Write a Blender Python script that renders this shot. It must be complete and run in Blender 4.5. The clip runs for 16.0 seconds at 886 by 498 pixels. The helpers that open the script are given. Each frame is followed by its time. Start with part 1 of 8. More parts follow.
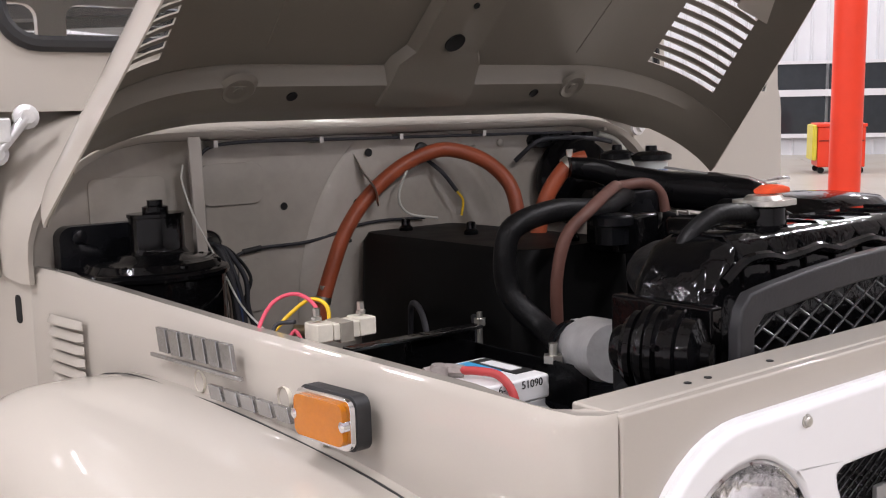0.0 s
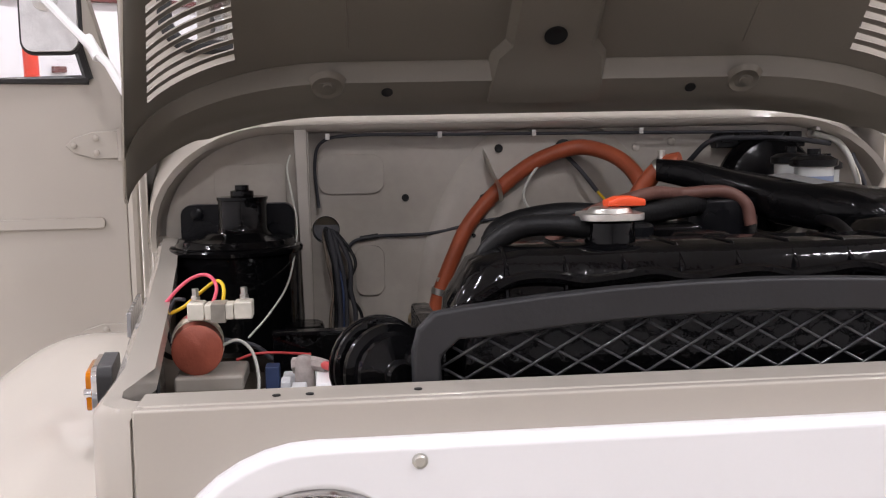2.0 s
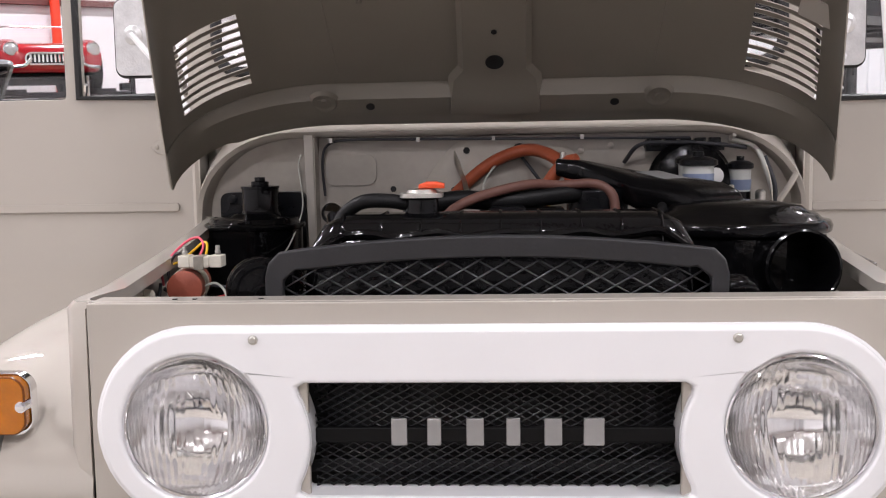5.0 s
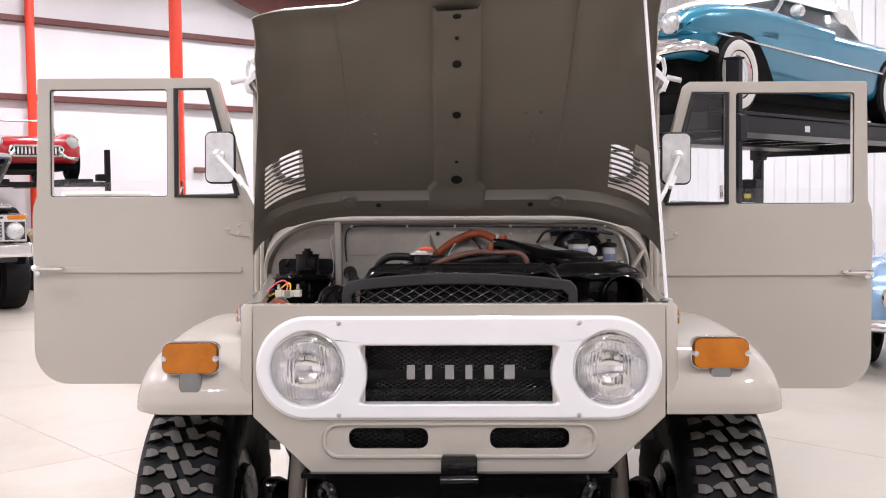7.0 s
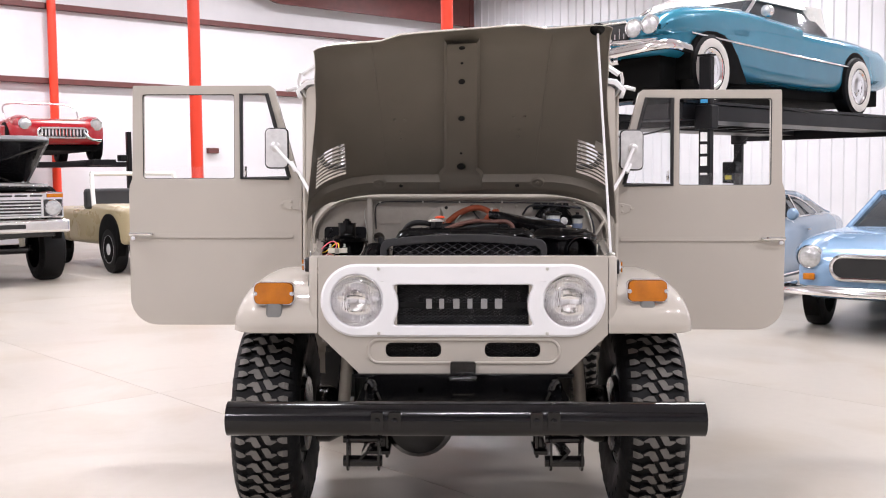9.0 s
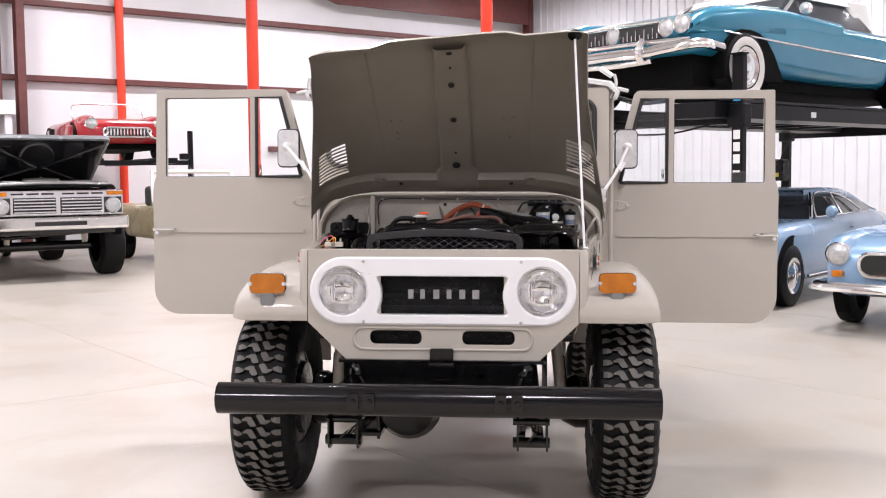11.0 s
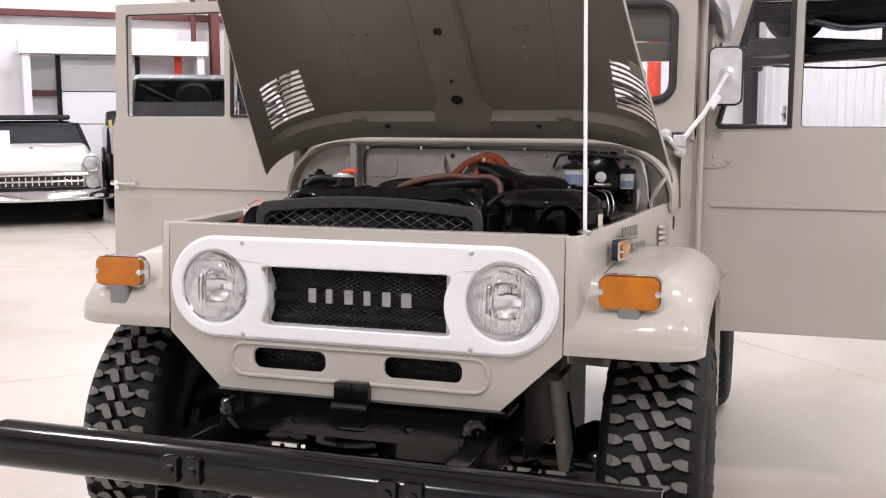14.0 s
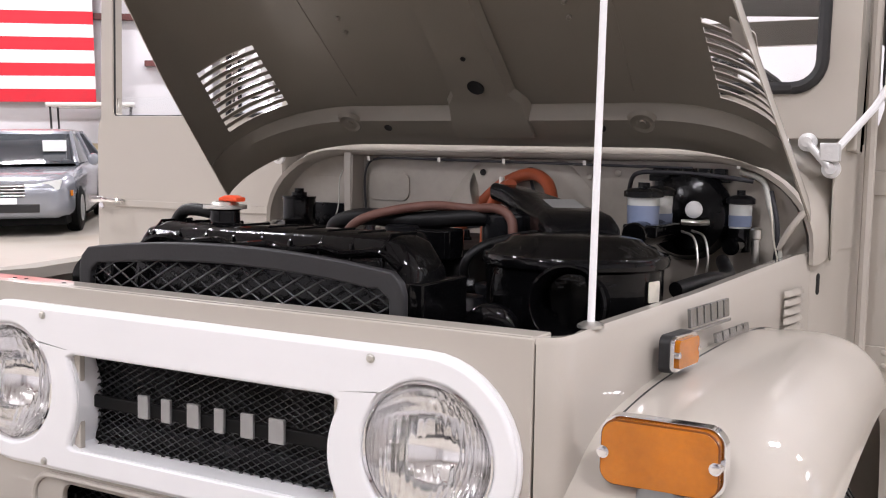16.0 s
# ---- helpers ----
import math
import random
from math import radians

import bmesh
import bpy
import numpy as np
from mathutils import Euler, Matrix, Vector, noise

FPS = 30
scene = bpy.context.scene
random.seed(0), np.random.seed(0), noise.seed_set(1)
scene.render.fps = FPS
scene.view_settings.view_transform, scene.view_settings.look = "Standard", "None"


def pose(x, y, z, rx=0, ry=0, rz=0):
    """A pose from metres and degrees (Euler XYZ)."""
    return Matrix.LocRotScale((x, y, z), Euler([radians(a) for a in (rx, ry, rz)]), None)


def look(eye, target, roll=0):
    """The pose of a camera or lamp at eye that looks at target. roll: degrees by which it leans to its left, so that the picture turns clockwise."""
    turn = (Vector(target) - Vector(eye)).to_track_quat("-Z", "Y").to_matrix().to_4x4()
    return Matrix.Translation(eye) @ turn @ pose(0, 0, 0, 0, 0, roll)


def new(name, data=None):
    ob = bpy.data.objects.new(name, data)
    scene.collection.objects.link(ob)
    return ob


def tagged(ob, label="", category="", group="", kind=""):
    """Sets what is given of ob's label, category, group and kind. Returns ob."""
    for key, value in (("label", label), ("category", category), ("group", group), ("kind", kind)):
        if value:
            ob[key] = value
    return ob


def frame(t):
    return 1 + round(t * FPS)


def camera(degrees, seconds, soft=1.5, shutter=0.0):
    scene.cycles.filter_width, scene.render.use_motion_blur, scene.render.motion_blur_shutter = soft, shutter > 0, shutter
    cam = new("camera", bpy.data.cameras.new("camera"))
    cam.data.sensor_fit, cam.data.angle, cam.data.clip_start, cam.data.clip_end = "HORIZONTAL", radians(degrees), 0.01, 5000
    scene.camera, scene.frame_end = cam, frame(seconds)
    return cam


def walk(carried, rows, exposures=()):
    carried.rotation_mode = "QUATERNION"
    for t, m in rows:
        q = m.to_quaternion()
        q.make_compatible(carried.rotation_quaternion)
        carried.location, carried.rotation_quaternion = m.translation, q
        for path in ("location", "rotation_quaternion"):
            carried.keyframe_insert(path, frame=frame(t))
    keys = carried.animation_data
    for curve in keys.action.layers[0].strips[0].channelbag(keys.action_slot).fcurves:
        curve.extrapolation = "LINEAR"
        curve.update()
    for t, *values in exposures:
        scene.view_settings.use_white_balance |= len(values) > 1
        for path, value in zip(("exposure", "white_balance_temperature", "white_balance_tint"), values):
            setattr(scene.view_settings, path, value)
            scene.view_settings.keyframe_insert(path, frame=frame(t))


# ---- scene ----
import collections
cam = camera(46.6, 16.0, soft=1.1)
PATH = [
    (0, (-1.134, -0.514, 1.394), (0.057, 1.064, 1.09), -1.2),
    (0.5, (-0.962, -0.634, 1.389), (-0.016, 1.102, 1.087), -1.2),
    (1, (-0.766, -0.724, 1.381), (-0.083, 1.132, 1.087), -1.3),
    (1.5, (-0.568, -0.79, 1.388), (-0.141, 1.141, 1.09), -1.6),
    (2, (-0.377, -0.79, 1.379), (-0.169, 1.177, 1.087), -1.4),
    (2.5, (-0.186, -0.779, 1.387), (-0.167, 1.198, 1.083), -1.3),
    (3, (-0.067, -0.758, 1.379), (-0.158, 1.217, 1.083), -1.5),
    (3.5, (0.005, -0.779, 1.375), (-0.142, 1.194, 1.084), -1.6),
    (4, (0.037, -0.863, 1.376), (-0.124, 1.11, 1.09), -1.7),
    (6.5, (-0.002, -2.339, 1.408), (-0.031, -0.346, 1.246), -1),
    (7, (-0.012, -2.696, 1.413), (-0.029, -0.698, 1.314), -0.7),
    (7.5, (-0.045, -3.074, 1.420), (-0.038, -1.078, 1.316), -0.7),
    (8, (-0.048, -3.37, 1.420), (-0.041, -1.374, 1.313), -0.8),
    (8.5, (-0.051, -3.647, 1.425), (-0.058, -1.652, 1.290), -0.7),
    (11, (0.331, -4.101, 1.427), (0.176, -2.113, 1.285), -0.6),
    (11.5, (0.47, -3.907, 1.427), (0.221, -1.928, 1.282), -0.8),
    (12, (0.626, -3.664, 1.432), (0.283, -1.7, 1.283), -0.8),
    (12.5, (0.764, -3.389, 1.433), (0.307, -1.451, 1.256), -1.1),
    (13, (0.873, -3.069, 1.419), (0.358, -1.15, 1.200), -0.4),
    (13.5, (0.96, -2.751, 1.409), (0.42, -0.841, 1.173), -0.6),
    (14, (1.019, -2.429, 1.403), (0.423, -0.536, 1.158), -0.4),
    (14.5, (1.058, -2.089, 1.397), (0.399, -0.217, 1.153), -0.3),
    (15, (1.077, -1.77, 1.398), (0.347, 0.076, 1.157), -0.2),
    (15.5, (1.082, -1.446, 1.394), (0.239, 0.352, 1.16), 0.0),
    (16, (1.061, -1.126, 1.383), (0.107, 0.616, 1.154), -0.2),
]

# The vehicle stands pitched a little against the level floor.
PITCH, PIVOT = -2.0, 0.45
BASE = pose(0, PIVOT, 0, PITCH, 0, 0) @ pose(0, -PIVOT, 0)
walk(cam, [(t, look(eye, target, roll)) for t, eye, target, roll in PATH],
     exposures=[(0.0, 0.02), (4.2, 0.02), (6.5, 0.08), (11.0, 0.12), (13.5, 0.12), (16.0, 0.15)])

# ---- light ----
world = bpy.data.worlds.new("world")
scene.world = world
world.use_nodes = True
world.node_tree.nodes["Background"].inputs[0].default_value = (0.8, 0.85, 0.95, 1)
world.node_tree.nodes["Background"].inputs[1].default_value = 0.02
LAMP_WATTS = 249.0
LAMP_COLOUR = (1.0, 0.965, 1.03)
HALL_TURN = 42.0                         # the hall's long wall runs along this yaw
HALL = pose(-4.1, 25.3, 0, 0, 0, HALL_TURN)  # local x along the long wall, local -y into the hall
CEILING = 7.2


# ---- materials ----
def material(name, colour, rough=0.5, metal=0.0, scale=8.0, vary=0.12, bump=0.02, fine=120.0, coat=0.0, ior=1.45, wear=0.0, dark=None):
    """A surface with variation at two scales: broad mottling and fine grain."""
    m = bpy.data.materials.new(name)
    m.use_nodes = True
    nt = m.node_tree
    bsdf = nt.nodes["Principled BSDF"]
    tex = nt.nodes.new("ShaderNodeTexCoord")
    big = nt.nodes.new("ShaderNodeTexNoise")
    big.inputs["Scale"].default_value, big.inputs["Detail"].default_value = scale, 4
    small = nt.nodes.new("ShaderNodeTexNoise")
    small.inputs["Scale"].default_value, small.inputs["Detail"].default_value = fine, 3
    nt.links.new(tex.outputs["Object"], big.inputs["Vector"])
    nt.links.new(tex.outputs["Object"], small.inputs["Vector"])
    mix = nt.nodes.new("ShaderNodeMix")
    mix.data_type = "RGBA"
    lo = dark or [c * (1 - vary) for c in colour]
    hi = [min(1, c * (1 + vary * 0.6)) for c in colour]
    mix.inputs[6].default_value, mix.inputs[7].default_value = (*lo, 1), (*hi, 1)
    add = nt.nodes.new("ShaderNodeMath")
    add.operation = "MULTIPLY_ADD"
    add.inputs[1].default_value = 0.35
    nt.links.new(small.outputs["Fac"], add.inputs[0])
    ramp = nt.nodes.new("ShaderNodeMapRange")
    ramp.inputs[1].default_value, ramp.inputs[2].default_value = 0.3, 0.7
    ramp.inputs[3].default_value, ramp.inputs[4].default_value = 0.0, 0.65
    nt.links.new(big.outputs["Fac"], ramp.inputs[0])
    nt.links.new(ramp.outputs[0], add.inputs[2])
    nt.links.new(add.outputs[0], mix.inputs[0])
    nt.links.new(mix.outputs[2], bsdf.inputs["Base Color"])
    rr = nt.nodes.new("ShaderNodeMapRange")
    rr.inputs[3].default_value, rr.inputs[4].default_value = max(0.02, rough * 0.75), min(1, rough * 1.3 + wear)
    nt.links.new(big.outputs["Fac"], rr.inputs[0])
    nt.links.new(rr.outputs[0], bsdf.inputs["Roughness"])
    bsdf.inputs["Metallic"].default_value = metal
    bsdf.inputs["IOR"].default_value = ior
    bsdf.inputs["Coat Weight"].default_value = coat
    bsdf.inputs["Coat Roughness"].default_value = 0.025
    if bump:
        b = nt.nodes.new("ShaderNodeBump")
        b.inputs["Strength"].default_value, b.inputs["Distance"].default_value = bump, 0.01
        nt.links.new(small.outputs["Fac"], b.inputs["Height"])
        nt.links.new(b.outputs[0], bsdf.inputs["Normal"])
    return m


def glass(name, colour=(1, 1, 1), rough=0.02, ior=1.45):
    m = bpy.data.materials.new(name)
    m.use_nodes = True
    bsdf = m.node_tree.nodes["Principled BSDF"]
    bsdf.inputs["Base Color"].default_value = (*colour, 1)
    bsdf.inputs["Roughness"].default_value = rough
    bsdf.inputs["Transmission Weight"].default_value = 1.0
    bsdf.inputs["IOR"].default_value = ior
    return m


PAINT = material("beige_paint", (0.45, 0.415, 0.365), 0.5, scale=2.5, vary=0.05, bump=0.004, fine=300, coat=0.9, ior=1.25)
# beige with real grime; patchy shade of the bay is mixed into it
BAY_PAINT = material("grimy_shaded_bay_paint", (0.4, 0.366, 0.318), 0.36, scale=5, vary=0.26, bump=0.03, fine=60, coat=0.5, ior=1.35, wear=0.2)
# the body beige darkened: shade under the open hood is in this colour
UNDER_SHADE = material("hood_underside_shaded", (0.205, 0.184, 0.152), 0.4, scale=4, vary=0.1, bump=0.015, fine=200, coat=0.35)
WHITE = material("white_paint", (0.82, 0.82, 0.83), 0.3, scale=3, vary=0.03, bump=0.004, fine=300, coat=0.7)
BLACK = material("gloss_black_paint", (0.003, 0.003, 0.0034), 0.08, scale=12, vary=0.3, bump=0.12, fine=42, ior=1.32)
SATIN = material("satin_black_metal", (0.005, 0.0053, 0.0065), 0.27, scale=9, vary=0.25, bump=0.05, fine=150, ior=1.3)
BUMPER_BLACK = material("powder_coat_black", (0.003, 0.003, 0.004), 0.14, scale=6, vary=0.2, bump=0.004, fine=220)
# darkened past plain rubber so the grooves hold their shade
RUBBER = material("tyre_rubber", (0.004, 0.004, 0.0045), 0.5, scale=15, vary=0.3, bump=0.15, fine=160, wear=0.1, ior=1.3)
# dust on the block tops, lightened further as if lit
TREAD_TOP = material("tread_rubber_dusty_lit", (0.125, 0.117, 0.107), 0.72, scale=20, vary=0.35, bump=0.25, fine=140, wear=0.1)
HOSE = material("black_hose_rubber", (0.007, 0.007, 0.0075), 0.42, scale=20, vary=0.3, bump=0.1, fine=200, ior=1.3)
SEAL = material("rubber_seal", (0.02, 0.02, 0.021), 0.5, scale=15, vary=0.2, bump=0.05)
CHROME = material("chrome", (0.86, 0.86, 0.87), 0.09, 1.0, scale=10, vary=0.06, bump=0.0)
DARK_CHROME = material("worn_dark_chrome", (0.42, 0.42, 0.42), 0.2, 0.9, scale=30, vary=0.2, bump=0.0)
ZINC = material("zinc_plate", (0.62, 0.61, 0.57), 0.35, 1.0, scale=30, vary=0.2, bump=0.05)
ALU = material("cast_aluminium", (0.74, 0.74, 0.74), 0.34, 0.55, scale=30, vary=0.2, bump=0.1, fine=160)
GUARD_MESH = material("grey_mesh_enamel", (0.03, 0.03, 0.033), 0.22, scale=20, vary=0.3, bump=0.0, ior=1.5)
MESH_BLACK = material("mesh_black_enamel", (0.012, 0.012, 0.014), 0.26, scale=20, vary=0.3, bump=0.0, ior=1.5)
CHASSIS_BLACK = material("gloss_chassis_black", (0.003, 0.003, 0.0034), 0.12, scale=10, vary=0.3, bump=0.06, fine=30, ior=1.48)
GUARD_GREY = material("dull_charcoal_enamel", (0.017, 0.017, 0.019), 0.5, scale=14, vary=0.25, bump=0.05, fine=160)
FLAT_BLACK = material("dull_black_engine_paint", (0.004, 0.004, 0.004), 0.5, scale=12, vary=0.3, bump=0.02, fine=90, ior=1.25)
SEMI_BLACK = material("semi_gloss_black", (0.004, 0.004, 0.0045), 0.15, scale=12, vary=0.3, bump=0.1, fine=50, ior=1.24)
AMBER = material("amber_lens", (0.5, 0.155, 0.003), 0.12, scale=16, vary=0.3, bump=0.05, fine=180, ior=1.42, coat=0.6)
AMBER_EDGE = material("dark_amber_plastic", (0.16, 0.045, 0.003), 0.2, scale=20, vary=0.2, bump=0.0)
ORANGE_HOSE = material("orange_heater_hose", (0.37, 0.083, 0.034), 0.42, scale=18, vary=0.35, bump=0.08, fine=130)
PINK_HOSE = material("faded_red_hose", (0.145, 0.066, 0.05), 0.55, scale=18, vary=0.3, bump=0.08)
CERAMIC = material("white_ceramic", (0.72, 0.68, 0.58), 0.5, scale=40, vary=0.2, bump=0.05)
COIL_RED = material("red_brown_enamel", (0.34, 0.085, 0.05), 0.5, scale=25, vary=0.3, bump=0.1)
RED_CAP = material("red_lever", (0.75, 0.08, 0.02), 0.4, scale=25, vary=0.2)
WIRE_PINK = material("pink_wire", (0.75, 0.1, 0.16), 0.45, scale=20)
WIRE_YELLOW = material("yellow_wire", (0.8, 0.52, 0.02), 0.45, scale=20)
WIRE_WHITE = material("white_wire", (0.55, 0.55, 0.5), 0.5, scale=20)
WIRE_DARK = material("dark_loom", (0.03, 0.03, 0.035), 0.6, scale=40)
PLASTIC_WHITE = material("translucent_white_plastic", (0.62, 0.64, 0.62), 0.35, scale=20, vary=0.1)
PLASTIC_BLUE = material("blue_grey_fluid", (0.22, 0.27, 0.40), 0.35, scale=20, vary=0.15)
LABEL_WHITE = material("label_white", (0.8, 0.8, 0.8), 0.4, scale=10, vary=0.04)
LABEL_BLUE = material("label_blue", (0.05, 0.35, 0.65), 0.4, scale=10, vary=0.06)
LABEL_BLACK = material("label_black", (0.02, 0.02, 0.02), 0.4, scale=10)
BATTERY_GREY = material("battery_case_grey", (0.55, 0.56, 0.57), 0.4, scale=10, vary=0.06)
GLASS = glass("clear_glass", (0.97, 0.98, 0.98))
LENS = glass("lamp_glass", (0.99, 0.99, 0.99), 0.03)


def flute(m, strength, depth):
    """Upright moulded flutes, which draw the light out into level streaks."""
    nt = m.node_tree
    tex = nt.nodes.new("ShaderNodeTexCoord")
    ribs = nt.nodes.new("ShaderNodeTexWave")
    ribs.bands_direction = "X"
    ribs.inputs["Scale"].default_value, ribs.inputs["Distortion"].default_value = 40.0, 0.4
    ribs.inputs["Detail"].default_value = 1.0
    nt.links.new(tex.outputs["Object"], ribs.inputs["Vector"])
    stretch = nt.nodes.new("ShaderNodeMapping")
    stretch.inputs["Scale"].default_value = (7, 7, 26)
    nt.links.new(tex.outputs["Object"], stretch.inputs["Vector"])
    streak = nt.nodes.new("ShaderNodeTexNoise")
    streak.inputs["Scale"].default_value, streak.inputs["Detail"].default_value = 1.0, 1
    nt.links.new(stretch.outputs[0], streak.inputs["Vector"])
    add = nt.nodes.new("ShaderNodeMath")
    add.operation = "MULTIPLY_ADD"
    add.inputs[1].default_value = 30.0
    nt.links.new(streak.outputs["Fac"], add.inputs[0])
    nt.links.new(ribs.outputs["Fac"], add.inputs[2])
    b = nt.nodes.new("ShaderNodeBump")
    b.inputs["Strength"].default_value, b.inputs["Distance"].default_value = strength, depth
    nt.links.new(add.outputs[0], b.inputs["Height"])
    nt.links.new(b.outputs[0], nt.nodes["Principled BSDF"].inputs["Normal"])


flute(LENS, 0.08, 0.0004)
REFLECTOR = material("lamp_reflector", (0.95, 0.95, 0.95), 0.1, 1.0, scale=30, vary=0.05, bump=0.0)
flute(REFLECTOR, 0.4, 0.0005)
# near-black for the shade inside holes and behind openings
RECESS_SHADE = material("recess_shade", (0.01, 0.01, 0.01), 0.7, scale=20)
LAMP_BASE = material("grey_lamp_base", (0.2, 0.2, 0.195), 0.5, scale=20)
SILVER_PAINT = material("silver_badge", (0.36, 0.36, 0.36), 0.35, 0.6, scale=20)
CLOTH = material("dark_seat_vinyl", (0.03, 0.03, 0.032), 0.6, scale=20, bump=0.1)


def concrete():
    m = material("sealed_concrete", (0.43, 0.394, 0.342), 0.3, scale=0.7, vary=0.15, bump=0.03, fine=14, wear=0.1)
    nt = m.node_tree
    bsdf = nt.nodes["Principled BSDF"]
    src = bsdf.inputs["Base Color"].links[0].from_socket
    tex = nt.nodes.new("ShaderNodeTexCoord")
    stain = nt.nodes.new("ShaderNodeTexNoise")
    stain.inputs["Scale"].default_value, stain.inputs["Detail"].default_value, stain.inputs["Distortion"].default_value = 1.1, 9, 0.7
    nt.links.new(tex.outputs["Object"], stain.inputs["Vector"])
    fac = nt.nodes.new("ShaderNodeMapRange")
    fac.inputs[1].default_value, fac.inputs[2].default_value, fac.inputs[3].default_value, fac.inputs[4].default_value = 0.48, 0.74, 0.0, 0.75
    nt.links.new(stain.outputs["Fac"], fac.inputs[0])
    mix = nt.nodes.new("ShaderNodeMix")
    mix.data_type = "RGBA"
    mix.inputs[7].default_value = (0.33, 0.275, 0.205, 1)
    nt.links.new(fac.outputs[0], mix.inputs[0])
    nt.links.new(src, mix.inputs[6])
    nt.links.new(mix.outputs[2], bsdf.inputs["Base Color"])
    return m


CONCRETE = concrete()
JOINT = material("floor_joint", (0.26, 0.235, 0.2), 0.8, scale=10)
WALL_WHITE = material("white_insulation_facing", (0.7, 0.69, 0.705), 0.45, scale=1.2, vary=0.06, bump=0.06, fine=6)
PANEL_WHITE = material("white_ribbed_steel", (0.69, 0.7, 0.725), 0.35, scale=2, vary=0.05, bump=0.01)
RED_STEEL = material("red_oxide_steel", (0.125, 0.04, 0.036), 0.5, scale=6, vary=0.25, bump=0.04)
RED_POST = material("bright_red_enamel", (0.72, 0.045, 0.015), 0.35, scale=4, vary=0.1, bump=0.02)
LIFT_BLACK = material("lift_black_steel", (0.005, 0.005, 0.006), 0.34, scale=6, vary=0.25, bump=0.04, ior=1.3)


# ---- kit ----
def part(name, bm, mat, parent=None, label="", bevel=0.0, sharp=38, thick=0.0, category="", kind="", group=""):
    """Links a bmesh as one mesh object, under a thing or a part where one is given."""
    bmesh.ops.recalc_face_normals(bm, faces=bm.faces)
    me = bpy.data.meshes.new(name)
    bm.to_mesh(me)
    bm.free()
    for mm in mat if isinstance(mat, (list, tuple)) else [mat]:
        me.materials.append(mm)
    me.polygons.foreach_set("use_smooth", [True] * len(me.polygons))
    me.set_sharp_from_angle(angle=radians(sharp))
    if thick:
        uses = collections.Counter(e for p in me.polygons for e in p.edge_keys)
        for e in me.edges:
            if uses[e.key] == 1:
                e.use_edge_sharp = True
    ob = new(name, me)
    ob.parent = parent
    if thick:
        s = ob.modifiers.new("thickness", "SOLIDIFY")
        s.thickness, s.offset = thick, 0
    if bevel:
        b = ob.modifiers.new("bevel", "BEVEL")
        b.width, b.segments, b.limit_method, b.angle_limit = bevel, 2, "ANGLE", radians(40)
        b.harden_normals = True
    return tagged(ob, label, category, group, kind)


def thing(name, label, category, group="", at=None):
    ob = tagged(new(name), label, category, group)
    ob.empty_display_size = 0.1
    if at is not None:
        ob.matrix_world = at
    return ob


def B():
    return bmesh.new()


def box(bm, a, b):
    (x0, y0, z0), (x1, y1, z1) = a, b
    v = [bm.verts.new(p) for p in ((x0, y0, z0), (x1, y0, z0), (x1, y1, z0), (x0, y1, z0), (x0, y0, z1), (x1, y0, z1), (x1, y1, z1), (x0, y1, z1))]
    for f in ((0, 3, 2, 1), (4, 5, 6, 7), (0, 1, 5, 4), (1, 2, 6, 5), (2, 3, 7, 6), (3, 0, 4, 7)):
        bm.faces.new([v[i] for i in f])
    return bm


def frame_of(d):
    d = Vector(d).normalized()
    u = d.orthogonal().normalized()
    return u, d.cross(u)


def lathe(bm, origin, axis, profile, n=24):
    """Turns (radius, height along axis) pairs round the axis."""
    o, d = Vector(origin), Vector(axis).normalized()
    u, w = frame_of(d)
    rings = []
    for r, h in profile:
        if r < 1e-6:
            rings.append([bm.verts.new(o + d * h)])
        else:
            rings.append([bm.verts.new(o + d * h + (u * math.cos(k * math.tau / n) + w * math.sin(k * math.tau / n)) * r) for k in range(n)])
    for p, q in zip(rings, rings[1:]):
        for k in range(n):
            a, b, c, e = p[k % len(p)], p[(k + 1) % len(p)], q[(k + 1) % len(q)], q[k % len(q)]
            vs = list(dict.fromkeys((a, b, c, e)))
            if len(vs) > 2:
                bm.faces.new(vs)
    return bm


def cyl(bm, p0, p1, r0, r1=None, n=20):
    r1 = r0 if r1 is None else r1
    h = (Vector(p1) - Vector(p0)).length
    return lathe(bm, p0, Vector(p1) - Vector(p0), [(0, 0), (r0, 0), (r1, h), (0, h)], n)


def spline(pts, steps=6):
    pts = [Vector(p) for p in pts]
    if len(pts) < 3:
        return pts
    ext = [2 * pts[0] - pts[1], *pts, 2 * pts[-1] - pts[-2]]
    out = []
    for i in range(1, len(ext) - 2):
        a, b, c, d = ext[i - 1:i + 3]
        for k in range(steps):
            t = k / steps
            out.append(0.5 * (2 * b + (c - a) * t + (2 * a - 5 * b + 4 * c - d) * t * t + (3 * b - a - 3 * c + d) * t ** 3))
    return out + [pts[-1]]


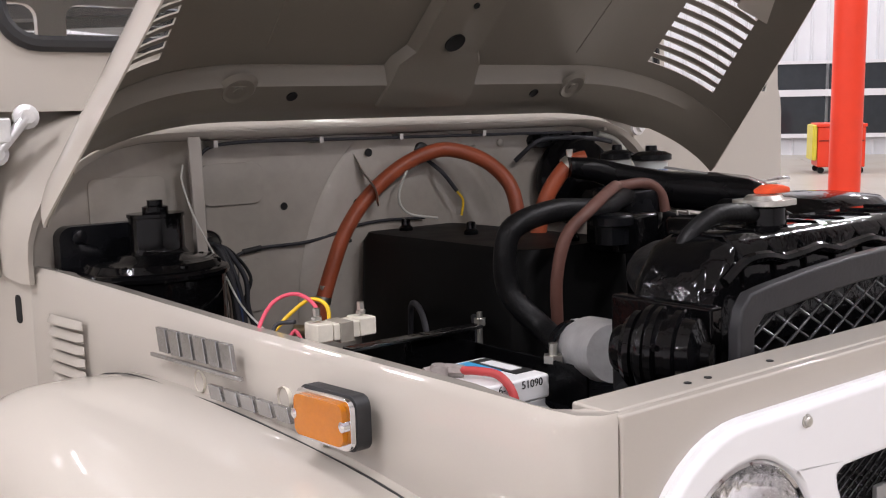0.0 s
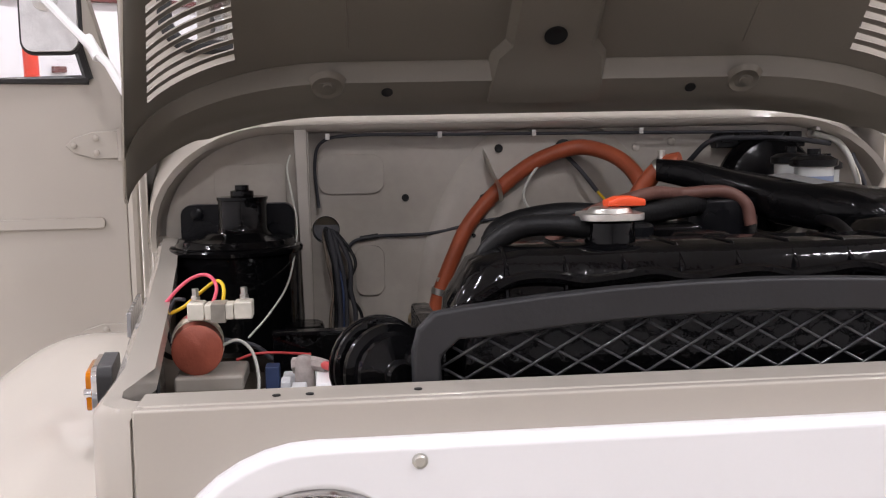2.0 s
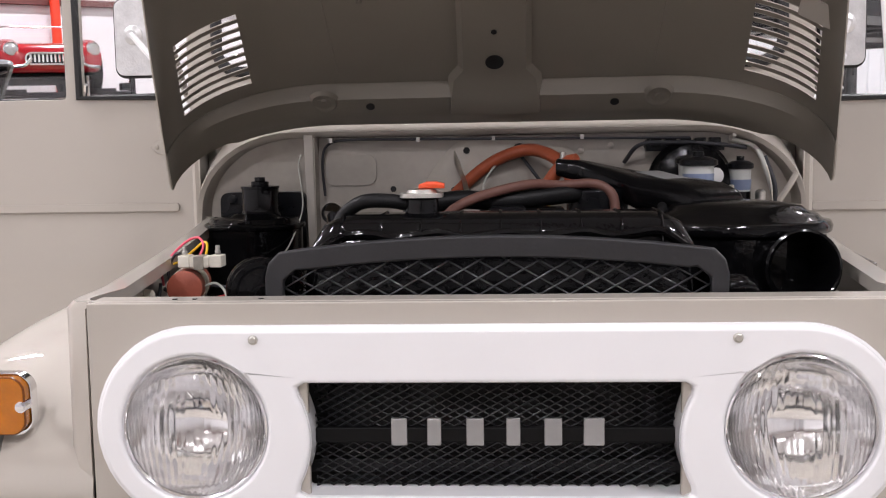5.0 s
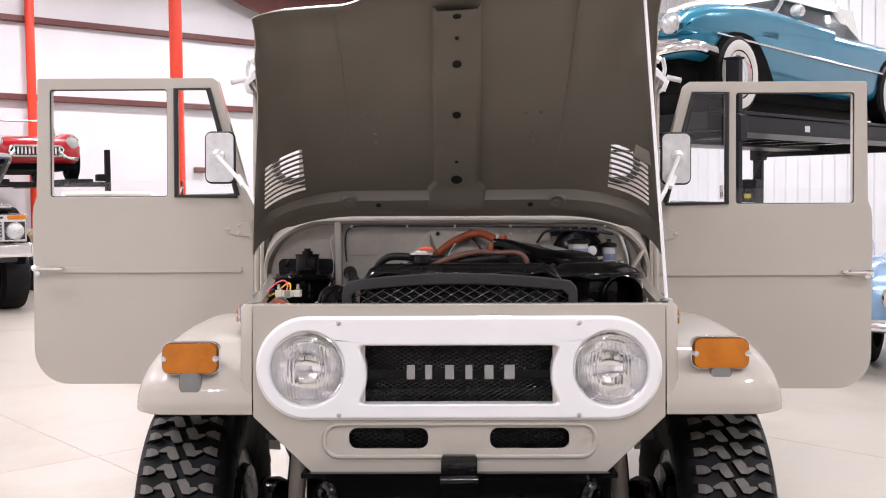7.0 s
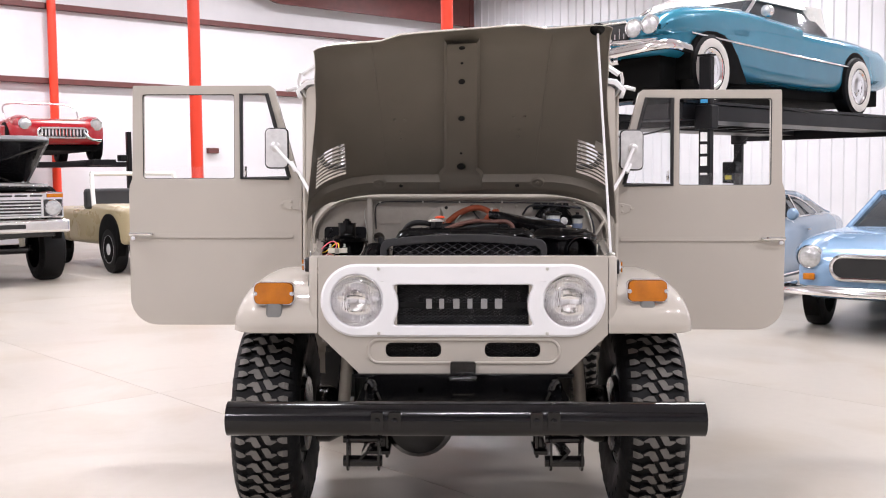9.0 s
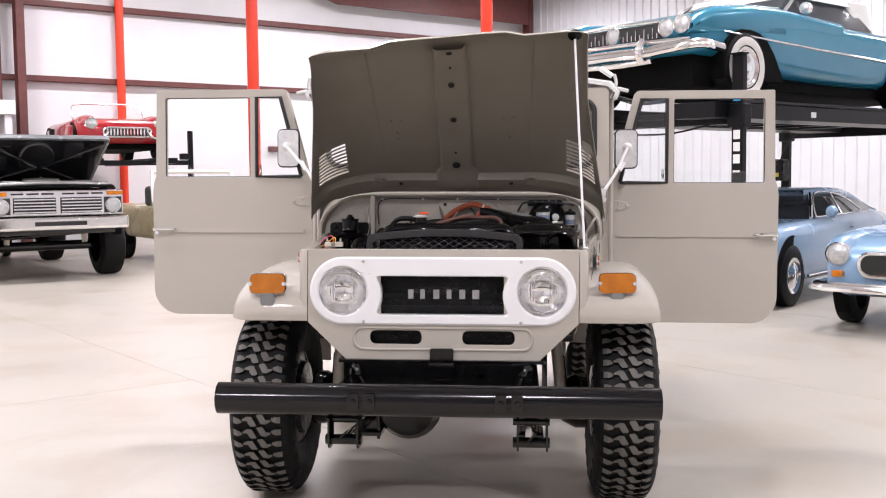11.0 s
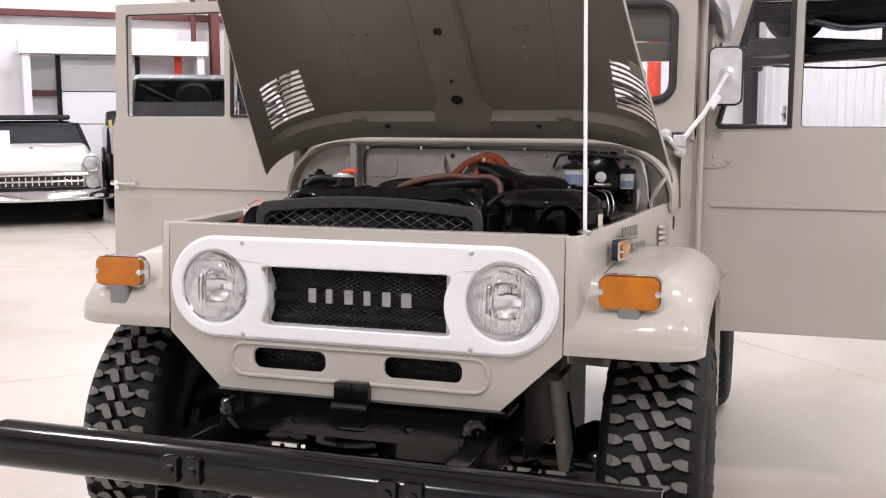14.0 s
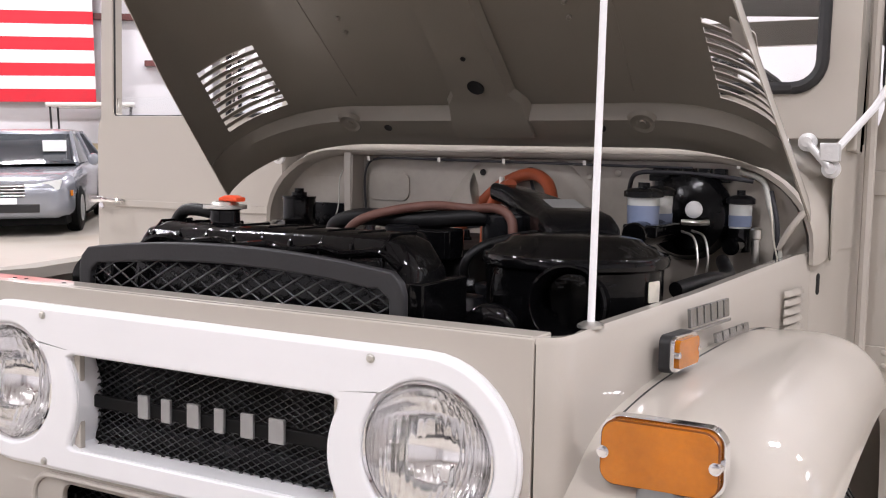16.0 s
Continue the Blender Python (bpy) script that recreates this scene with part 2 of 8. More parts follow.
def tube(bm, pts, r, n=10, steps=6, curve=True, flat=1.0):
    path = spline(pts, steps) if curve else [Vector(p) for p in pts]
    rs = r if callable(r) else (lambda t: r)
    u = None
    rings = []
    for i, p in enumerate(path):
        d = (path[min(i + 1, len(path) - 1)] - path[max(i - 1, 0)]).normalized()
        u = (u - d * u.dot(d)).normalized() if u is not None and (u - d * u.dot(d)).length > 1e-4 else d.orthogonal().normalized()
        w = d.cross(u)
        rad = rs(i / max(1, len(path) - 1))
        rings.append([bm.verts.new(p + (u * math.cos(k * math.tau / n) + w * math.sin(k * math.tau / n) * flat) * rad) for k in range(n)])
    for p, q in zip(rings, rings[1:]):
        for k in range(n):
            bm.faces.new((p[k], p[(k + 1) % n], q[(k + 1) % n], q[k]))
    bm.faces.new(rings[0][::-1])
    bm.faces.new(rings[-1])
    return bm


def rr(x0, x1, z0, z1, r, n=6):
    """A rounded rectangle, anticlockwise."""
    out = []
    for cx, cz, a in ((x1 - r, z0 + r, -90), (x1 - r, z1 - r, 0), (x0 + r, z1 - r, 90), (x0 + r, z0 + r, 180)):
        out += [(cx + r * math.cos(radians(a + 90 * k / n)), cz + r * math.sin(radians(a + 90 * k / n))) for k in range(n + 1)]
    return out


def circle(cx, cz, r, n=28):
    return [(cx + r * math.cos(k * math.tau / n), cz + r * math.sin(k * math.tau / n)) for k in range(n)]


def plate(bm, outer, holes, put, thick):
    """A sheet cut to an outline with holes; put maps (u, v, depth) into space."""
    t = bmesh.new()
    loops = []
    for loop in (outer, *holes):
        vs = [t.verts.new((p[0], p[1], 0)) for p in loop]
        loops.append(vs)
        for a, b in zip(vs, vs[1:] + vs[:1]):
            t.edges.new((a, b))
    bmesh.ops.triangle_fill(t, use_beauty=True, use_dissolve=False, edges=t.edges[:], normal=(0, 0, 1))
    front = {v: bm.verts.new(put(v.co.x, v.co.y, 0)) for v in t.verts}
    back = {v: bm.verts.new(put(v.co.x, v.co.y, thick)) for v in t.verts}
    for f in t.faces:
        bm.faces.new([front[v] for v in f.verts])
        bm.faces.new([back[v] for v in reversed(f.verts)])
    for vs in loops:
        for a, b in zip(vs, vs[1:] + vs[:1]):
            bm.faces.new((front[a], front[b], back[b], back[a]))
    t.free()
    return bm


def grid(bm, rows, keep=None, closed=False):
    vs = [[bm.verts.new(p) for p in row] for row in rows]
    for i in range(len(vs) - 1):
        n = len(vs[i])
        for j in range(n if closed else n - 1):
            if keep is None or keep(i, j):
                bm.faces.new((vs[i][j], vs[i][(j + 1) % n], vs[i + 1][(j + 1) % n], vs[i + 1][j]))
    return vs


def loft(bm, rings):
    vs = grid(bm, rings, closed=True)
    bm.faces.new(vs[0][::-1])
    bm.faces.new(vs[-1])
    return bm


def on_y(y):
    return lambda u, v, d: (u, y + d, v)


def on_x(x, s=1):
    return lambda u, v, d: (x + s * d, u, v)


def lerp(a, b, t):
    return a + (b - a) * t

# ---- the hall ----
def hall_point(u, v, z=0.0):
    return HALL @ Vector((u, v, z))


def wall(name, a, b, height, mat, label, thick=0.25, ribs=0.0):
    bm = B()
    a, b = Vector(a), Vector(b)
    d = (b - a)
    n = Vector((-d.y, d.x, 0)).normalized()
    if ribs:
        count = int(d.length / ribs)
        pts = []
        for k in range(count):
            for f, h in ((0, 0), (0.06, 0.035), (0.14, 0.035), (0.2, 0)):
                pts.append(a + d * ((k + f) / count) - n * h)
        pts.append(b)
    else:
        pts = [a, b]
    grid(bm, [[p for p in pts], [p + Vector((0, 0, height)) for p in pts]])
    back = [a + n * thick, b + n * thick]
    grid(bm, [back, [p + Vector((0, 0, height)) for p in back]])
    return part(name, bm, mat, None, label, kind="structure", sharp=30)


H = CEILING
U0, U1, V1 = -26.0, 6.2, -34.0
wall("wall_north", hall_point(U0, 0), hall_point(U1, 0), H, WALL_WHITE, "white insulated hall wall with red steel girts")
wall("wall_east", hall_point(U1, 0), hall_point(U1, V1), H, PANEL_WHITE, "white vertically ribbed steel hall wall", ribs=0.3)
wall("wall_south", hall_point(U1, V1), hall_point(U0, V1), H, WALL_WHITE, "plain white hall wall")
wall("wall_west", hall_point(U0, V1), hall_point(U0, 0), H, WALL_WHITE, "plain white hall wall")
bm = B()
grid(bm, [[hall_point(U0 - 0.3, 0.3, H), hall_point(U1 + 0.3, 0.3, H)], [hall_point(U0 - 0.3, V1 - 0.3, H), hall_point(U1 + 0.3, V1 - 0.3, H)]])
part("ceiling", bm, WALL_WHITE, None, "white hall roof lining", kind="structure", thick=0.1)

bm = B()
box(bm, (U0 - 0.3, V1 - 0.3, -0.35), (U1 + 0.3, 0.3, -0.012))
floor = part("floor", bm, JOINT, None, "sealed beige concrete hall floor with saw-cut joints", kind="structure")
floor.matrix_world = HALL
SLAB_U, SLAB_V = 3.05, 6.1
slab_mesh = None
for i in range(11):
    for j in range(6):
        u0, v0 = -13.4 - 4 * SLAB_U + i * SLAB_U, 0.3 - (j + 1) * SLAB_V
        if slab_mesh is None:
            bm = B()
            box(bm, (0.002, 0.002, -0.012), (SLAB_U - 0.002, SLAB_V - 0.002, 0))
            ob = part("slab", bm, CONCRETE, floor)
            slab_mesh = ob.data
        else:
            ob = new("slab", slab_mesh)
            ob.parent = floor
        ob.location = (u0, v0, 0)

# girts and columns of the long wall, roof beams, red posts
for z in (3.77, 5.5):
    bm = B()
    box(bm, (U0, -0.2, z - 0.065), (U1 - 0.02, -0.004, z + 0.065))
    tagged(part("girt", bm, RED_STEEL, None, "dark red steel wall girt", bevel=0.01, category="girt", group="wall girts", kind="structure")).matrix_world = HALL
for u in (-23.5, -15.54, -9.6, 5.9):
    bm = B()
    box(bm, (u - 0.09, -0.5, 0), (u + 0.09, -0.475, H))
    box(bm, (u - 0.012, -0.475, 0), (u + 0.012, -0.23, H))
    box(bm, (u - 0.09, -0.23, 0), (u + 0.09, -0.205, H))
    part("steel_column", bm, RED_STEEL, None, "dark red wide-flange steel column against the wall", category="column", group="hall columns").matrix_world = HALL
for u in (-23.5, -15.54, -9.6):
    bm = B()
    box(bm, (u - 0.14, V1, H - 0.75), (u + 0.14, -0.6, H - 0.72))
    box(bm, (u - 0.014, V1, H - 0.72), (u + 0.014, -0.6, H - 0.06))
    part("roof_beam", bm, RED_STEEL, None, "dark red steel roof beam", category="beam", group="roof beams").matrix_world = HALL

# deep eave beam with a sloped end
bm = B()
plate(bm, [(-5.2, H - 0.02), (-3.0, 6.67), (-1.3, 6.12), (5.7, 6.12), (5.7, H - 0.02)], [], lambda u, v, d: (u, -0.6 + d, v), 0.08)
part("eave_beam", bm, RED_STEEL, None, "deep dark red steel eave beam", category="beam").matrix_world = HALL


def red_post(x, y, r, top, label):
    bm = B()
    cyl(bm, (0, 0, 0.02), (0, 0, top), r, n=24)
    cyl(bm, (0, 0, 0), (0, 0, 0.03), r * 1.8, n=24)
    ob = part("red_post", bm, RED_POST, None, label, category="post", group="red posts")
    ob.location = (x, y, 0)


red_post(-9.29, 20.2, 0.1, H, "bright red painted round steel post")
red_post(-4.95, 16.0, 0.115, H, "bright red painted round steel post beside the tan convertible")
red_post(-0.08, 8.1, 0.07, 4.6, "slim bright red steel post")
red_post(6.55, 4.2, 0.125, H, "bright red painted round steel post by the blue cars")

# rows of high-bay lamps under the roof
for i, u in enumerate((-22.5, -17.5, -12.5, -7.5, -2.5, 3.0)):
    for j, v in enumerate((-3.4, -11.0, -18.5, -26.0)):
        fixture = thing("high_bay_lamp", "white linear high-bay ceiling lamp", "ceiling lamp", "high-bay lamps", HALL @ pose(u, v, H - 0.45))
        bm = B()
        box(bm, (-0.65, -0.16, 0.03), (0.65, 0.16, 0.12))
        part("housing", bm, WHITE, fixture, bevel=0.01)
        for q in (-0.5, 0.5):
            bm = B()
            cyl(bm, (q, 0, 0.12), (q, 0, 0.4), 0.006, n=6)
            part("hanger", bm, ZINC, fixture)
        data = bpy.data.lights.new("high_bay_lamp", "AREA")
        data.shape, data.size, data.size_y, data.energy, data.color = "RECTANGLE", 1.25, 0.3, LAMP_WATTS, LAMP_COLOUR
        lamp = new("lamp", data)
        lamp.parent = fixture

# ---- the off-road vehicle: body ----
CAR = thing("off_road_vehicle", "beige vintage short off-road vehicle with open hood and both doors open", "car", at=BASE @ pose(-0.005, 0, 0, 0, 0.5, 0))

# nose panel with two slots and openings behind the white bezel
bm = B()
outline = [(-0.39, 0.661), (0.39, 0.661), (0.5505, 0.815), (0.5505, 1.1145), (-0.5505, 1.1145), (-0.5505, 0.815)]
slots = [rr(-0.294, -0.083, 0.729, 0.784, 0.022), rr(0.083, 0.294, 0.729, 0.784, 0.022)]
plate(bm, outline, [*slots, circle(-0.404, 0.944, 0.1), circle(0.404, 0.944, 0.1), rr(-0.25, 0.25, 0.84, 1.012, 0.01)], on_y(0.008), 0.012)
box(bm, (-0.55, 0.0205, 1.1025), (0.55, 0.066, 1.115))
box(bm, (-0.39, 0.0205, 0.661), (0.39, 0.06, 0.672))
NOSE = part("nose_panel", bm, PAINT, CAR, "beige pressed steel nose panel", bevel=0.0025)
# holes are flat dark discs, their shade painted on
for i, x in enumerate((-0.436, -0.408, -0.316)):
    bm = B()
    cyl(bm, (x, 0.036, 1.1153), (x, 0.036, 1.1161), 0.0036, n=12)
    part("drilled_hole", bm, RECESS_SHADE, NOSE)
# pressed rib round the slots
bm = B()
ring = [(x, 0.007, z) for x, z in rr(-0.36, 0.365, 0.708, 0.795, 0.04, 6)]
tube(bm, ring + ring[:1], 0.006, n=8, curve=False)
part("pressed_rib", bm, PAINT, NOSE)


def mesh_screen(bm, x0, x1, z0, z1, y, pitch_x, pitch_z, r, inside):
    """Crossing diamond wires, kept where inside(x, z) holds."""
    span = (x1 - x0) * pitch_z / pitch_x + (z1 - z0)
    k = int(span / pitch_z) + 2
    slope = pitch_z / pitch_x
    for sgn, dy in ((1, 0), (-1, r * 1.2)):
        for i in range(-k, k + 1):
            run = []
            n = 120
            for s in range(n + 1):
                x = lerp(x0, x1, s / n)
                z = (z0 if sgn > 0 else z0) + (sgn * (x - x0) * slope) + i * pitch_z
                if z0 <= z <= z1 and inside(x, z):
                    run.append((x, y + dy, z))
                elif len(run) > 1:
                    tube(bm, [run[0], run[-1]], r, n=4, curve=False)
                    run = []
                else:
                    run = []
            if len(run) > 1:
                tube(bm, [run[0], run[-1]], r, n=4, curve=False)


for s in (-1, 1):
    bm = B()
    mesh_screen(bm, *sorted((0.078 * s, 0.30 * s)), 0.72, 0.79, 0.045, 0.024, 0.012, 0.0016, lambda x, z: True)
    part("slot_mesh", bm, SATIN, NOSE, "black expanded mesh behind the slot")
# dark sheet as the shade behind the slots
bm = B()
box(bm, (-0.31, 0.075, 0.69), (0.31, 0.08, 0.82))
part("slot_backing", bm, RECESS_SHADE, NOSE)
for ob in [NOSE, *NOSE.children]:
    for v in ob.data.vertices:
        v.co.y -= 0.014

# white bezel
bezel_out = []
for cx, a0 in ((0.537 - 0.135, -90), (-0.537 + 0.135, 90)):
    bezel_out += [(cx + 0.135 * math.cos(radians(a0 + 180 * k / 20)), 0.9455 + 0.135 * math.sin(radians(a0 + 180 * k / 20))) for k in range(21)]
grille_hole = []
for sx, order in ((1, range(-9, 10)), (-1, range(9, -10, -1))):
    for k in order:
        q = abs(k) / 9
        corner = max(0.0, (q - 0.84) / 0.16)
        grille_hole.append((sx * (0.246 + 0.018 * min(1.0, q / 0.84) ** 2 - 0.012 * corner ** 2.5), 0.9275 + math.copysign(0.0785 * (q if q < 0.84 else 0.84 + 0.16 * corner ** 0.55), k)))
bm = B()
plate(bm, bezel_out, [circle(-0.404, 0.944, 0.1, 40), circle(0.404, 0.944, 0.1, 40), grille_hole], on_y(-0.02), 0.0135)
BEZEL = part("grille_bezel", bm, WHITE, CAR, "white painted grille bezel with rounded ends", bevel=0.007)
bm = B()
rim = [(x * 0.985, -0.0135, 0.9455 + (z - 0.9455) * 0.96) for x, z in bezel_out]
outer = [(x * 1.004, -0.0062, 0.9455 + (z - 0.9455) * 1.012) for x, z in bezel_out]
grid(bm, [[*outer, outer[0]], [*[(p[0], -0.0105, p[2]) for p in outer], (outer[0][0], -0.0105, outer[0][2])], [*rim, rim[0]]])
part("bezel_flange", bm, WHITE, BEZEL, thick=0.004)
bm = B()
grid(bm, [[(x * 1.004, -0.012, 0.9275 + (z - 0.9275) * 1.012) for x, z in grille_hole + grille_hole[:1]], [(x * 1.004, 0.038, 0.9275 + (z - 0.9275) * 1.012) for x, z in grille_hole + grille_hole[:1]]])
part("bezel_reveal", bm, WHITE, BEZEL, thick=0.003)
for x, z in ((-0.319, 1.066), (0.319, 1.066), (-0.319, 0.821), (0.319, 0.821)):
    bm = B()
    lathe(bm, (x, -0.02, z), (0, -1, 0), [(0.0068, 0), (0.0068, 0.001), (0.0052, 0.0015), (0.0052, 0.0035), (0.004, 0.0045), (0, 0.0045)], 12)
    part("bezel_bolt", bm, ZINC, BEZEL, "zinc hex bolt", sharp=30)
# grille mesh with its bar and six plain raised blocks
bm = B()
mesh_screen(bm, -0.265, 0.265, 0.84, 1.015, 0.03, 0.02, 0.011, 0.0016, lambda x, z: abs(x) < 0.25 and abs(z - 0.9275) < 0.0785)
MESH = part("grille_mesh", bm, MESH_BLACK, BEZEL, "black expanded metal grille mesh", sharp=120)
bm = B()
box(bm, (-0.246, 0.0185, 0.914), (0.246, 0.0265, 0.936))
part("grille_bar", bm, FLAT_BLACK, BEZEL, bevel=0.003)
# dark sheet as the shade behind the grille mesh
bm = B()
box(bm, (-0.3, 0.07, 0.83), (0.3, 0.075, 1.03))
part("grille_backing", bm, RECESS_SHADE, BEZEL)
for k, (x, w) in enumerate(((-0.129, 0.022), (-0.081, 0.019), (-0.025, 0.024), (0.027, 0.019), (0.081, 0.024), (0.136, 0.028))):
    bm = B()
    box(bm, (x - w / 2, 0.0115, 0.912), (x + w / 2, 0.018, 0.95))
    part("badge_block", bm, SILVER_PAINT, BEZEL, "plain silver raised badge block", bevel=0.0015)


def headlight(s):
    x = 0.404 * s
    bm = B()
    lathe(bm, (x, 0.012, 0.944), (0, -1, 0), [(0.101, 0), (0.1015, 0.02), (0.1, 0.028), (0.0975, 0.03), (0.095, 0.027), (0.095, 0.018)], 48)
    ob = part("headlight", bm, CHROME, CAR, "round sealed-beam headlight with chrome ring")
    bm = B()
    lathe(bm, (x, 0.012, 0.944), (0, -1, 0), [(0.0, -0.07), (0.03, -0.063), (0.06, -0.038), (0.082, -0.005), (0.0955, 0.02)], 40)
    part("reflector", bm, REFLECTOR, ob)
    bm = B()
    rings = [(0.0952 * k / 14, 0.026 + 0.026 * (1 - (k / 14) ** 2)) for k in range(14, -1, -1)]
    lathe(bm, (x, 0.012, 0.944), (0, -1, 0), rings + [(r, h - 0.005) for r, h in rings[::-1]], 96)
    part("lens", bm, LENS, ob).visible_shadow = False
    bm = B()
    lathe(bm, (x, -0.016, 0.944), (0, -1, 0), [(0.0965, -0.004), (0.0965, -0.002), (0.095, -0.001), (0.0945, -0.004)], 40)
    part("gasket", bm, SEAL, ob)


headlight(-1)
headlight(1)


# aprons: the bay's side walls with rounded front corners
def apron(s):
    bm = B()
    top = [(0.552, -0.002, 1.1135), (0.571, 0.002, 1.1135), (0.584, 0.016, 1.1135), (0.588, 0.04, 1.1135), (0.592, 0.15, 1.114), (0.630, 0.5, 1.124), (0.664, 0.8, 1.139), (0.690, 1.0, 1.15), (0.702, 1.1, 1.152)]
    lips, rows = [], []
    for x, y, z in top:
        inner = Vector((x - 0.03, y + 0.018, z - 0.004)) if y > 0.04 else Vector((x - 0.014, y + 0.035, z - 0.003))
        rows.append([inner + Vector((0, 0, -0.02)), inner, Vector((x - 0.007, y + 0.002, z)), Vector((x, y, z - 0.008)), Vector((x + 0.001, y, z - 0.1)), Vector((x + 0.002, y, 0.868 if y < 0.01 else 0.88 if y < 0.03 else 0.895 if y < 0.05 else 0.815))])
    grid(bm, [[Vector((p.x * s, p.y, p.z)) for p in r] for r in rows])
    return part("apron", bm, PAINT, CAR, "beige engine bay side panel with rounded front corner", thick=0.004, sharp=50)


APRON_L, APRON_R = apron(-1), apron(1)


# fenders: a side profile rounded off towards the outer edge
def fender(s):
    prof = spline([(0, -0.004, 0.822), (0, -0.004, 0.86), (0, 0.022, 0.915), (0, 0.11, 0.972), (0, 0.26, 1.008), (0, 0.5, 1.03), (0, 0.74, 1.035), (0, 0.88, 1.01), (0, 0.99, 0.93), (0, 1.05, 0.8), (0, 1.075, 0.62), (0, 1.085, 0.5)], 5)
    rows = []
    r = 0.12
    for i, p in enumerate(prof):
        d = (prof[min(i + 1, len(prof) - 1)] - prof[max(0, i - 1)]).normalized()
        n = Vector((0, d.z, -d.y))
        n = Vector((0, d.z, -d.y)) if Vector((0, d.z, -d.y)).dot(Vector((0, 0.5, 0.6)) - p) > 0 else Vector((0, -d.z, d.y))
        row = [Vector((0.5535 + 0.14 * min(1, max(0, p.y)), p.y, p.z))]
        row += [Vector((x, p.y, p.z)) for x in (0.66, 0.72, 0.765)]
        for k in range(1, 9):
            a = radians(90 * k / 8)
            row.append(Vector((0.765 + r * math.sin(a), p.y, p.z)) + n * r * (1 - math.cos(a)) * 0.85)
        row.append(row[-1] + n * 0.02)
        row.append(row[-1] + n * 0.004 + Vector((-0.012, 0, 0)))
        for q in row:
            q.z = max(q.z, 0.46 if q.y > 0.5 else 0.822)
            q.x *= s
        rows.append(row)
    bm = B()
    grid(bm, rows)
    ob = part("fender", bm, PAINT, CAR, "beige rounded front fender", thick=0.005, sharp=55)
    bm = B()
    tube(bm, [p + Vector((0, 0.005, 0.002)) for p in rows[0][:-3]], 0.0055, n=8, curve=False)
    part("rolled_edge", bm, PAINT, ob)
    return ob


FENDER_L, FENDER_R = fender(-1), fender(1)
# dark welt where fender and apron meet
for s in (-1, 1):
    bm = B()
    tube(bm, [(s * (0.6105 + 0.105 * (y - 0.157)), y, z + 0.001) for y, z in ((0.15, 0.985), (0.18, 0.993), (0.26, 1.008), (0.38, 1.021), (0.5, 1.03), (0.62, 1.034), (0.74, 1.035), (0.82, 1.026), (0.88, 1.01))], 0.0026, n=6)
    part("fender_welt", bm, SEAL, FENDER_L if s < 0 else FENDER_R)


def indicator(s):
    x, back, low = (0.706, 0.0, 0.0) if s > 0 else (-0.721, -0.02, -0.009)
    bow = lambda pts, g: [(u + 0.004 * (1 - ((v - 0.975) / 0.045) ** 2) * (1 if u > x else -1) - 0.002, v + g * (1 - ((u - x) / 0.08) ** 2) * (1 if v > 0.975 else -1)) for u, v in pts]
    bm = B()
    plate(bm, bow(rr(x - 0.0735, x + 0.0775, 0.937, 1.022, 0.02), 0.003), [], lambda u, v, d: (u, 0.032 + d, v), 0.02)
    ob = part("turn_indicator", bm, CHROME, CAR, "amber turn indicator with chrome rim on the fender", bevel=0.004)
    bm = B()
    notch = bow(rr(x - 0.067, x + 0.071, 0.942, 1.017, 0.016), 0.003)
    plate(bm, notch, [], lambda u, v, d: (u, 0.019 + d, v), 0.013)
    part("lens", bm, AMBER, ob, "amber plastic lens", bevel=0.006)
    bm = B()
    tube(bm, [(u, 0.0225, v) for u, v in notch + notch[:1]], 0.0022, n=6, curve=False)
    part("lens_edge", bm, AMBER_EDGE, ob, "dark amber lens edge")
    for q in (-1, 1):
        bm = B()
        cyl(bm, (x + q * 0.0695, 0.017, 0.979), (x + q * 0.0695, 0.034, 0.979), 0.008, n=14)
        lathe(bm, (x + q * 0.0695, 0.017, 0.979), (0, -1, 0), [(0.006, 0), (0.006, 0.004), (0, 0.005)], 12)
        part("screw", bm, CHROME, ob)
    bm = B()
    loft(bm, [[(u, v, z) for u, v in rr(x - 0.031 * f, x + 0.031 * f, 0.019 + 0.008 * (1 - f), 0.075, 0.012, 5)] for z, f in ((0.88, 1.04), (0.905, 1.0), (0.946, 0.88))])
    part("base", bm, LAMP_BASE, ob, "grey rubber pedestal")
    bm = B()
    plate(bm, rr(x - 0.063, x + 0.063, 0.945, 1.012, 0.02), [], lambda u, v, d: (u, 0.052 + d, v), 0.03)
    part("shell", bm, LAMP_BASE, ob, bevel=0.01)
    for o in (ob, *ob.children):
        for v in o.data.vertices:
            v.co.y += back
            v.co.z += low if o.name.split(".")[0] != "base" else 0.0


indicator(-1)
indicator(1)


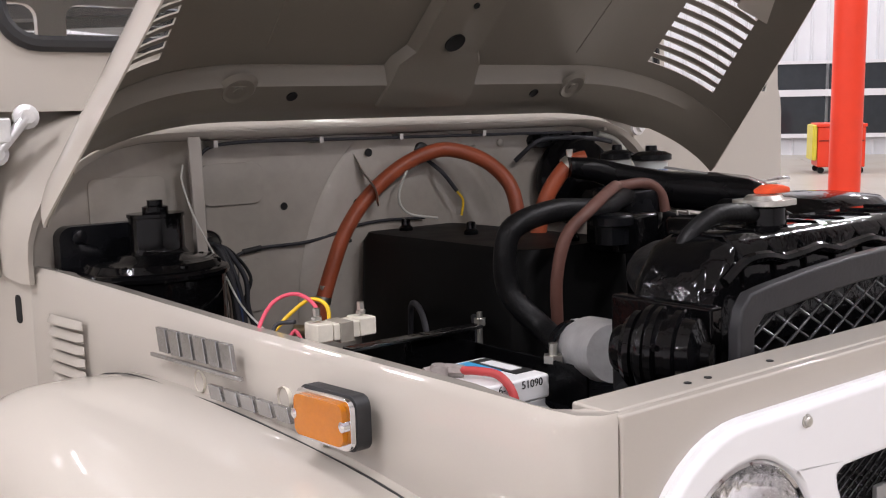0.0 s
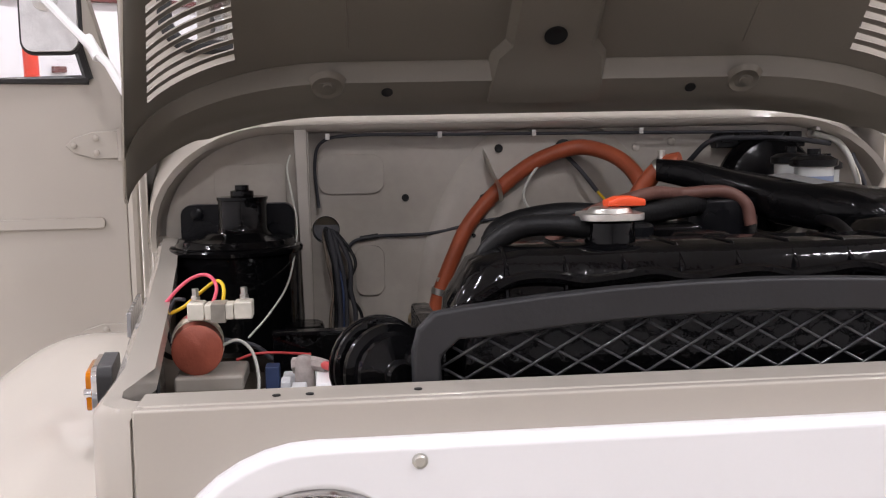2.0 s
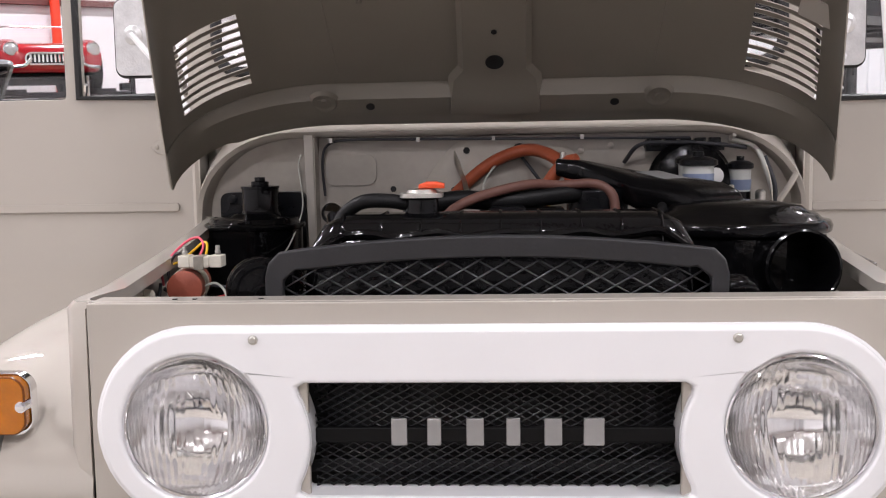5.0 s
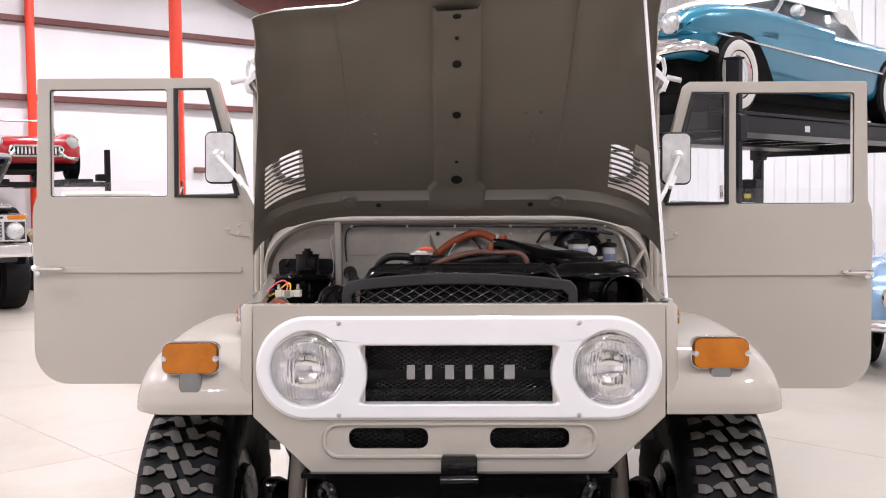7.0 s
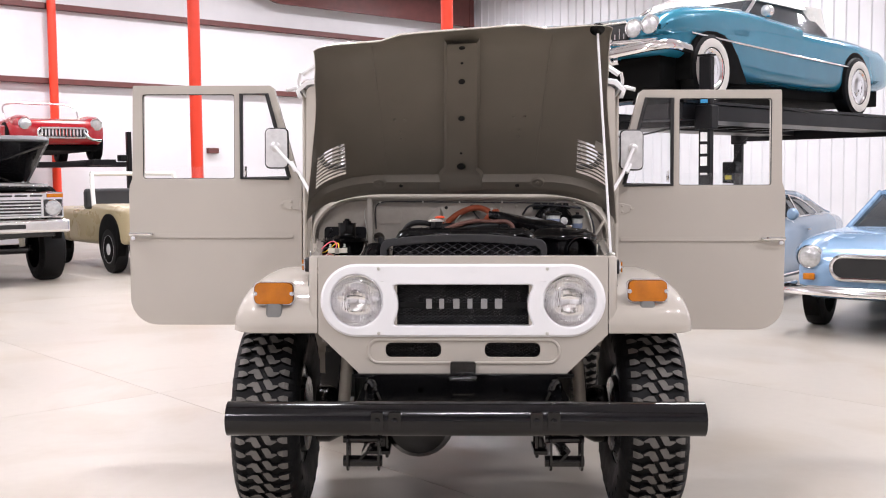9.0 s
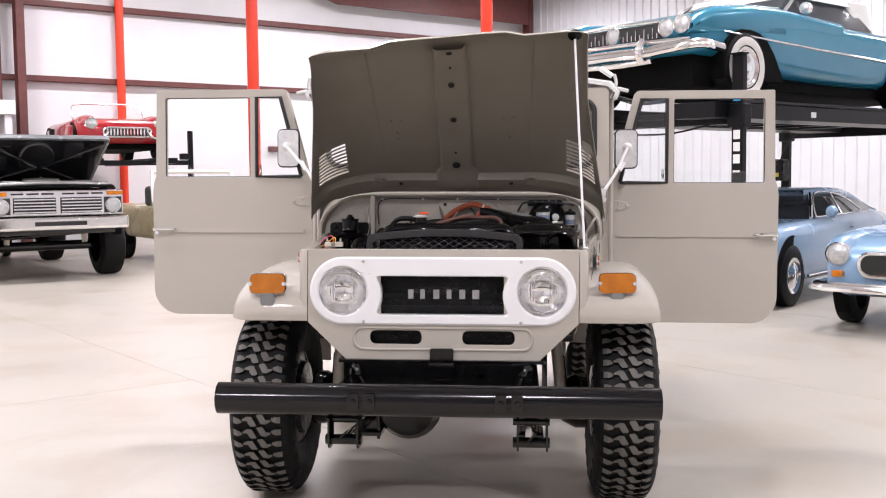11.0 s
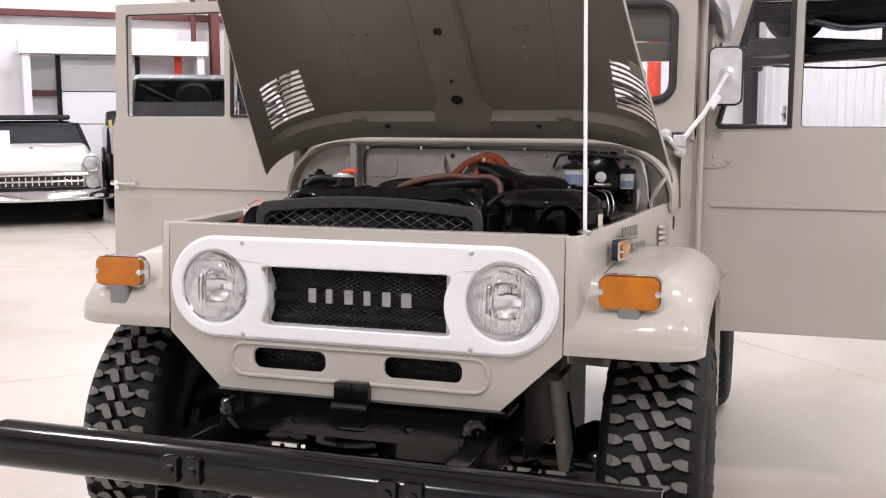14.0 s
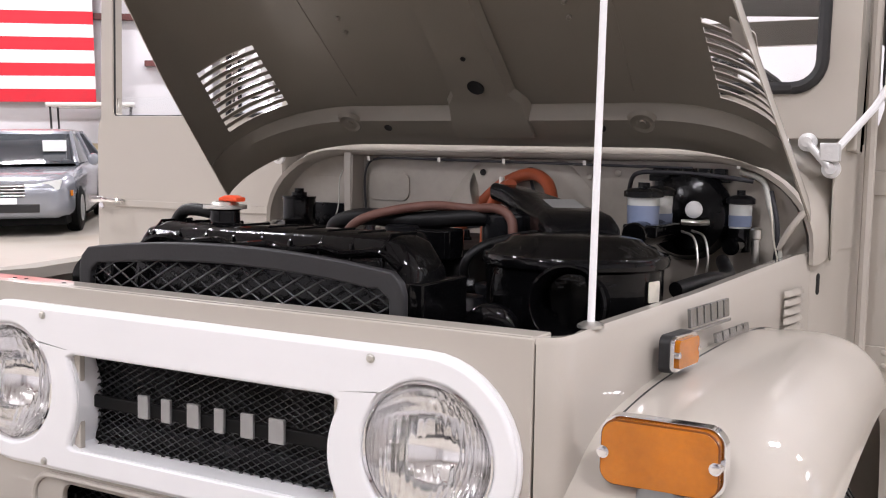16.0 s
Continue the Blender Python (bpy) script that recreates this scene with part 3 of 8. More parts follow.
def side_marker(s):
    put = lambda u, v, d: (s * (0.606 + 0.105 * (u - 0.157) + d), u, v)
    y0, z0 = (0.284, 1.0285) if s > 0 else (0.255, 1.039)
    bm = B()
    plate(bm, rr(y0, y0 + 0.093, z0, z0 + 0.056, 0.012), [], lambda u, v, d: put(u, v, 0.004 + d), 0.016)
    ob = part("side_marker", bm, SEAL, CAR, "amber side marker lamp with chrome rim on black base", bevel=0.003)
    bm = B()
    plate(bm, rr(y0 + 0.002, y0 + 0.091, z0 + 0.002, z0 + 0.054, 0.011), [], lambda u, v, d: put(u, v, 0.0202 + d), 0.006)
    part("rim", bm, CHROME, ob, bevel=0.003)
    bm = B()
    plate(bm, rr(y0 + 0.007, y0 + 0.086, z0 + 0.007, z0 + 0.049, 0.008), [], lambda u, v, d: put(u, v, 0.0264 + d), 0.006)
    part("lens", bm, AMBER, ob, bevel=0.002)
    for yy in (y0 + 0.0075, y0 + 0.0855):
        bm = B()
        lathe(bm, put(yy, z0 + 0.028, 0.026), (s, 0, 0), [(0.0055, 0), (0.0055, 0.007), (0.003, 0.0085), (0, 0.0085)], 10)
        part("screw", bm, CHROME, ob)
    # plain badge shapes: a slanted row of blocks on a bar, and a low script shape; they run rearwards or forwards with the side
    way, start = (1, 0.392) if s > 0 else (-1, 0.672)
    at = lambda u, v: (start + way * u, v)
    for k in range(6):
        u = 0.006 + k * 0.03
        bm = B()
        shape = [at(u, 1.081), at(u + 0.0225, 1.081), at(u + 0.0165, 1.112), at(u - 0.006, 1.112)]
        plate(bm, shape, [], lambda a, v, d: put(a, v, 0.003 + d), 0.006)
        part("badge_block", bm, DARK_CHROME, CAR, "plain slanted chrome badge block", bevel=0.001)
    bm = B()
    plate(bm, [at(-0.02, 1.0715), at(0.19, 1.0715), at(0.19, 1.0765), at(-0.02, 1.0765)], [], lambda a, v, d: put(a, v, 0.003 + d), 0.005)
    part("badge_bar", bm, DARK_CHROME, CAR, "thin chrome bar under the badge", bevel=0.001)
    for k in range(5):
        u = 0.125 + k * 0.034
        bm = B()
        plate(bm, [at(u, 1.041), at(u + 0.026, 1.041), at(u + 0.02, 1.058), at(u - 0.006, 1.058)], [], lambda a, v, d: put(a, v, 0.003 + d), 0.006)
        part("badge_mark", bm, DARK_CHROME, CAR, "low plain chrome badge shape", bevel=0.001)
    for k in range(7):
        z = 1.09 - k * 0.0182
        bm = B()
        rows = []
        for f, d in ((0, 0.0), (0.4, 0.006), (0.8, 0.0085), (1.0, 0.002)):
            zz = z - f * 0.013
            rows.append([put(y, zz, 0.004 + d * q) for y, q in ((0.9, 0), (0.91, 0.9), (0.945, 1), (0.975, 1), (1.005, 0.9), (1.015, 0))])
        grid(bm, rows)
        part("louver", bm, PAINT, APRON_L if s < 0 else APRON_R, thick=0.001)


side_marker(-1)
side_marker(1)

# ---- hood ----
HO, HA, HN = Vector((0, 1.0444, 1.3987)), Vector((0, -0.7437, 0.6685)), Vector((0, -0.6685, -0.7437))
HL, BEND, CURL = 1.053, 0.82, 4.87      # length, where the front lip starts to curl down, how tightly


def hood_section(a, off=0.0):
    """Points across the hood at a distance a from its hinge, from one skirt to the other."""
    w = np.interp(a, (0, 0.68, HL), (0.725, 0.609, 0.596))
    dep = np.interp(a, (0, 0.4, 0.7, 0.85, HL), (0.215, 0.195, 0.165, 0.12, 0.02))
    rx = np.interp(a, (0, 0.4, 0.8, HL), (0.36, 0.26, 0.16, 0.1))
    bulge = 0.022 * min(1.0, max(0.0, (a - 0.8) / 0.15))
    half = [(f * (w - rx) / 6, 0.0) for f in range(7)]
    half += [(w - rx + rx * math.sin(radians(6 * k)), dep * (1 - math.cos(radians(6 * k)))) for k in range(1, 16)]
    pts = [(-x, d) for x, d in half[:0:-1]] + half
    lift = lambda x: bulge * min(1.0, max(0.0, (0.32 - abs(x)) / 0.08))
    return [HO + HA * a + HN * (d + off - lift(x)) + Vector((x, 0, 0)) for x, d in pts]


def arange_slots():
    lines = [-0.017, 0.0, 0.03, 0.06, 0.09, 0.115]
    cut = set()
    a = 0.132
    for k in range(9):
        cut.add(len(lines))
        lines += [a, a + 0.0145]
        a += 0.0236
    lines += [0.36, 0.42, 0.5, 0.6, 0.7, 0.78] + [0.82 + 0.0233 * k for k in range(10)] + [HL]
    return lines, cut


lines, cut = arange_slots()
rows = [hood_section(a) for a in lines]
mid = len(rows[0]) // 2
slot_cols = lambda j: (mid + 11 <= j <= mid + 16) or (mid - 17 <= j <= mid - 12)
bm = B()
grid(bm, rows, keep=lambda i, j: not (i in cut and slot_cols(j)))
HOOD = part("hood", bm, [PAINT, UNDER_SHADE], CAR, "beige steel hood propped open, underside showing", thick=0.003, sharp=50)
# inner face gets the beige with shade mixed in
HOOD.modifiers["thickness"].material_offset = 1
# raised louver lips outside each slot
for s in (1, -1):
    for i in sorted(cut):
        bm = B()
        lip = [rows[i + 1][mid + s * q] for q in range(11, 18)]
        swell = [math.sin(math.pi * (0.12 + 0.76 * k / 6)) for k in range(7)]
        rows2 = [[p for p in lip], [p - HN * 0.004 * q - HA * 0.002 * q for p, q in zip(lip, swell)], [p - HN * 0.0065 * q - HA * 0.007 * q for p, q in zip(lip, swell)]]
        grid(bm, rows2)
        part("louver_lip", bm, PAINT, HOOD, thick=0.0015)
# inner skin of the underside between the rails
bm = B()
ra = [-0.025, -0.029, -0.021, -0.008, 0.006, 0.03, 0.07, 0.09, 0.096]
ro = [0.004, 0.014, 0.017, 0.018, 0.027, 0.029, 0.028, 0.007, 0.003]
def rail_row(a, o):
    n = len(rows[0])
    out = []
    for j in range(n):
        turn = radians(min(90.0, 6.0 * max(0, abs(j - n // 2) - 6)))   # the rail follows the corner down the skirt
        p = hood_section(a if turn < 0.8 else max(a, -0.017))[j]
        o2 = max(0.003, o * (1 - 0.9 * (turn / 1.57) ** 2))
        out.append(p + HN * (o2 * math.cos(turn)) - Vector((math.copysign(o2 * math.sin(turn), p.x), 0, 0)))
    return out


grid(bm, [rail_row(a, o) for a, o in zip(ra, ro)])
part("rear_rail", bm, UNDER_SHADE, HOOD, "pressed rail along the hood's rear edge", thick=0.002, sharp=30)
bm = B()
secs = []
for a, w, h in ((0.02, 0.1, 0.034), (0.055, 0.099, 0.035), (0.075, 0.096, 0.031), (0.115, 0.09, 0.022), (0.145, 0.068, 0.022), (0.3, 0.066, 0.022), (0.6, 0.066, 0.022), *[(0.68 + 0.034 * k, 0.064 - 0.0005 * k, 0.022) for k in range(8)]):
    secs.append([HO + HA * a + HN * d + Vector((x, 0, 0)) for x, d in ((-w - 0.012, 0.003), (-w, h), (-0.01, h + 0.002), (0.01, h + 0.002), (w, h), (w + 0.012, 0.003))])
grid(bm, secs)
SPINE = part("spine", bm, UNDER_SHADE, HOOD, "pressed channel down the hood's middle", thick=0.002, sharp=30)
# spine holes drawn as dark discs, shade in the colour
for a, r in ((0.172, 0.02), (0.258, 0.006), (0.474, 0.0145), (0.687, 0.0145), (0.788, 0.006), (0.886, 0.0135)):
    bm = B()
    o = HO + HA * a + HN * 0.0255
    lathe(bm, o, HN, [(0, 0.001), (r * 0.86, 0.001), (r, 0.0022), (r, 0)], 20)
    part("spine_hole", bm, RECESS_SHADE, SPINE)
for s in (-1, 1):
    bm = B()
    lathe(bm, HO + HA * 0.047 + HN * 0.0295 + Vector((0.275 * s - 0.008, 0, 0)), HN, [(0, 0.001), (0.0085, 0.001), (0.01, 0.002), (0.01, 0)], 16)
    part("rail_hole", bm, RECESS_SHADE, HOOD)
    bm = B()
    lathe(bm, HO + HA * 0.062 + HN * 0.028 + Vector((0.375 * s - 0.012, 0, 0)), HN, [(0.036, -0.003), (0.027, 0.0042), (0.018, 0.0015), (0.008, -0.0005), (0.0075, 0.004), (0, 0.0045)], 20)
    part("hinge_dimple", bm, UNDER_SHADE, HOOD)
    for dx, a in ((0.023, 0.455), (-0.025, 0.452), (0.0, 0.376), (0.0, 0.335)):
        bm = B()
        lathe(bm, HO + HA * a + HN * 0.002 + Vector(((0.268 + dx) * s - 0.008, 0, 0)), HN, [(0.006, 0), (0.006, 0.006), (0.0035, 0.008), (0, 0.008)], 8)
        part("hood_bolt", bm, UNDER_SHADE, HOOD)
    # long shallow crease beside the spine
    bm = B()
    tube(bm, [HO + HA * a + HN * 0.001 + Vector((0.36 * s + 0.03 * s * (a - 0.5), 0, 0)) for a in (0.13, 0.6, 0.9)], 0.0022, n=6, curve=False)
    part("crease", bm, UNDER_SHADE, HOOD)
# small catch plate beside a louver block
bm = B()
plate(bm, rr(0.6, 0.655, 0, 0.05, 0.004), [], lambda u, v, d: HO + HA * (0.33 + v) + HN * (0.085 + 0.9 * (u - 0.6) + d) + Vector((u, 0, 0)), 0.004)
part("catch_plate", bm, PAINT, HOOD)

# prop rod
bm = B()
TWIST = -0.075
for ob in [HOOD, *HOOD.children_recursive]:
    for v in ob.data.vertices:
        v.co += HN * (TWIST * v.co.x * max(0.0, (v.co - HO).dot(HA)) / HL)   # the hood sags where no rod holds it
        run, sink = (v.co - HO).dot(HA) - BEND, (v.co - HO).dot(HN)
        if run > 0:
            turn = run * CURL
            v.co = Vector((v.co.x, 0, 0)) + HO + HA * (BEND + math.sin(turn) / CURL - sink * math.sin(turn)) + HN * ((1 - math.cos(turn)) / CURL + sink * math.cos(turn))
rod_top = Vector((0.541, 0.235, 1.992))
tube(bm, [(0.578, 0.119, 1.09), (0.578, 0.12, 1.13), rod_top - Vector((0, 0, 0.02)), rod_top], 0.0052, n=10, curve=False)
ROD = part("prop_rod", bm, WHITE, CAR, "thin white hood prop rod")
bm = B()
lathe(bm, (0.578, 0.119, 1.1145), (0, 0, 1), [(0, 0), (0.018, 0), (0.018, 0.004), (0.01, 0.008), (0, 0.008)], 16)
part("rod_socket", bm, ZINC, ROD)
bm = B()
lathe(bm, rod_top + HN * -0.03, HN, [(0, 0), (0.03, 0), (0.03, 0.004), (0.015, 0.01), (0, 0.01)], 16)
part("rod_pivot", bm, SATIN, ROD)

# ---- cowl, firewall and cab ----
def arch(w, top, low, r, n=10):
    """Half-round-cornered arch from one foot over the top to the other, in (x, z)."""
    left = [(-w, low), (-w, top - r)] + [(-w + r * 1.25 * (1 - math.cos(radians(90 * k / n))), top - r + r * math.sin(radians(90 * k / n))) for k in range(1, n + 1)]
    return left + [(-x, z) for x, z in left[::-1]]


ARCH = [arch(0.728, 1.385, 1.13, 0.2), arch(0.718, 1.362, 1.13, 0.19), arch(0.712, 1.352, 1.13, 0.185), arch(0.705, 1.344, 1.13, 0.182), arch(0.69, 1.338, 1.13, 0.18)]
bm = B()
rows = [[(x, 1.30, z + 0.035) for x, z in arch(0.745, 1.39, 1.13, 0.2)], [(x, 1.16, z + 0.01) for x, z in ARCH[0]], [(x, 1.085, z) for x, z in ARCH[1]], [(x, 1.06, z) for x, z in ARCH[2]], [(x, 1.064, z) for x, z in ARCH[3]], [(x, 1.1, z - 0.004) for x, z in ARCH[3]], [(x, 1.125, z) for x, z in ARCH[4]]]
grid(bm, rows)
COWL = part("cowl", bm, PAINT, CAR, "beige cowl with rolled sealing edge", thick=0.003, sharp=60)
bm = B()
fw_out = [(x, z) for x, z in arch(0.692, 1.344, 0.62, 0.183)]
plate(bm, fw_out[::-1], [circle(-0.398, 1.157, 0.026)], on_y(1.105), 0.01)
FIREWALL = part("firewall", bm, BAY_PAINT, CAR, "beige pressed steel firewall")

emb = rr(-0.41, -0.287, 1.224, 1.297, 0.022)
bm = B()
plate(bm, emb, [], on_y(1.1), 0.008)
part("pressed_pad", bm, BAY_PAINT, FIREWALL, bevel=0.004)
bm = B()
plate(bm, rr(-0.345, -0.29, 1.03, 1.125, 0.02), [], on_y(1.1), 0.008)
part("pressed_pad", bm, BAY_PAINT, FIREWALL, bevel=0.004)
bm = B()
plate(bm, rr(-0.6, -0.47, 1.06, 1.283, 0.012), [], on_y(1.101), 0.006)
part("pressed_pad", bm, BAY_PAINT, FIREWALL, bevel=0.003)
# transmission bulge in the middle
bm = B()
rows = []
for k in range(0, 25):
    a = radians(180 * k / 24)
    rows.append([(0.03 - 0.26 * q * math.cos(a), y, min(1.337 + 0.01 * (q - 1), 0.98 + 0.39 * q * math.sin(a))) for q, y in ((1.0, 1.104), (0.96, 1.096), (0.9, 1.092), (0.6, 1.0895), (0.02, 1.089))])
grid(bm, rows)
part("tunnel_bulge", bm, BAY_PAINT, FIREWALL, thick=0.002)
# firewall holes are dark discs coloured as shade
for x, z, r in ((-0.247, 1.214, 0.007), (-0.07, 1.3035, 0.008), (-0.101, 1.211, 0.007), (-0.12, 1.14, 0.004), (0.36, 1.31, 0.014), (0.02, 1.3, 0.0)):
    if r:
        bm = B()
        lathe(bm, (x, 1.1045 if abs(x - 0.03) > 0.17 else 1.0885, z), (0, -1, 0), [(r, 0), (r, 0.0015), (r * 0.85, 0.001), (0, 0.0008)], 14)
        part("firewall_hole", bm, RECESS_SHADE, FIREWALL)
for x, z in ((-0.62, 1.15), (-0.19, 1.12), (0.2, 1.3), (0.27, 1.31), (0.55, 1.32)):
    bm = B()
    lathe(bm, (x, 1.105, z), (0, -1, 0), [(0.008, 0), (0.008, 0.004), (0.005, 0.006), (0, 0.006)], 8)
    part("firewall_bolt", bm, PAINT, FIREWALL)
bm = B()
lathe(bm, (-0.398, 1.118, 1.157), (0, -1, 0), [(0.034, 0), (0.034, 0.006), (0.028, 0.01), (0.024, 0.008), (0.024, -0.02)], 20)
part("grommet", bm, SEAL, FIREWALL, "black rubber grommet")
# bracing strut
bm = B()
plate(bm, [(-0.45, 1.345), (-0.428, 1.345), (-0.424, 0.85), (-0.438, 0.85)], [], on_y(1.042), 0.004)
box(bm, (-0.428, 1.0465, 0.85), (-0.4245, 1.1, 1.34))
part("bay_strut", bm, PAINT, CAR, "beige steel brace in front of the firewall", bevel=0.002)
# black sheets added as a bay floor keep the light out from below
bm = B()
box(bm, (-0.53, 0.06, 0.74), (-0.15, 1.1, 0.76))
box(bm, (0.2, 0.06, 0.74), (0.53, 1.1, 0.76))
part("inner_tray", bm, BLACK, CAR, "black sheets added under the engine bay to block light")

# windshield frame, pillars, roof
bm = B()
ws_out = rr(-0.765, 0.765, 1.395, 1.905, 0.03)
ws_hole = rr(-0.69, 0.69, 1.505, 1.84, 0.06)
plate(bm, ws_out, [ws_hole], lambda u, v, d: (u, 1.19 + 0.06 * (v - 1.43) + d, v), 0.05)
WS = part("windshield_frame", bm, PAINT, CAR, "beige folding windshield frame", bevel=0.008)
bm = B()
ring = [(x, 1.186 + 0.06 * (z - 1.43), z) for x, z in ws_hole]
tube(bm, ring + ring[:1], 0.014, n=8, curve=False)
part("windshield_seal", bm, SEAL, WS, "black rubber windshield seal")
bm = B()
plate(bm, rr(-0.69, 0.69, 1.505, 1.84, 0.06), [], lambda u, v, d: (u, 1.2 + 0.06 * (v - 1.43) + d, v), 0.004)
part("windshield_glass", bm, GLASS, WS).visible_shadow = False
bm = B()
rows = []
for y, w, z in ((1.2, 0.79, 1.90), (1.26, 0.805, 1.915), (2.0, 0.815, 1.95), (3.1, 0.8, 1.94), (3.2, 0.78, 1.92)):
    rows.append([(-w, y, z - 0.055), (-w - 0.015, y, z - 0.02), (-w + 0.03, y, z + 0.02), (-0.5, y, z + 0.06), (0, y, z + 0.075), (0.5, y, z + 0.06), (w - 0.03, y, z + 0.02), (w + 0.015, y, z - 0.02), (w, y, z - 0.055)])
grid(bm, rows)
part("roof", bm, WHITE, CAR, "white hardtop roof", thick=0.02)
# dark lining whose colour also carries the shade inside the cab
bm = B()
grid(bm, [[(x, y, z - 0.03 - 0.06 * (x / 0.74) ** 2) for x in (-0.74, -0.5, 0, 0.5, 0.74)] for y, z in ((1.27, 1.965), (2.0, 1.985), (3.16, 1.975))])
part("headliner", bm, CLOTH, CAR, "dark headliner under the hardtop, cab shade in its colour", thick=0.006)
for s in (-1, 1):
    put_side = lambda s, y, z: ((0.708 + 0.235 * (y - 1.1)) * s, y, z)
    bm = B()
    grid(bm, [[(x * s, y, z) for x, y in ((0.695, 1.085), (0.703, 1.092), (0.735, 1.215), (0.766, 1.345))] for z in (0.56, 0.9, 1.155)])
    grid(bm, [[(x * s, y, z + dz) for x, y, dz in ((0.7325, 1.15, -0.02), (0.741, 1.215, 0.0), (0.7665, 1.345, 0.0))] for z in (1.1551, 1.27, 1.385)])
    part("cowl_side", bm, PAINT, CAR, "beige cowl side panel behind the fender", thick=0.004)
    bm = B()
    side_out = [(1.34, 0.62), (1.34, 1.36), (1.22, 1.37), (1.22, 1.41), (1.28, 1.9), (1.34, 1.9), (1.36, 0.75), (1.5, 0.66), (2.2, 0.66), (2.28, 0.78), (2.3, 1.9), (3.2, 1.93), (3.25, 0.62), (3.05, 0.62), (2.98, 0.85), (2.86, 0.93), (2.62, 0.93), (2.48, 0.86), (2.38, 0.56), (1.34, 0.56)]
    win = rr(2.42, 3.05, 1.5, 1.84, 0.05)
    plate(bm, side_out, [win], on_x(0.765 * s, -s), 0.04)
    side_ob = part("body_side", bm, PAINT, CAR, "beige cab side with door opening", bevel=0.006)
    bm = B()
    tube(bm, [(0.785 * s, 1.3, 0.75), (0.785 * s, 1.3, 1.9)], 0.012, n=8, curve=False)
    part("pillar_gutter", bm, PAINT, side_ob)
    bm = B()
    box(bm, (min(0.74 * s, 0.7835 * s), 1.362, 0.66), (max(0.74 * s, 0.7835 * s), 1.42, 1.9))
    part("door_jamb", bm, PAINT, side_ob, bevel=0.004)
    # drain hole is a thin plate in the shade colour
    bm = B()
    plate(bm, rr(1.117, 1.134, 1.062, 1.108, 0.0084), [], lambda u, v, d: put_side(s, u, v)[:1] + (u, v) if d == 0 else (put_side(s, u, v)[0] + 0.001 * s, u, v), 0.001)
    part("drain_hole", bm, RECESS_SHADE, side_ob)
    bm = B()
    plate(bm, win, [], on_x(0.75 * s, -s), 0.004)
    part("quarter_glass", bm, GLASS, side_ob).visible_shadow = False
bm = B()
plate(bm, rr(-0.74, 0.74, 0.62, 1.92, 0.05), [rr(-0.62, -0.05, 1.45, 1.82, 0.05), rr(0.05, 0.62, 1.45, 1.82, 0.05)], on_y(3.2), 0.04)
part("rear_panel", bm, PAINT, CAR, "beige rear panel with two windows", bevel=0.006)
bm = B()
box(bm, (-0.74, 1.13, 0.6), (0.74, 3.2, 0.64))
part("cab_floor", bm, SATIN, CAR)
for s in (-1, 1):
    bm = B()
    loft(bm, [[(x + 0.36 * s, y, z) for x, y in rr(-0.22 * f, 0.22 * f, 1.85, 2.3, 0.06)] for z, f in ((0.85, 0.95), (0.95, 1.0), (1.02, 0.97))])
    seat = part("seat", bm, CLOTH, CAR, "dark vinyl front seat", bevel=0.01)
    bm = B()
    loft(bm, [[(x + 0.36 * s, 2.3 + 0.15 * (z - 1.0) + q, z) for x, q in rr(-0.22 * f, 0.22 * f, -0.06, 0.06, 0.04)] for z, f in ((1.0, 1.0), (1.3, 1.0), (1.45, 0.9))])
    part("backrest", bm, CLOTH, seat)
bm = B()
ring = []
for k in range(33):
    a = k * math.tau / 32
    ring.append(Vector((0.38 + 0.2 * math.cos(a), 1.62 - 0.08 * math.sin(a), 1.42 + 0.18 * math.sin(a))))
tube(bm, ring, 0.012, n=8, curve=False)
tube(bm, [(0.38, 1.62, 1.42), (0.38, 1.35, 1.2)], 0.02, n=8, curve=False)
tube(bm, [(0.18, 1.62, 1.42), (0.38, 1.6, 1.41), (0.58, 1.62, 1.42)], 0.01, n=6)
part("steering_wheel", bm, SEAL, CAR, "black thin-rimmed steering wheel")
bm = B()
plate(bm, rr(-0.73, 0.73, 1.15, 1.42, 0.03), [], on_y(1.3), 0.05)
part("dashboard", bm, PAINT, CAR)


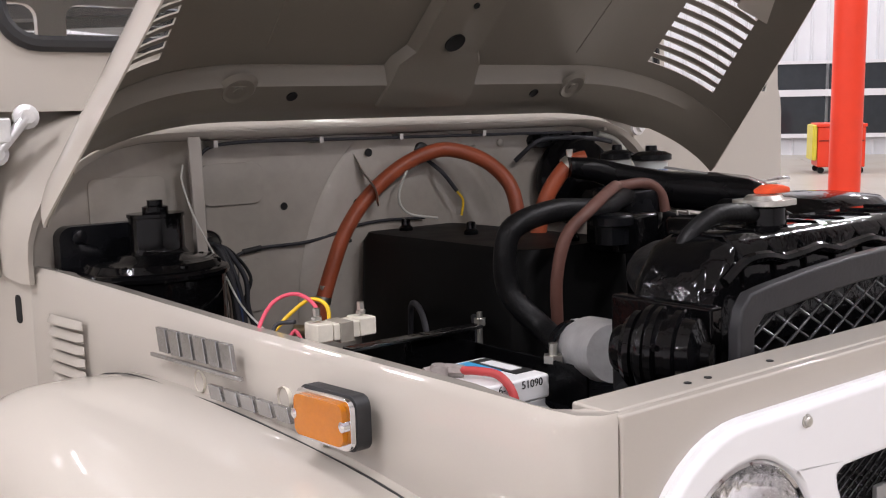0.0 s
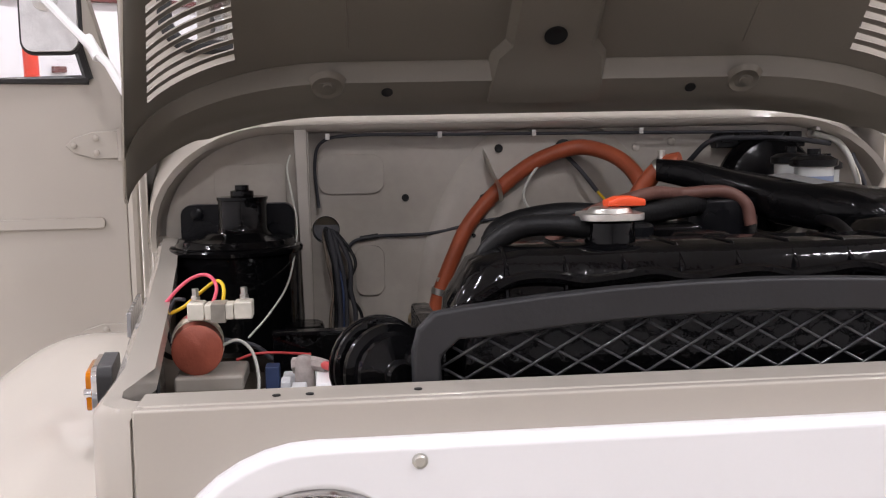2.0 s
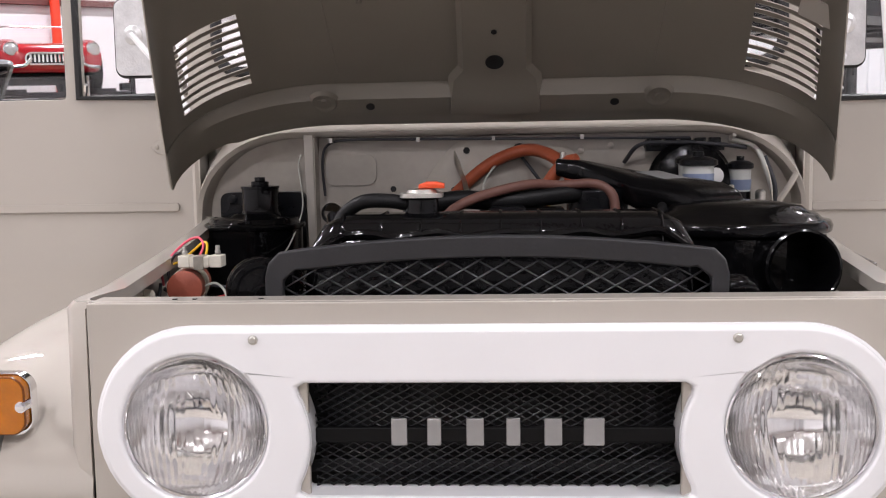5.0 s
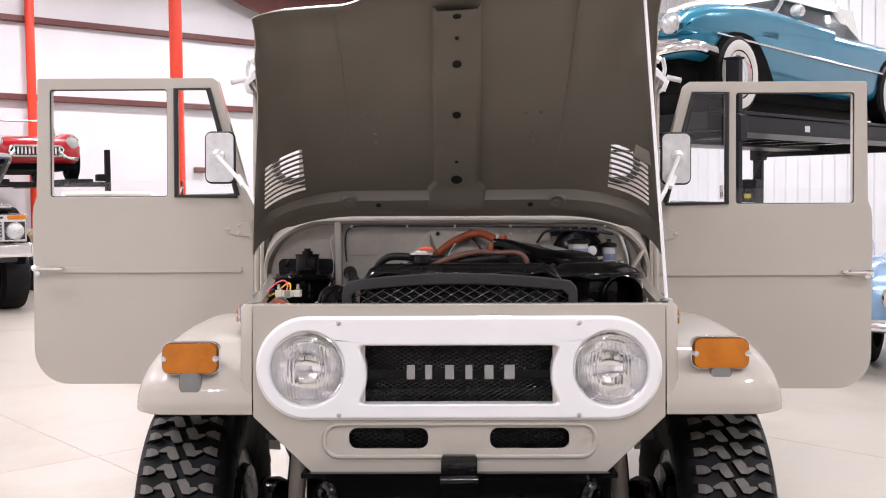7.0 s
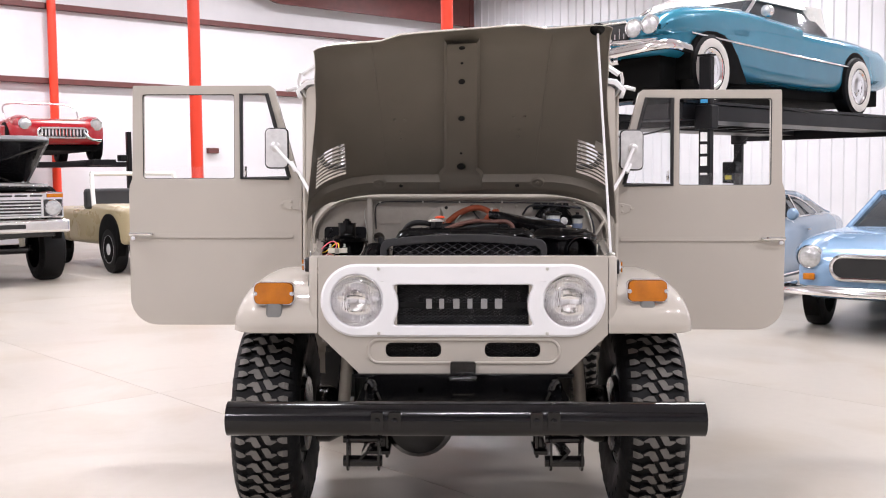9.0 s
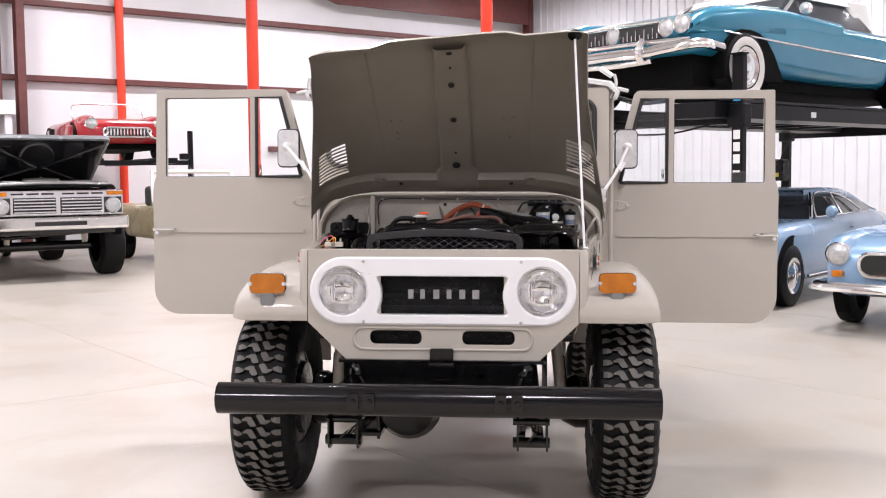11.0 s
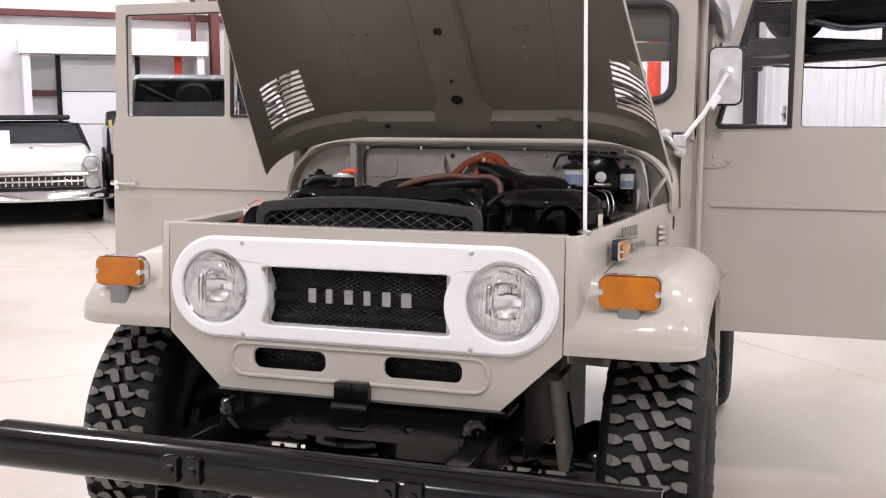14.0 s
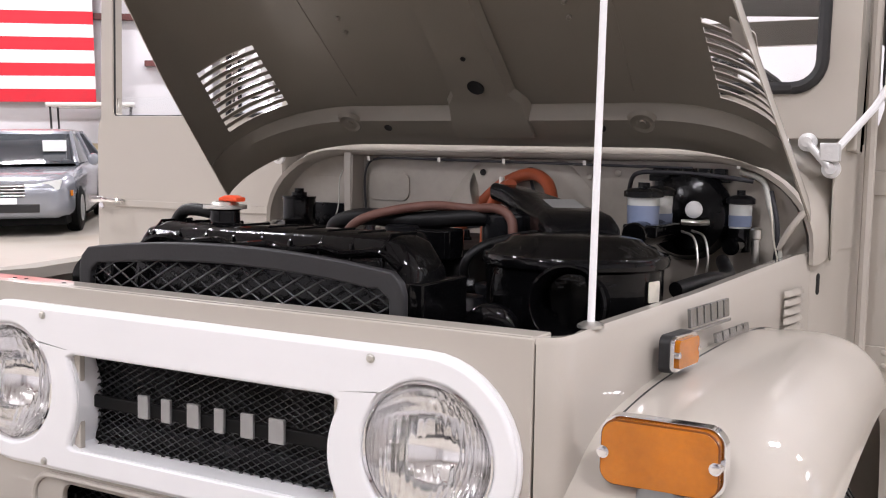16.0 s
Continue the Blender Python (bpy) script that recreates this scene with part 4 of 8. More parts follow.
# ---- doors, swung open square to the cab ----
def door(s):
    y = 1.386
    dx, dz = (-0.01, -0.006) if s > 0 else (-0.03, 0.018)   # each hangs a little differently
    put = lambda u, v, d: (u * s + dx, y + d, v + dz)
    sill = 1.425 if s > 0 else 1.437
    r = 0.14
    lower = [(0.785, 0.684), (1.672 - r, 0.684)] + [(1.672 - r + r * math.sin(radians(a)), 0.684 + r - r * math.cos(radians(a))) for a in range(10, 91, 10)] + [(1.676, 1.36), (1.672, 1.4), (1.658, 1.44)]
    upper = [(1.652, 1.908), (1.645, 1.913), (0.945, 1.913), (0.925, 1.9), (0.8, 1.437), (0.785, 1.43)]
    out = lower + upper
    main = rr(1.13, 1.603, sill, 1.869, 0.012, 3)
    vent = [(0.848, sill + 0.003), (1.093, sill + 0.003), (1.093, 1.869), (0.962, 1.869)]
    bm = B()
    plate(bm, out, [main, vent], put, 0.045)
    ob = part("door", bm, PAINT, CAR, "beige front door swung fully open, window above", bevel=0.006)
    # crease line and its moulding
    bm = B()
    low = 0.0 if s > 0 else 0.006
    plate(bm, rr(0.83, 1.6, 1.138 - low, 1.16 - low, 0.008, 3), [], lambda u, v, d: put(u, v, -0.008 + d), 0.009)
    part("moulding", bm, PAINT, ob, bevel=0.004)
    # window seals and glass
    bm = B()
    v3 = [put(u, v, -0.002) for u, v in vent]
    tube(bm, v3 + v3[:1], 0.0105, n=6, curve=False)
    m3 = [put(u, v, 0.01) for u, v in main]
    tube(bm, m3 + m3[:1], 0.004, n=6, curve=False)
    part("window_seal", bm, SEAL, ob, "black rubber window seal")
    bm = B()
    plate(bm, vent, [], lambda u, v, d: put(u, v, 0.02 + d), 0.004)
    part("vent_glass", bm, GLASS, ob).visible_shadow = False
    bm = B()
    plate(bm, rr(1.13, 1.603, sill, sill + 0.063, 0.004, 2), [], lambda u, v, d: put(u, v, 0.022 + d), 0.004)
    part("window_glass", bm, GLASS, ob, "wound-down window glass").visible_shadow = False
    bm = B()
    tube(bm, [put(1.075, 1.445, 0.012), put(1.075, 1.5, 0.012)], 0.006, n=6, curve=False)
    tube(bm, [put(1.075, 1.455, 0.0), put(1.068, 1.475, -0.012)], 0.006, n=6, curve=False)
    part("vent_catch", bm, CHROME, ob)
    # handle
    bm = B()
    tube(bm, [put(1.665, 1.152, -0.03), put(1.62, 1.154, -0.036), put(1.56, 1.152, -0.03), put(1.545, 1.15, -0.012)], lambda t: 0.011 - 0.003 * t, n=8)
    tube(bm, [put(1.64, 1.152, 0.0), put(1.64, 1.152, -0.03)], 0.009, n=8, curve=False)
    lathe(bm, put(1.655, 1.13, 0.0), (0, -1, 0), [(0.012, 0), (0.011, 0.006), (0, 0.007)], 12)
    part("door_handle", bm, CHROME, ob, "chrome door handle")
    # strap hinges
    for zz in (1.305, 0.9):
        bm = B()
        plate(bm, [(0.79, zz - 0.028), (0.845, zz - 0.028), (0.885, zz - 0.016), (0.903, zz), (0.885, zz + 0.016), (0.845, zz + 0.028), (0.79, zz + 0.028)], [], lambda u, v, d: put(u, v, -0.006 + d), 0.006)
        hinge = part("hinge", bm, PAINT, ob, bevel=0.002)
        for u, v in ((0.84, zz + 0.015), (0.84, zz - 0.016), (0.885, zz)):
            bm = B()
            lathe(bm, put(u, v, -0.006), (0, -1, 0), [(0.007, 0), (0.007, 0.003), (0.004, 0.005), (0, 0.005)], 8)
            part("hinge_bolt", bm, PAINT, hinge)
        bm = B()
        cyl(bm, put(0.788, zz - 0.034, -0.004), put(0.788, zz + 0.034, -0.004), 0.009, n=12)
        part("hinge_pin", bm, PAINT, hinge)


door(-1)
door(1)


def mirror(s):
    c = Vector((0.862 if s > 0 else -0.928, 1.30, 1.606))
    bm = B()
    plate(bm, rr(c.x - 0.054, c.x + 0.054, 1.509, 1.702, 0.022), [], on_y(1.292), 0.02)
    ob = part("wing_mirror", bm, ALU, CAR, "rectangular grey-backed wing mirror on a white arm", bevel=0.008)
    bm = B()
    ring = [(x, 1.306, z) for x, z in rr(c.x - 0.055, c.x + 0.055, 1.508, 1.703, 0.023)]
    tube(bm, ring + ring[:1], 0.006, n=6, curve=False)
    part("mirror_gasket", bm, SEAL, ob)
    bm = B()
    plate(bm, rr(c.x - 0.048, c.x + 0.048, 1.516, 1.696, 0.018), [], on_y(1.3125), 0.003)
    part("mirror_face", bm, CHROME, ob)
    bm = B()
    lathe(bm, (c.x + 0.005 * s, 1.292, 1.612), (0, -1, 0), [(0.026, 0), (0.024, 0.006), (0.012, 0.012), (0.011, 0.02), (0, 0.02)], 16)
    part("mirror_boss", bm, ALU, ob)
    bm = B()
    tube(bm, [(c.x + 0.005 * s, 1.275, 1.612), (0.8 * s, 1.205, 1.475), (0.735 * s, 1.14, 1.37)], 0.0085, n=8, curve=False)
    tube(bm, [(0.82 * s, 1.216, 1.49), (0.845 * s, 1.24, 1.53)], 0.0115, n=8, curve=False)
    part("mirror_arm", bm, WHITE, ob)
    bm = B()
    box(bm, (min(0.705 * s, 0.745 * s), 1.115, 1.345), (max(0.705 * s, 0.745 * s), 1.15, 1.385))
    part("arm_clevis", bm, ALU, ob, bevel=0.004)
    bm = B()
    tube(bm, [(0.68 * s, 1.125, 1.384), (0.726 * s, 1.125, 1.332)], 0.009, n=10, curve=False)
    for p in ((0.678 * s, 1.125, 1.386), (0.728 * s, 1.125, 1.33)):
        lathe(bm, Vector(p) + Vector((0, 0.012, 0)), (0, -1, 0), [(0.02, 0), (0.02, 0.008), (0.012, 0.01), (0.011, 0.02), (0, 0.02)], 14)
    part("base_bracket", bm, ALU, ob, "bolted grey hinge bracket")
    if s > 0:  # this one is set a little lower
        for o in (ob, *ob.children):
            for v in o.data.vertices:
                v.co.z -= 0.011 if v.co.z > 1.45 else 0.0


mirror(-1)
mirror(1)
# windshield catches standing above the roof's front corner
for s in (-1, 1):
    bm = B()
    tube(bm, [(0.77 * s, 1.26, 1.86), (0.8 * s, 1.22, 1.92), (0.79 * s, 1.2, 1.97)], 0.008, n=8)
    tube(bm, [(0.81 * s, 1.22, 1.9), (0.86 * s, 1.2, 1.885)], 0.01, n=8, curve=False)
    tube(bm, [(0.78 * s, 1.2, 1.96), (0.72 * s, 1.2, 2.0)], 0.014, n=8, curve=False)
    part("windshield_catch", bm, ALU, CAR, "grey windshield catch bracket")


# ---- wheels ----
def wheel_mesh_parts(r, w, rim):
    """Tyre carcass about the x axis, outer side at +x."""
    hw = w / 2
    bm = B()
    half = [(rim * 0.98, hw * 0.8), (rim + 0.02, hw * 0.9), (r * 0.72, hw * 1.01), (r * 0.80, hw * 1.02), (r * 0.87, hw * 0.97), (r * 0.925, hw * 0.88), (r * 0.95, hw * 0.76), (r * 0.962, hw * 0.5), (r * 0.963, 0)]
    lathe(bm, (0, 0, 0), (1, 0, 0), [(a, -b) for a, b in half] + half[-2::-1], 64)
    return bm


def tread_drop(x):
    return 0.07 * (max(0.0, abs(x) - 0.076) / 0.056) ** 2.2


def block_bm(foot, depth, r, squeeze=0.97):
    """One raised tread block from its outline of (x across, arc along); top dusty and lit by colour, flanks black as
    groove shade.
    """
    bm = B()
    put = lambda x, a, rad: (x, math.sin(a / r) * rad, math.cos(a / r) * rad)
    cx = sum(p[0] for p in foot) / len(foot)
    ca = sum(p[1] for p in foot) / len(foot)
    lo = [bm.verts.new(put(x, a, r - depth - tread_drop(x))) for x, a in foot]
    hi = []
    for x, a in foot:
        x2, a2 = cx + (x - cx) * squeeze, ca + (a - ca) * squeeze
        hi.append(bm.verts.new(put(x2, a2, r - tread_drop(x2))))
    bm.faces.new(hi)
    n = len(foot)
    for k in range(n):
        bm.faces.new((lo[k], lo[(k + 1) % n], hi[(k + 1) % n], hi[k])).material_index = 1
    return bm


def lug_bm(r, side, long):
    """A shoulder lug that runs over the tyre's edge and down its flank."""
    bm = B()
    put = lambda x, a, rad: bm.verts.new((x * side, math.sin(a * side / r) * rad, math.cos(a * side / r) * rad))
    secs = [(0.062, 0.003, 0.009), (0.07, -0.005, 0.013), (0.083, -0.01, 0.016), (0.1, -0.013, 0.013), (0.115, -0.014, 0.011), (0.126, -0.014, 0.01)]
    secs.append((0.137, -0.0135, 0.008) if long else (0.132, -0.012, 0.006))
    rows = []
    for x, a0, a1 in secs:
        top, low = r - tread_drop(x), r - tread_drop(x) - 0.018
        rows.append([put(x, a0 - 0.002, low), put(x, a0, top), put(x, a1, top), put(x, a1 + 0.002, low)])
    for i, (p, q) in enumerate(zip(rows, rows[1:])):
        for j in range(3):
            bm.faces.new((p[j], p[j + 1], q[j + 1], q[j])).material_index = 0 if j == 1 and i < 3 else 1
    bm.faces.new(rows[0]).material_index = 1
    bm.faces.new(rows[-1]).material_index = 1
    return bm


def wheel(name, parent, x, y, z, s, label, blocks=True, r=0.425, w=0.264):
    bm = wheel_mesh_parts(r, w, 0.21)
    ob = part(name, bm, RUBBER, parent, label)
    ob.matrix_basis = pose(x, y, z, 0, 0, 0 if s > 0 else 180)
    bm = B()
    lathe(bm, (0, 0, 0), (1, 0, 0), [(0.21, -0.1), (0.2, 0.0), (0.19, 0.06), (0.1, 0.05), (0.09, 0.09), (0, 0.09)], 32)
    lathe(bm, (0, 0, 0), (1, 0, 0), [(0.205, 0.07), (0.213, 0.092), (0.2, 0.097), (0.195, 0.06)], 32)
    part("rim", bm, WHITE, ob, "white steel wheel")
    bm = B()
    lathe(bm, (0, 0, 0), (-1, 0, 0), [(0.207, 0.085), (0.2, 0.1), (0.165, 0.104), (0.155, 0.125), (0.1, 0.13), (0, 0.13)], 32)
    part("brake_drum", bm, SATIN, ob, "black brake drum")
    if not blocks:
        return ob
    n = 50
    hook = [(-0.061, 0.003), (-0.05, 0.014), (-0.036, 0.025), (-0.017, 0.022), (0.002, -0.03), (-0.004, -0.037), (-0.022, -0.039), (-0.033, -0.02), (-0.037, -0.004), (-0.056, -0.004)]
    kinds = (hook, [(-px, -pa) for px, pa in hook], (1, True), (1, False), (-1, True), (-1, False))
    for q, shape in enumerate(kinds):
        me = None
        for k in range(n):
            if q > 1 and (k % 2 == 0) != shape[1]:
                continue
            if me is None:
                o = part("tread_block" if q < 2 else "tread_lug", block_bm([(px * 1.06, pa * 0.72) for px, pa in shape], 0.018, r, 0.93) if q < 2 else lug_bm(r, *shape), [TREAD_TOP, RUBBER], ob, sharp=25)
                me = o.data
            else:
                o = new("tread_block" if q < 2 else "tread_lug", me)
                o.parent = ob
            o.matrix_basis = pose(0, 0, 0, 360 * k / n, 0, 0)
    return ob


def tyre_set():
    for s in (-1, 1):
        wheel("front_wheel", CAR, 0.757 if s > 0 else -0.778, 0.45, 0.425, s, "off-road tyre with deep blocky tread")
    for s in (-1, 1):
        wheel("rear_wheel", CAR, 0.74 * s, 2.735, 0.425 + 0.078, s, "off-road rear tyre with blocky tread", blocks=(s > 0), w=0.28)


# ---- bumper, frame and front axle ----
bm = B()
lathe(bm, (-0.827, -0.352, 0.563), (1, 0, 0), [(0.052, 0.01), (0.052, 0.0), (0.0595, 0.002), (0.0595, 1.654), (0.052, 1.656), (0.052, 1.646)], 40)
lathe(bm, (-0.827, -0.352, 0.563), (1, 0, 0), [(0.0525, 0.012), (0, 0.012)], 40)
lathe(bm, (0.827, -0.352, 0.563), (-1, 0, 0), [(0.0525, 0.012), (0, 0.012)], 40)
BUMPER = part("bumper", bm, BUMPER_BLACK, CAR, "black powder-coated tube bumper")
for s in (-1, 1):
    for k in (-1, 1):
        x = 0.272 * s + 0.03 * k
        bm = B()
        plate(bm, rr(x - 0.021, x + 0.021, 0.534, 0.597, 0.005), [], on_y(-0.423), 0.03)
        lug = part("bumper_lug", bm, CHASSIS_BLACK, BUMPER, "black welded lug", bevel=0.003)
        bm = B()
        lathe(bm, (x, -0.423, 0.567), (0, -1, 0), [(0.012, 0), (0.012, 0.006), (0.006, 0.008), (0, 0.008)], 6)
        part("lug_bolt", bm, CHASSIS_BLACK, lug)
for ob in (BUMPER, *BUMPER.children_recursive):
    for v in ob.data.vertices:
        v.co.x += 0.005
for s in (-1, 1):
    bm = B()
    x = 0.36 * s
    box(bm, (x - 0.03, -0.32, 0.5), (x + 0.03, 1.2, 0.6))
    box(bm, (x - 0.03, 1.2, 0.52), (x + 0.03, 3.2, 0.64))
    part("frame_rail", bm, CHASSIS_BLACK, CAR, "black chassis rail", bevel=0.006)
    bm = B()
    for k in (-1, 1):
        plate(bm, rr(-0.3, -0.2, 0.36, 0.5, 0.03), [], on_x(x + 0.055 * k, 1), 0.008)
    cyl(bm, (x - 0.07, -0.25, 0.39), (x + 0.07, -0.25, 0.39), 0.02, n=12)
    cyl(bm, (x - 0.07, -0.25, 0.47), (x + 0.07, -0.25, 0.47), 0.015, n=12)
    part("spring_shackle", bm, CHASSIS_BLACK, CAR, "black spring shackle", bevel=0.002)
    bm = B()
    for k in range(5):
        L = 0.72 - 0.12 * k
        tube(bm, [(x + 0.0, 0.45 - L, 0.39 - 0.012 * k + 0.02 * (L / 0.72) ** 2), (x, 0.45, 0.36 - 0.012 * k), (x, 0.45 + L, 0.39 - 0.012 * k + 0.02 * (L / 0.72) ** 2)], 0.03, n=8, flat=0.17)
    part("leaf_spring", bm, CHASSIS_BLACK, CAR, "black leaf spring pack")
    bm = B()
    box(bm, (x - 0.06, 0.36, 0.268), (x + 0.06, 0.54, 0.286))
    for bx, by in ((-0.045, 0.39), (-0.045, 0.51), (0.045, 0.39), (0.045, 0.51)):
        cyl(bm, (x + bx, by, 0.25), (x + bx, by, 0.4), 0.008, n=8)
    box(bm, (x - 0.04, 0.4, 0.284), (x + 0.04, 0.5, 0.33))
    part("spring_plate", bm, CHASSIS_BLACK, CAR, "black spring plate with bolts", bevel=0.004)
    bm = B()
    tube(bm, [(0.5 * s, 0.38, 0.42), (0.455 * s, 0.3, 0.86)], 0.026, n=12, curve=False)
    # the darker bay beige puts the shade under the fender into the tube
    part("shock_absorber", bm, BAY_PAINT, CAR, "beige-grey shock absorber tube")
    bm = B()
    tube(bm, [(0.52 * s, 0.4, 0.4), (0.49 * s, 0.35, 0.64)], 0.019, n=10, curve=False)
    part("damper_rod", bm, SATIN, CAR)
    bm = B()
    lathe(bm, (0.56 * s, 0.45, 0.425), (s, 0, 0), [(0, -0.06), (0.09, -0.06), (0.12, 0), (0.12, 0.05), (0, 0.05)], 24)
    part("steering_knuckle", bm, CHASSIS_BLACK, CAR)
    # inner fender panel behind each wheel
    bm = B()
    plate(bm, [(0.08, 0.82), (1.1, 0.82), (1.1, 0.55), (0.95, 0.6), (0.1, 0.78)], [], on_x(0.545 * s, s), 0.004)
    part("inner_fender", bm, PAINT, CAR, "beige inner fender sheet")
    # added black sheet that hides the bright floor between frame and tyre
    bm = B()
    plate(bm, [(0.14, 0.85), (1.1, 0.85), (1.1, 0.36), (0.78, 0.36), (0.62, 0.46), (0.14, 0.5)], [], on_x(0.425 * s, s), 0.004)
    part("frame_side", bm, FLAT_BLACK, CAR, "dull black sheet added between frame and tyre")
    bm = B()
    plate(bm, [(0.4, 0.62), (0.72, 0.6), (0.72, 0.9), (0.4, 0.9)], [], lambda u, v, d: (u * s, 1.06 + d, v), 0.006)
    part("splash_panel", bm, BAY_PAINT, CAR, "beige panel at the back of the wheel housing")
bm = B()
plate(bm, rr(-0.36, 0.36, 0.565, 0.665, 0.02), [rr(-0.05, 0.05, 0.585, 0.63, 0.02), circle(-0.16, 0.605, 0.012), circle(0.16, 0.605, 0.012)], on_y(-0.03), 0.012)
box(bm, (-0.42, -0.03, 0.655), (0.42, 0.1, 0.668))
box(bm, (-0.36, 0.05, 0.54), (0.36, 0.14, 0.64))
part("front_crossmember", bm, CHASSIS_BLACK, CAR, "glossy black front crossmember", bevel=0.004)
for s in (-1, 1):
    bm = B()
    tube(bm, [(0.315 * s, -0.06, 0.58), (0.325 * s, -0.085, 0.61), (0.34 * s, -0.075, 0.642), (0.36 * s, -0.05, 0.63), (0.355 * s, -0.04, 0.58)], 0.013, n=8)
    part("tow_eye", bm, CHASSIS_BLACK, CAR, "black tow eye on the frame end")
bm = B()
cyl(bm, (-0.5, 0.45, 0.425), (0.5, 0.45, 0.425), 0.04, n=16)
part("front_axle", bm, CHASSIS_BLACK, CAR, "black front axle tube")
bm = B()
lathe(bm, (-0.18, 0.3, 0.4), (0, 1, 0), [(0, 0), (0.06, 0), (0.12, 0.03), (0.15, 0.1), (0.14, 0.2), (0.09, 0.28), (0, 0.3)], 24)
part("differential", bm, CHASSIS_BLACK, CAR, "black differential housing")
bm = B()
loft(bm, [[(x, y, z) for x, y in rr(-0.12 * f, 0.2 * f, 0.4, 1.0, 0.04, 4)] for z, f in ((0.38, 0.7), (0.44, 1.0), (0.56, 1.0))])
part("oil_pan", bm, CHASSIS_BLACK, CAR, "black engine oil pan")
# unseen gearbox and rear axle, added to darken the floor under the car
bm = B()
loft(bm, [[(x, y, z) for x, z in rr(-0.15, 0.15, 0.38, 0.6, 0.06, 4)] for y in (1.1, 1.3, 1.9)])
part("gearbox", bm, SATIN, CAR, "dark gearbox under the cab")
bm = B()
cyl(bm, (-0.66, 2.735, 0.5), (0.66, 2.735, 0.5), 0.045, n=14)
part("rear_axle", bm, CHASSIS_BLACK, CAR, "black rear axle tube")
bm = B()
tube(bm, [(-0.55, 0.25, 0.42), (0.55, 0.25, 0.42)], 0.016, n=8, curve=False)
tube(bm, [(0.25, -0.05, 0.5), (0.28, 0.2, 0.46), (0.3, 0.3, 0.42)], 0.022, n=8)
tube(bm, [(0.2, 0.0, 0.6), (0.3, 0.02, 0.56), (0.33, 0.1, 0.52)], 0.02, n=8)
part("steering_linkage", bm, CHASSIS_BLACK, CAR, "black steering rods")
bm = B()
plate(bm, rr(-0.048, 0.048, 0.655, 0.714, 0.008), [], on_y(-0.03), 0.03)
plate(bm, rr(-0.048, 0.048, 0.60, 0.645, 0.006), [], on_y(-0.05), 0.05)
cyl(bm, (-0.05, -0.035, 0.65), (0.05, -0.035, 0.65), 0.012, n=12)
for x in (-0.002,):
    box(bm, (x - 0.002, -0.036, 0.66), (x + 0.004, -0.029, 0.71))
part("hinge_latch", bm, CHASSIS_BLACK, CAR, "black hinged latch under the nose panel", bevel=0.004)

# ---- engine bay ----
# radiator with its top tank and filler cap
bm = B()
ring = lambda w, y0, y1, z, r: [(x, y, z) for x, y in rr(-w + 0.012, w + 0.012, y0, y1, r, 5)]
loft(bm, [ring(0.29, 0.12, 0.25, 1.1, 0.02), ring(0.285, 0.125, 0.245, 1.165, 0.025), ring(0.262, 0.132, 0.24, 1.205, 0.03), ring(0.235, 0.145, 0.23, 1.218, 0.03)])
RAD = part("radiator", bm, BLACK, CAR, "black painted radiator with brass-type top tank", sharp=50)
bm = B()
for k in range(9):
    x = -0.22 + k * 0.058
    tube(bm, [(x, 0.123, 1.165), (x, 0.128, 1.2), (x, 0.15, 1.2185), (x, 0.225, 1.2185)], 0.0025, n=6, curve=False)
part("tank_seams", bm, BLACK, RAD)
bm = B()
tube(bm, [(-0.25, 0.126, 1.172)] + [(-0.25 + 0.035 * k, 0.124 + 0.002 * (k % 2), 1.188 + 0.003 * ((k * 7) % 3)) for k in range(1, 15)] + [(0.275, 0.126, 1.172)], 0.0065, n=8)
part("tank_ridge", bm, BLACK, RAD)
bm = B()
box(bm, (-0.29, 0.13, 0.7), (0.31, 0.2, 1.1))
part("radiator_core", bm, FLAT_BLACK, RAD)
for x0, x1 in ((-0.305, -0.285), (0.305, 0.33)):
    bm = B()
    box(bm, (x0, 0.1, 0.7), (x1, 0.24, 1.155))
    part("radiator_bracket", bm, BLACK, RAD, bevel=0.004)
bm = B()
lathe(bm, (-0.105, 0.18, 1.21), (0, 0, 1), [(0.04, 0), (0.026, 0.01), (0.025, 0.03), (0.029, 0.032)], 24)
part("filler_neck", bm, BLACK, RAD)
bm = B()
plate(bm, rr(-0.137, -0.073, 0.148, 0.212, 0.02), [], lambda u, v, d: (u, v, 1.243 + d), 0.007)
lathe(bm, (-0.105, 0.18, 1.25), (0, 0, 1), [(0.024, 0), (0.02, 0.005), (0, 0.006)], 24)
CAP = part("radiator_cap", bm, ZINC, RAD, "plated radiator cap", bevel=0.003)
bm = B()
loft(bm, [[(x - 0.003, y + 0.18, z) for y, z in rr(-0.012, 0.012, 1.256, 1.256 + h, 0.003, 2)] for x, h in ((-0.106, 0.006), (-0.095, 0.01), (-0.08, 0.01), (-0.068, 0.007))])
part("cap_lever", bm, RED_CAP, CAP, "bright red release lever")
bm = B()
tube(bm, [(-0.12, 0.18, 1.232), (-0.155, 0.18, 1.238), (-0.2, 0.185, 1.235), (-0.232, 0.195, 1.205), (-0.24, 0.2, 1.15), (-0.24, 0.2, 1.08)], 0.011, n=10)
part("overflow_hose", bm, HOSE, RAD, "grey-black rubber overflow hose")

# mesh guard behind the nose panel
def guard_top(x):
    return 1.196 - 0.018 * (x / 0.28) ** 2


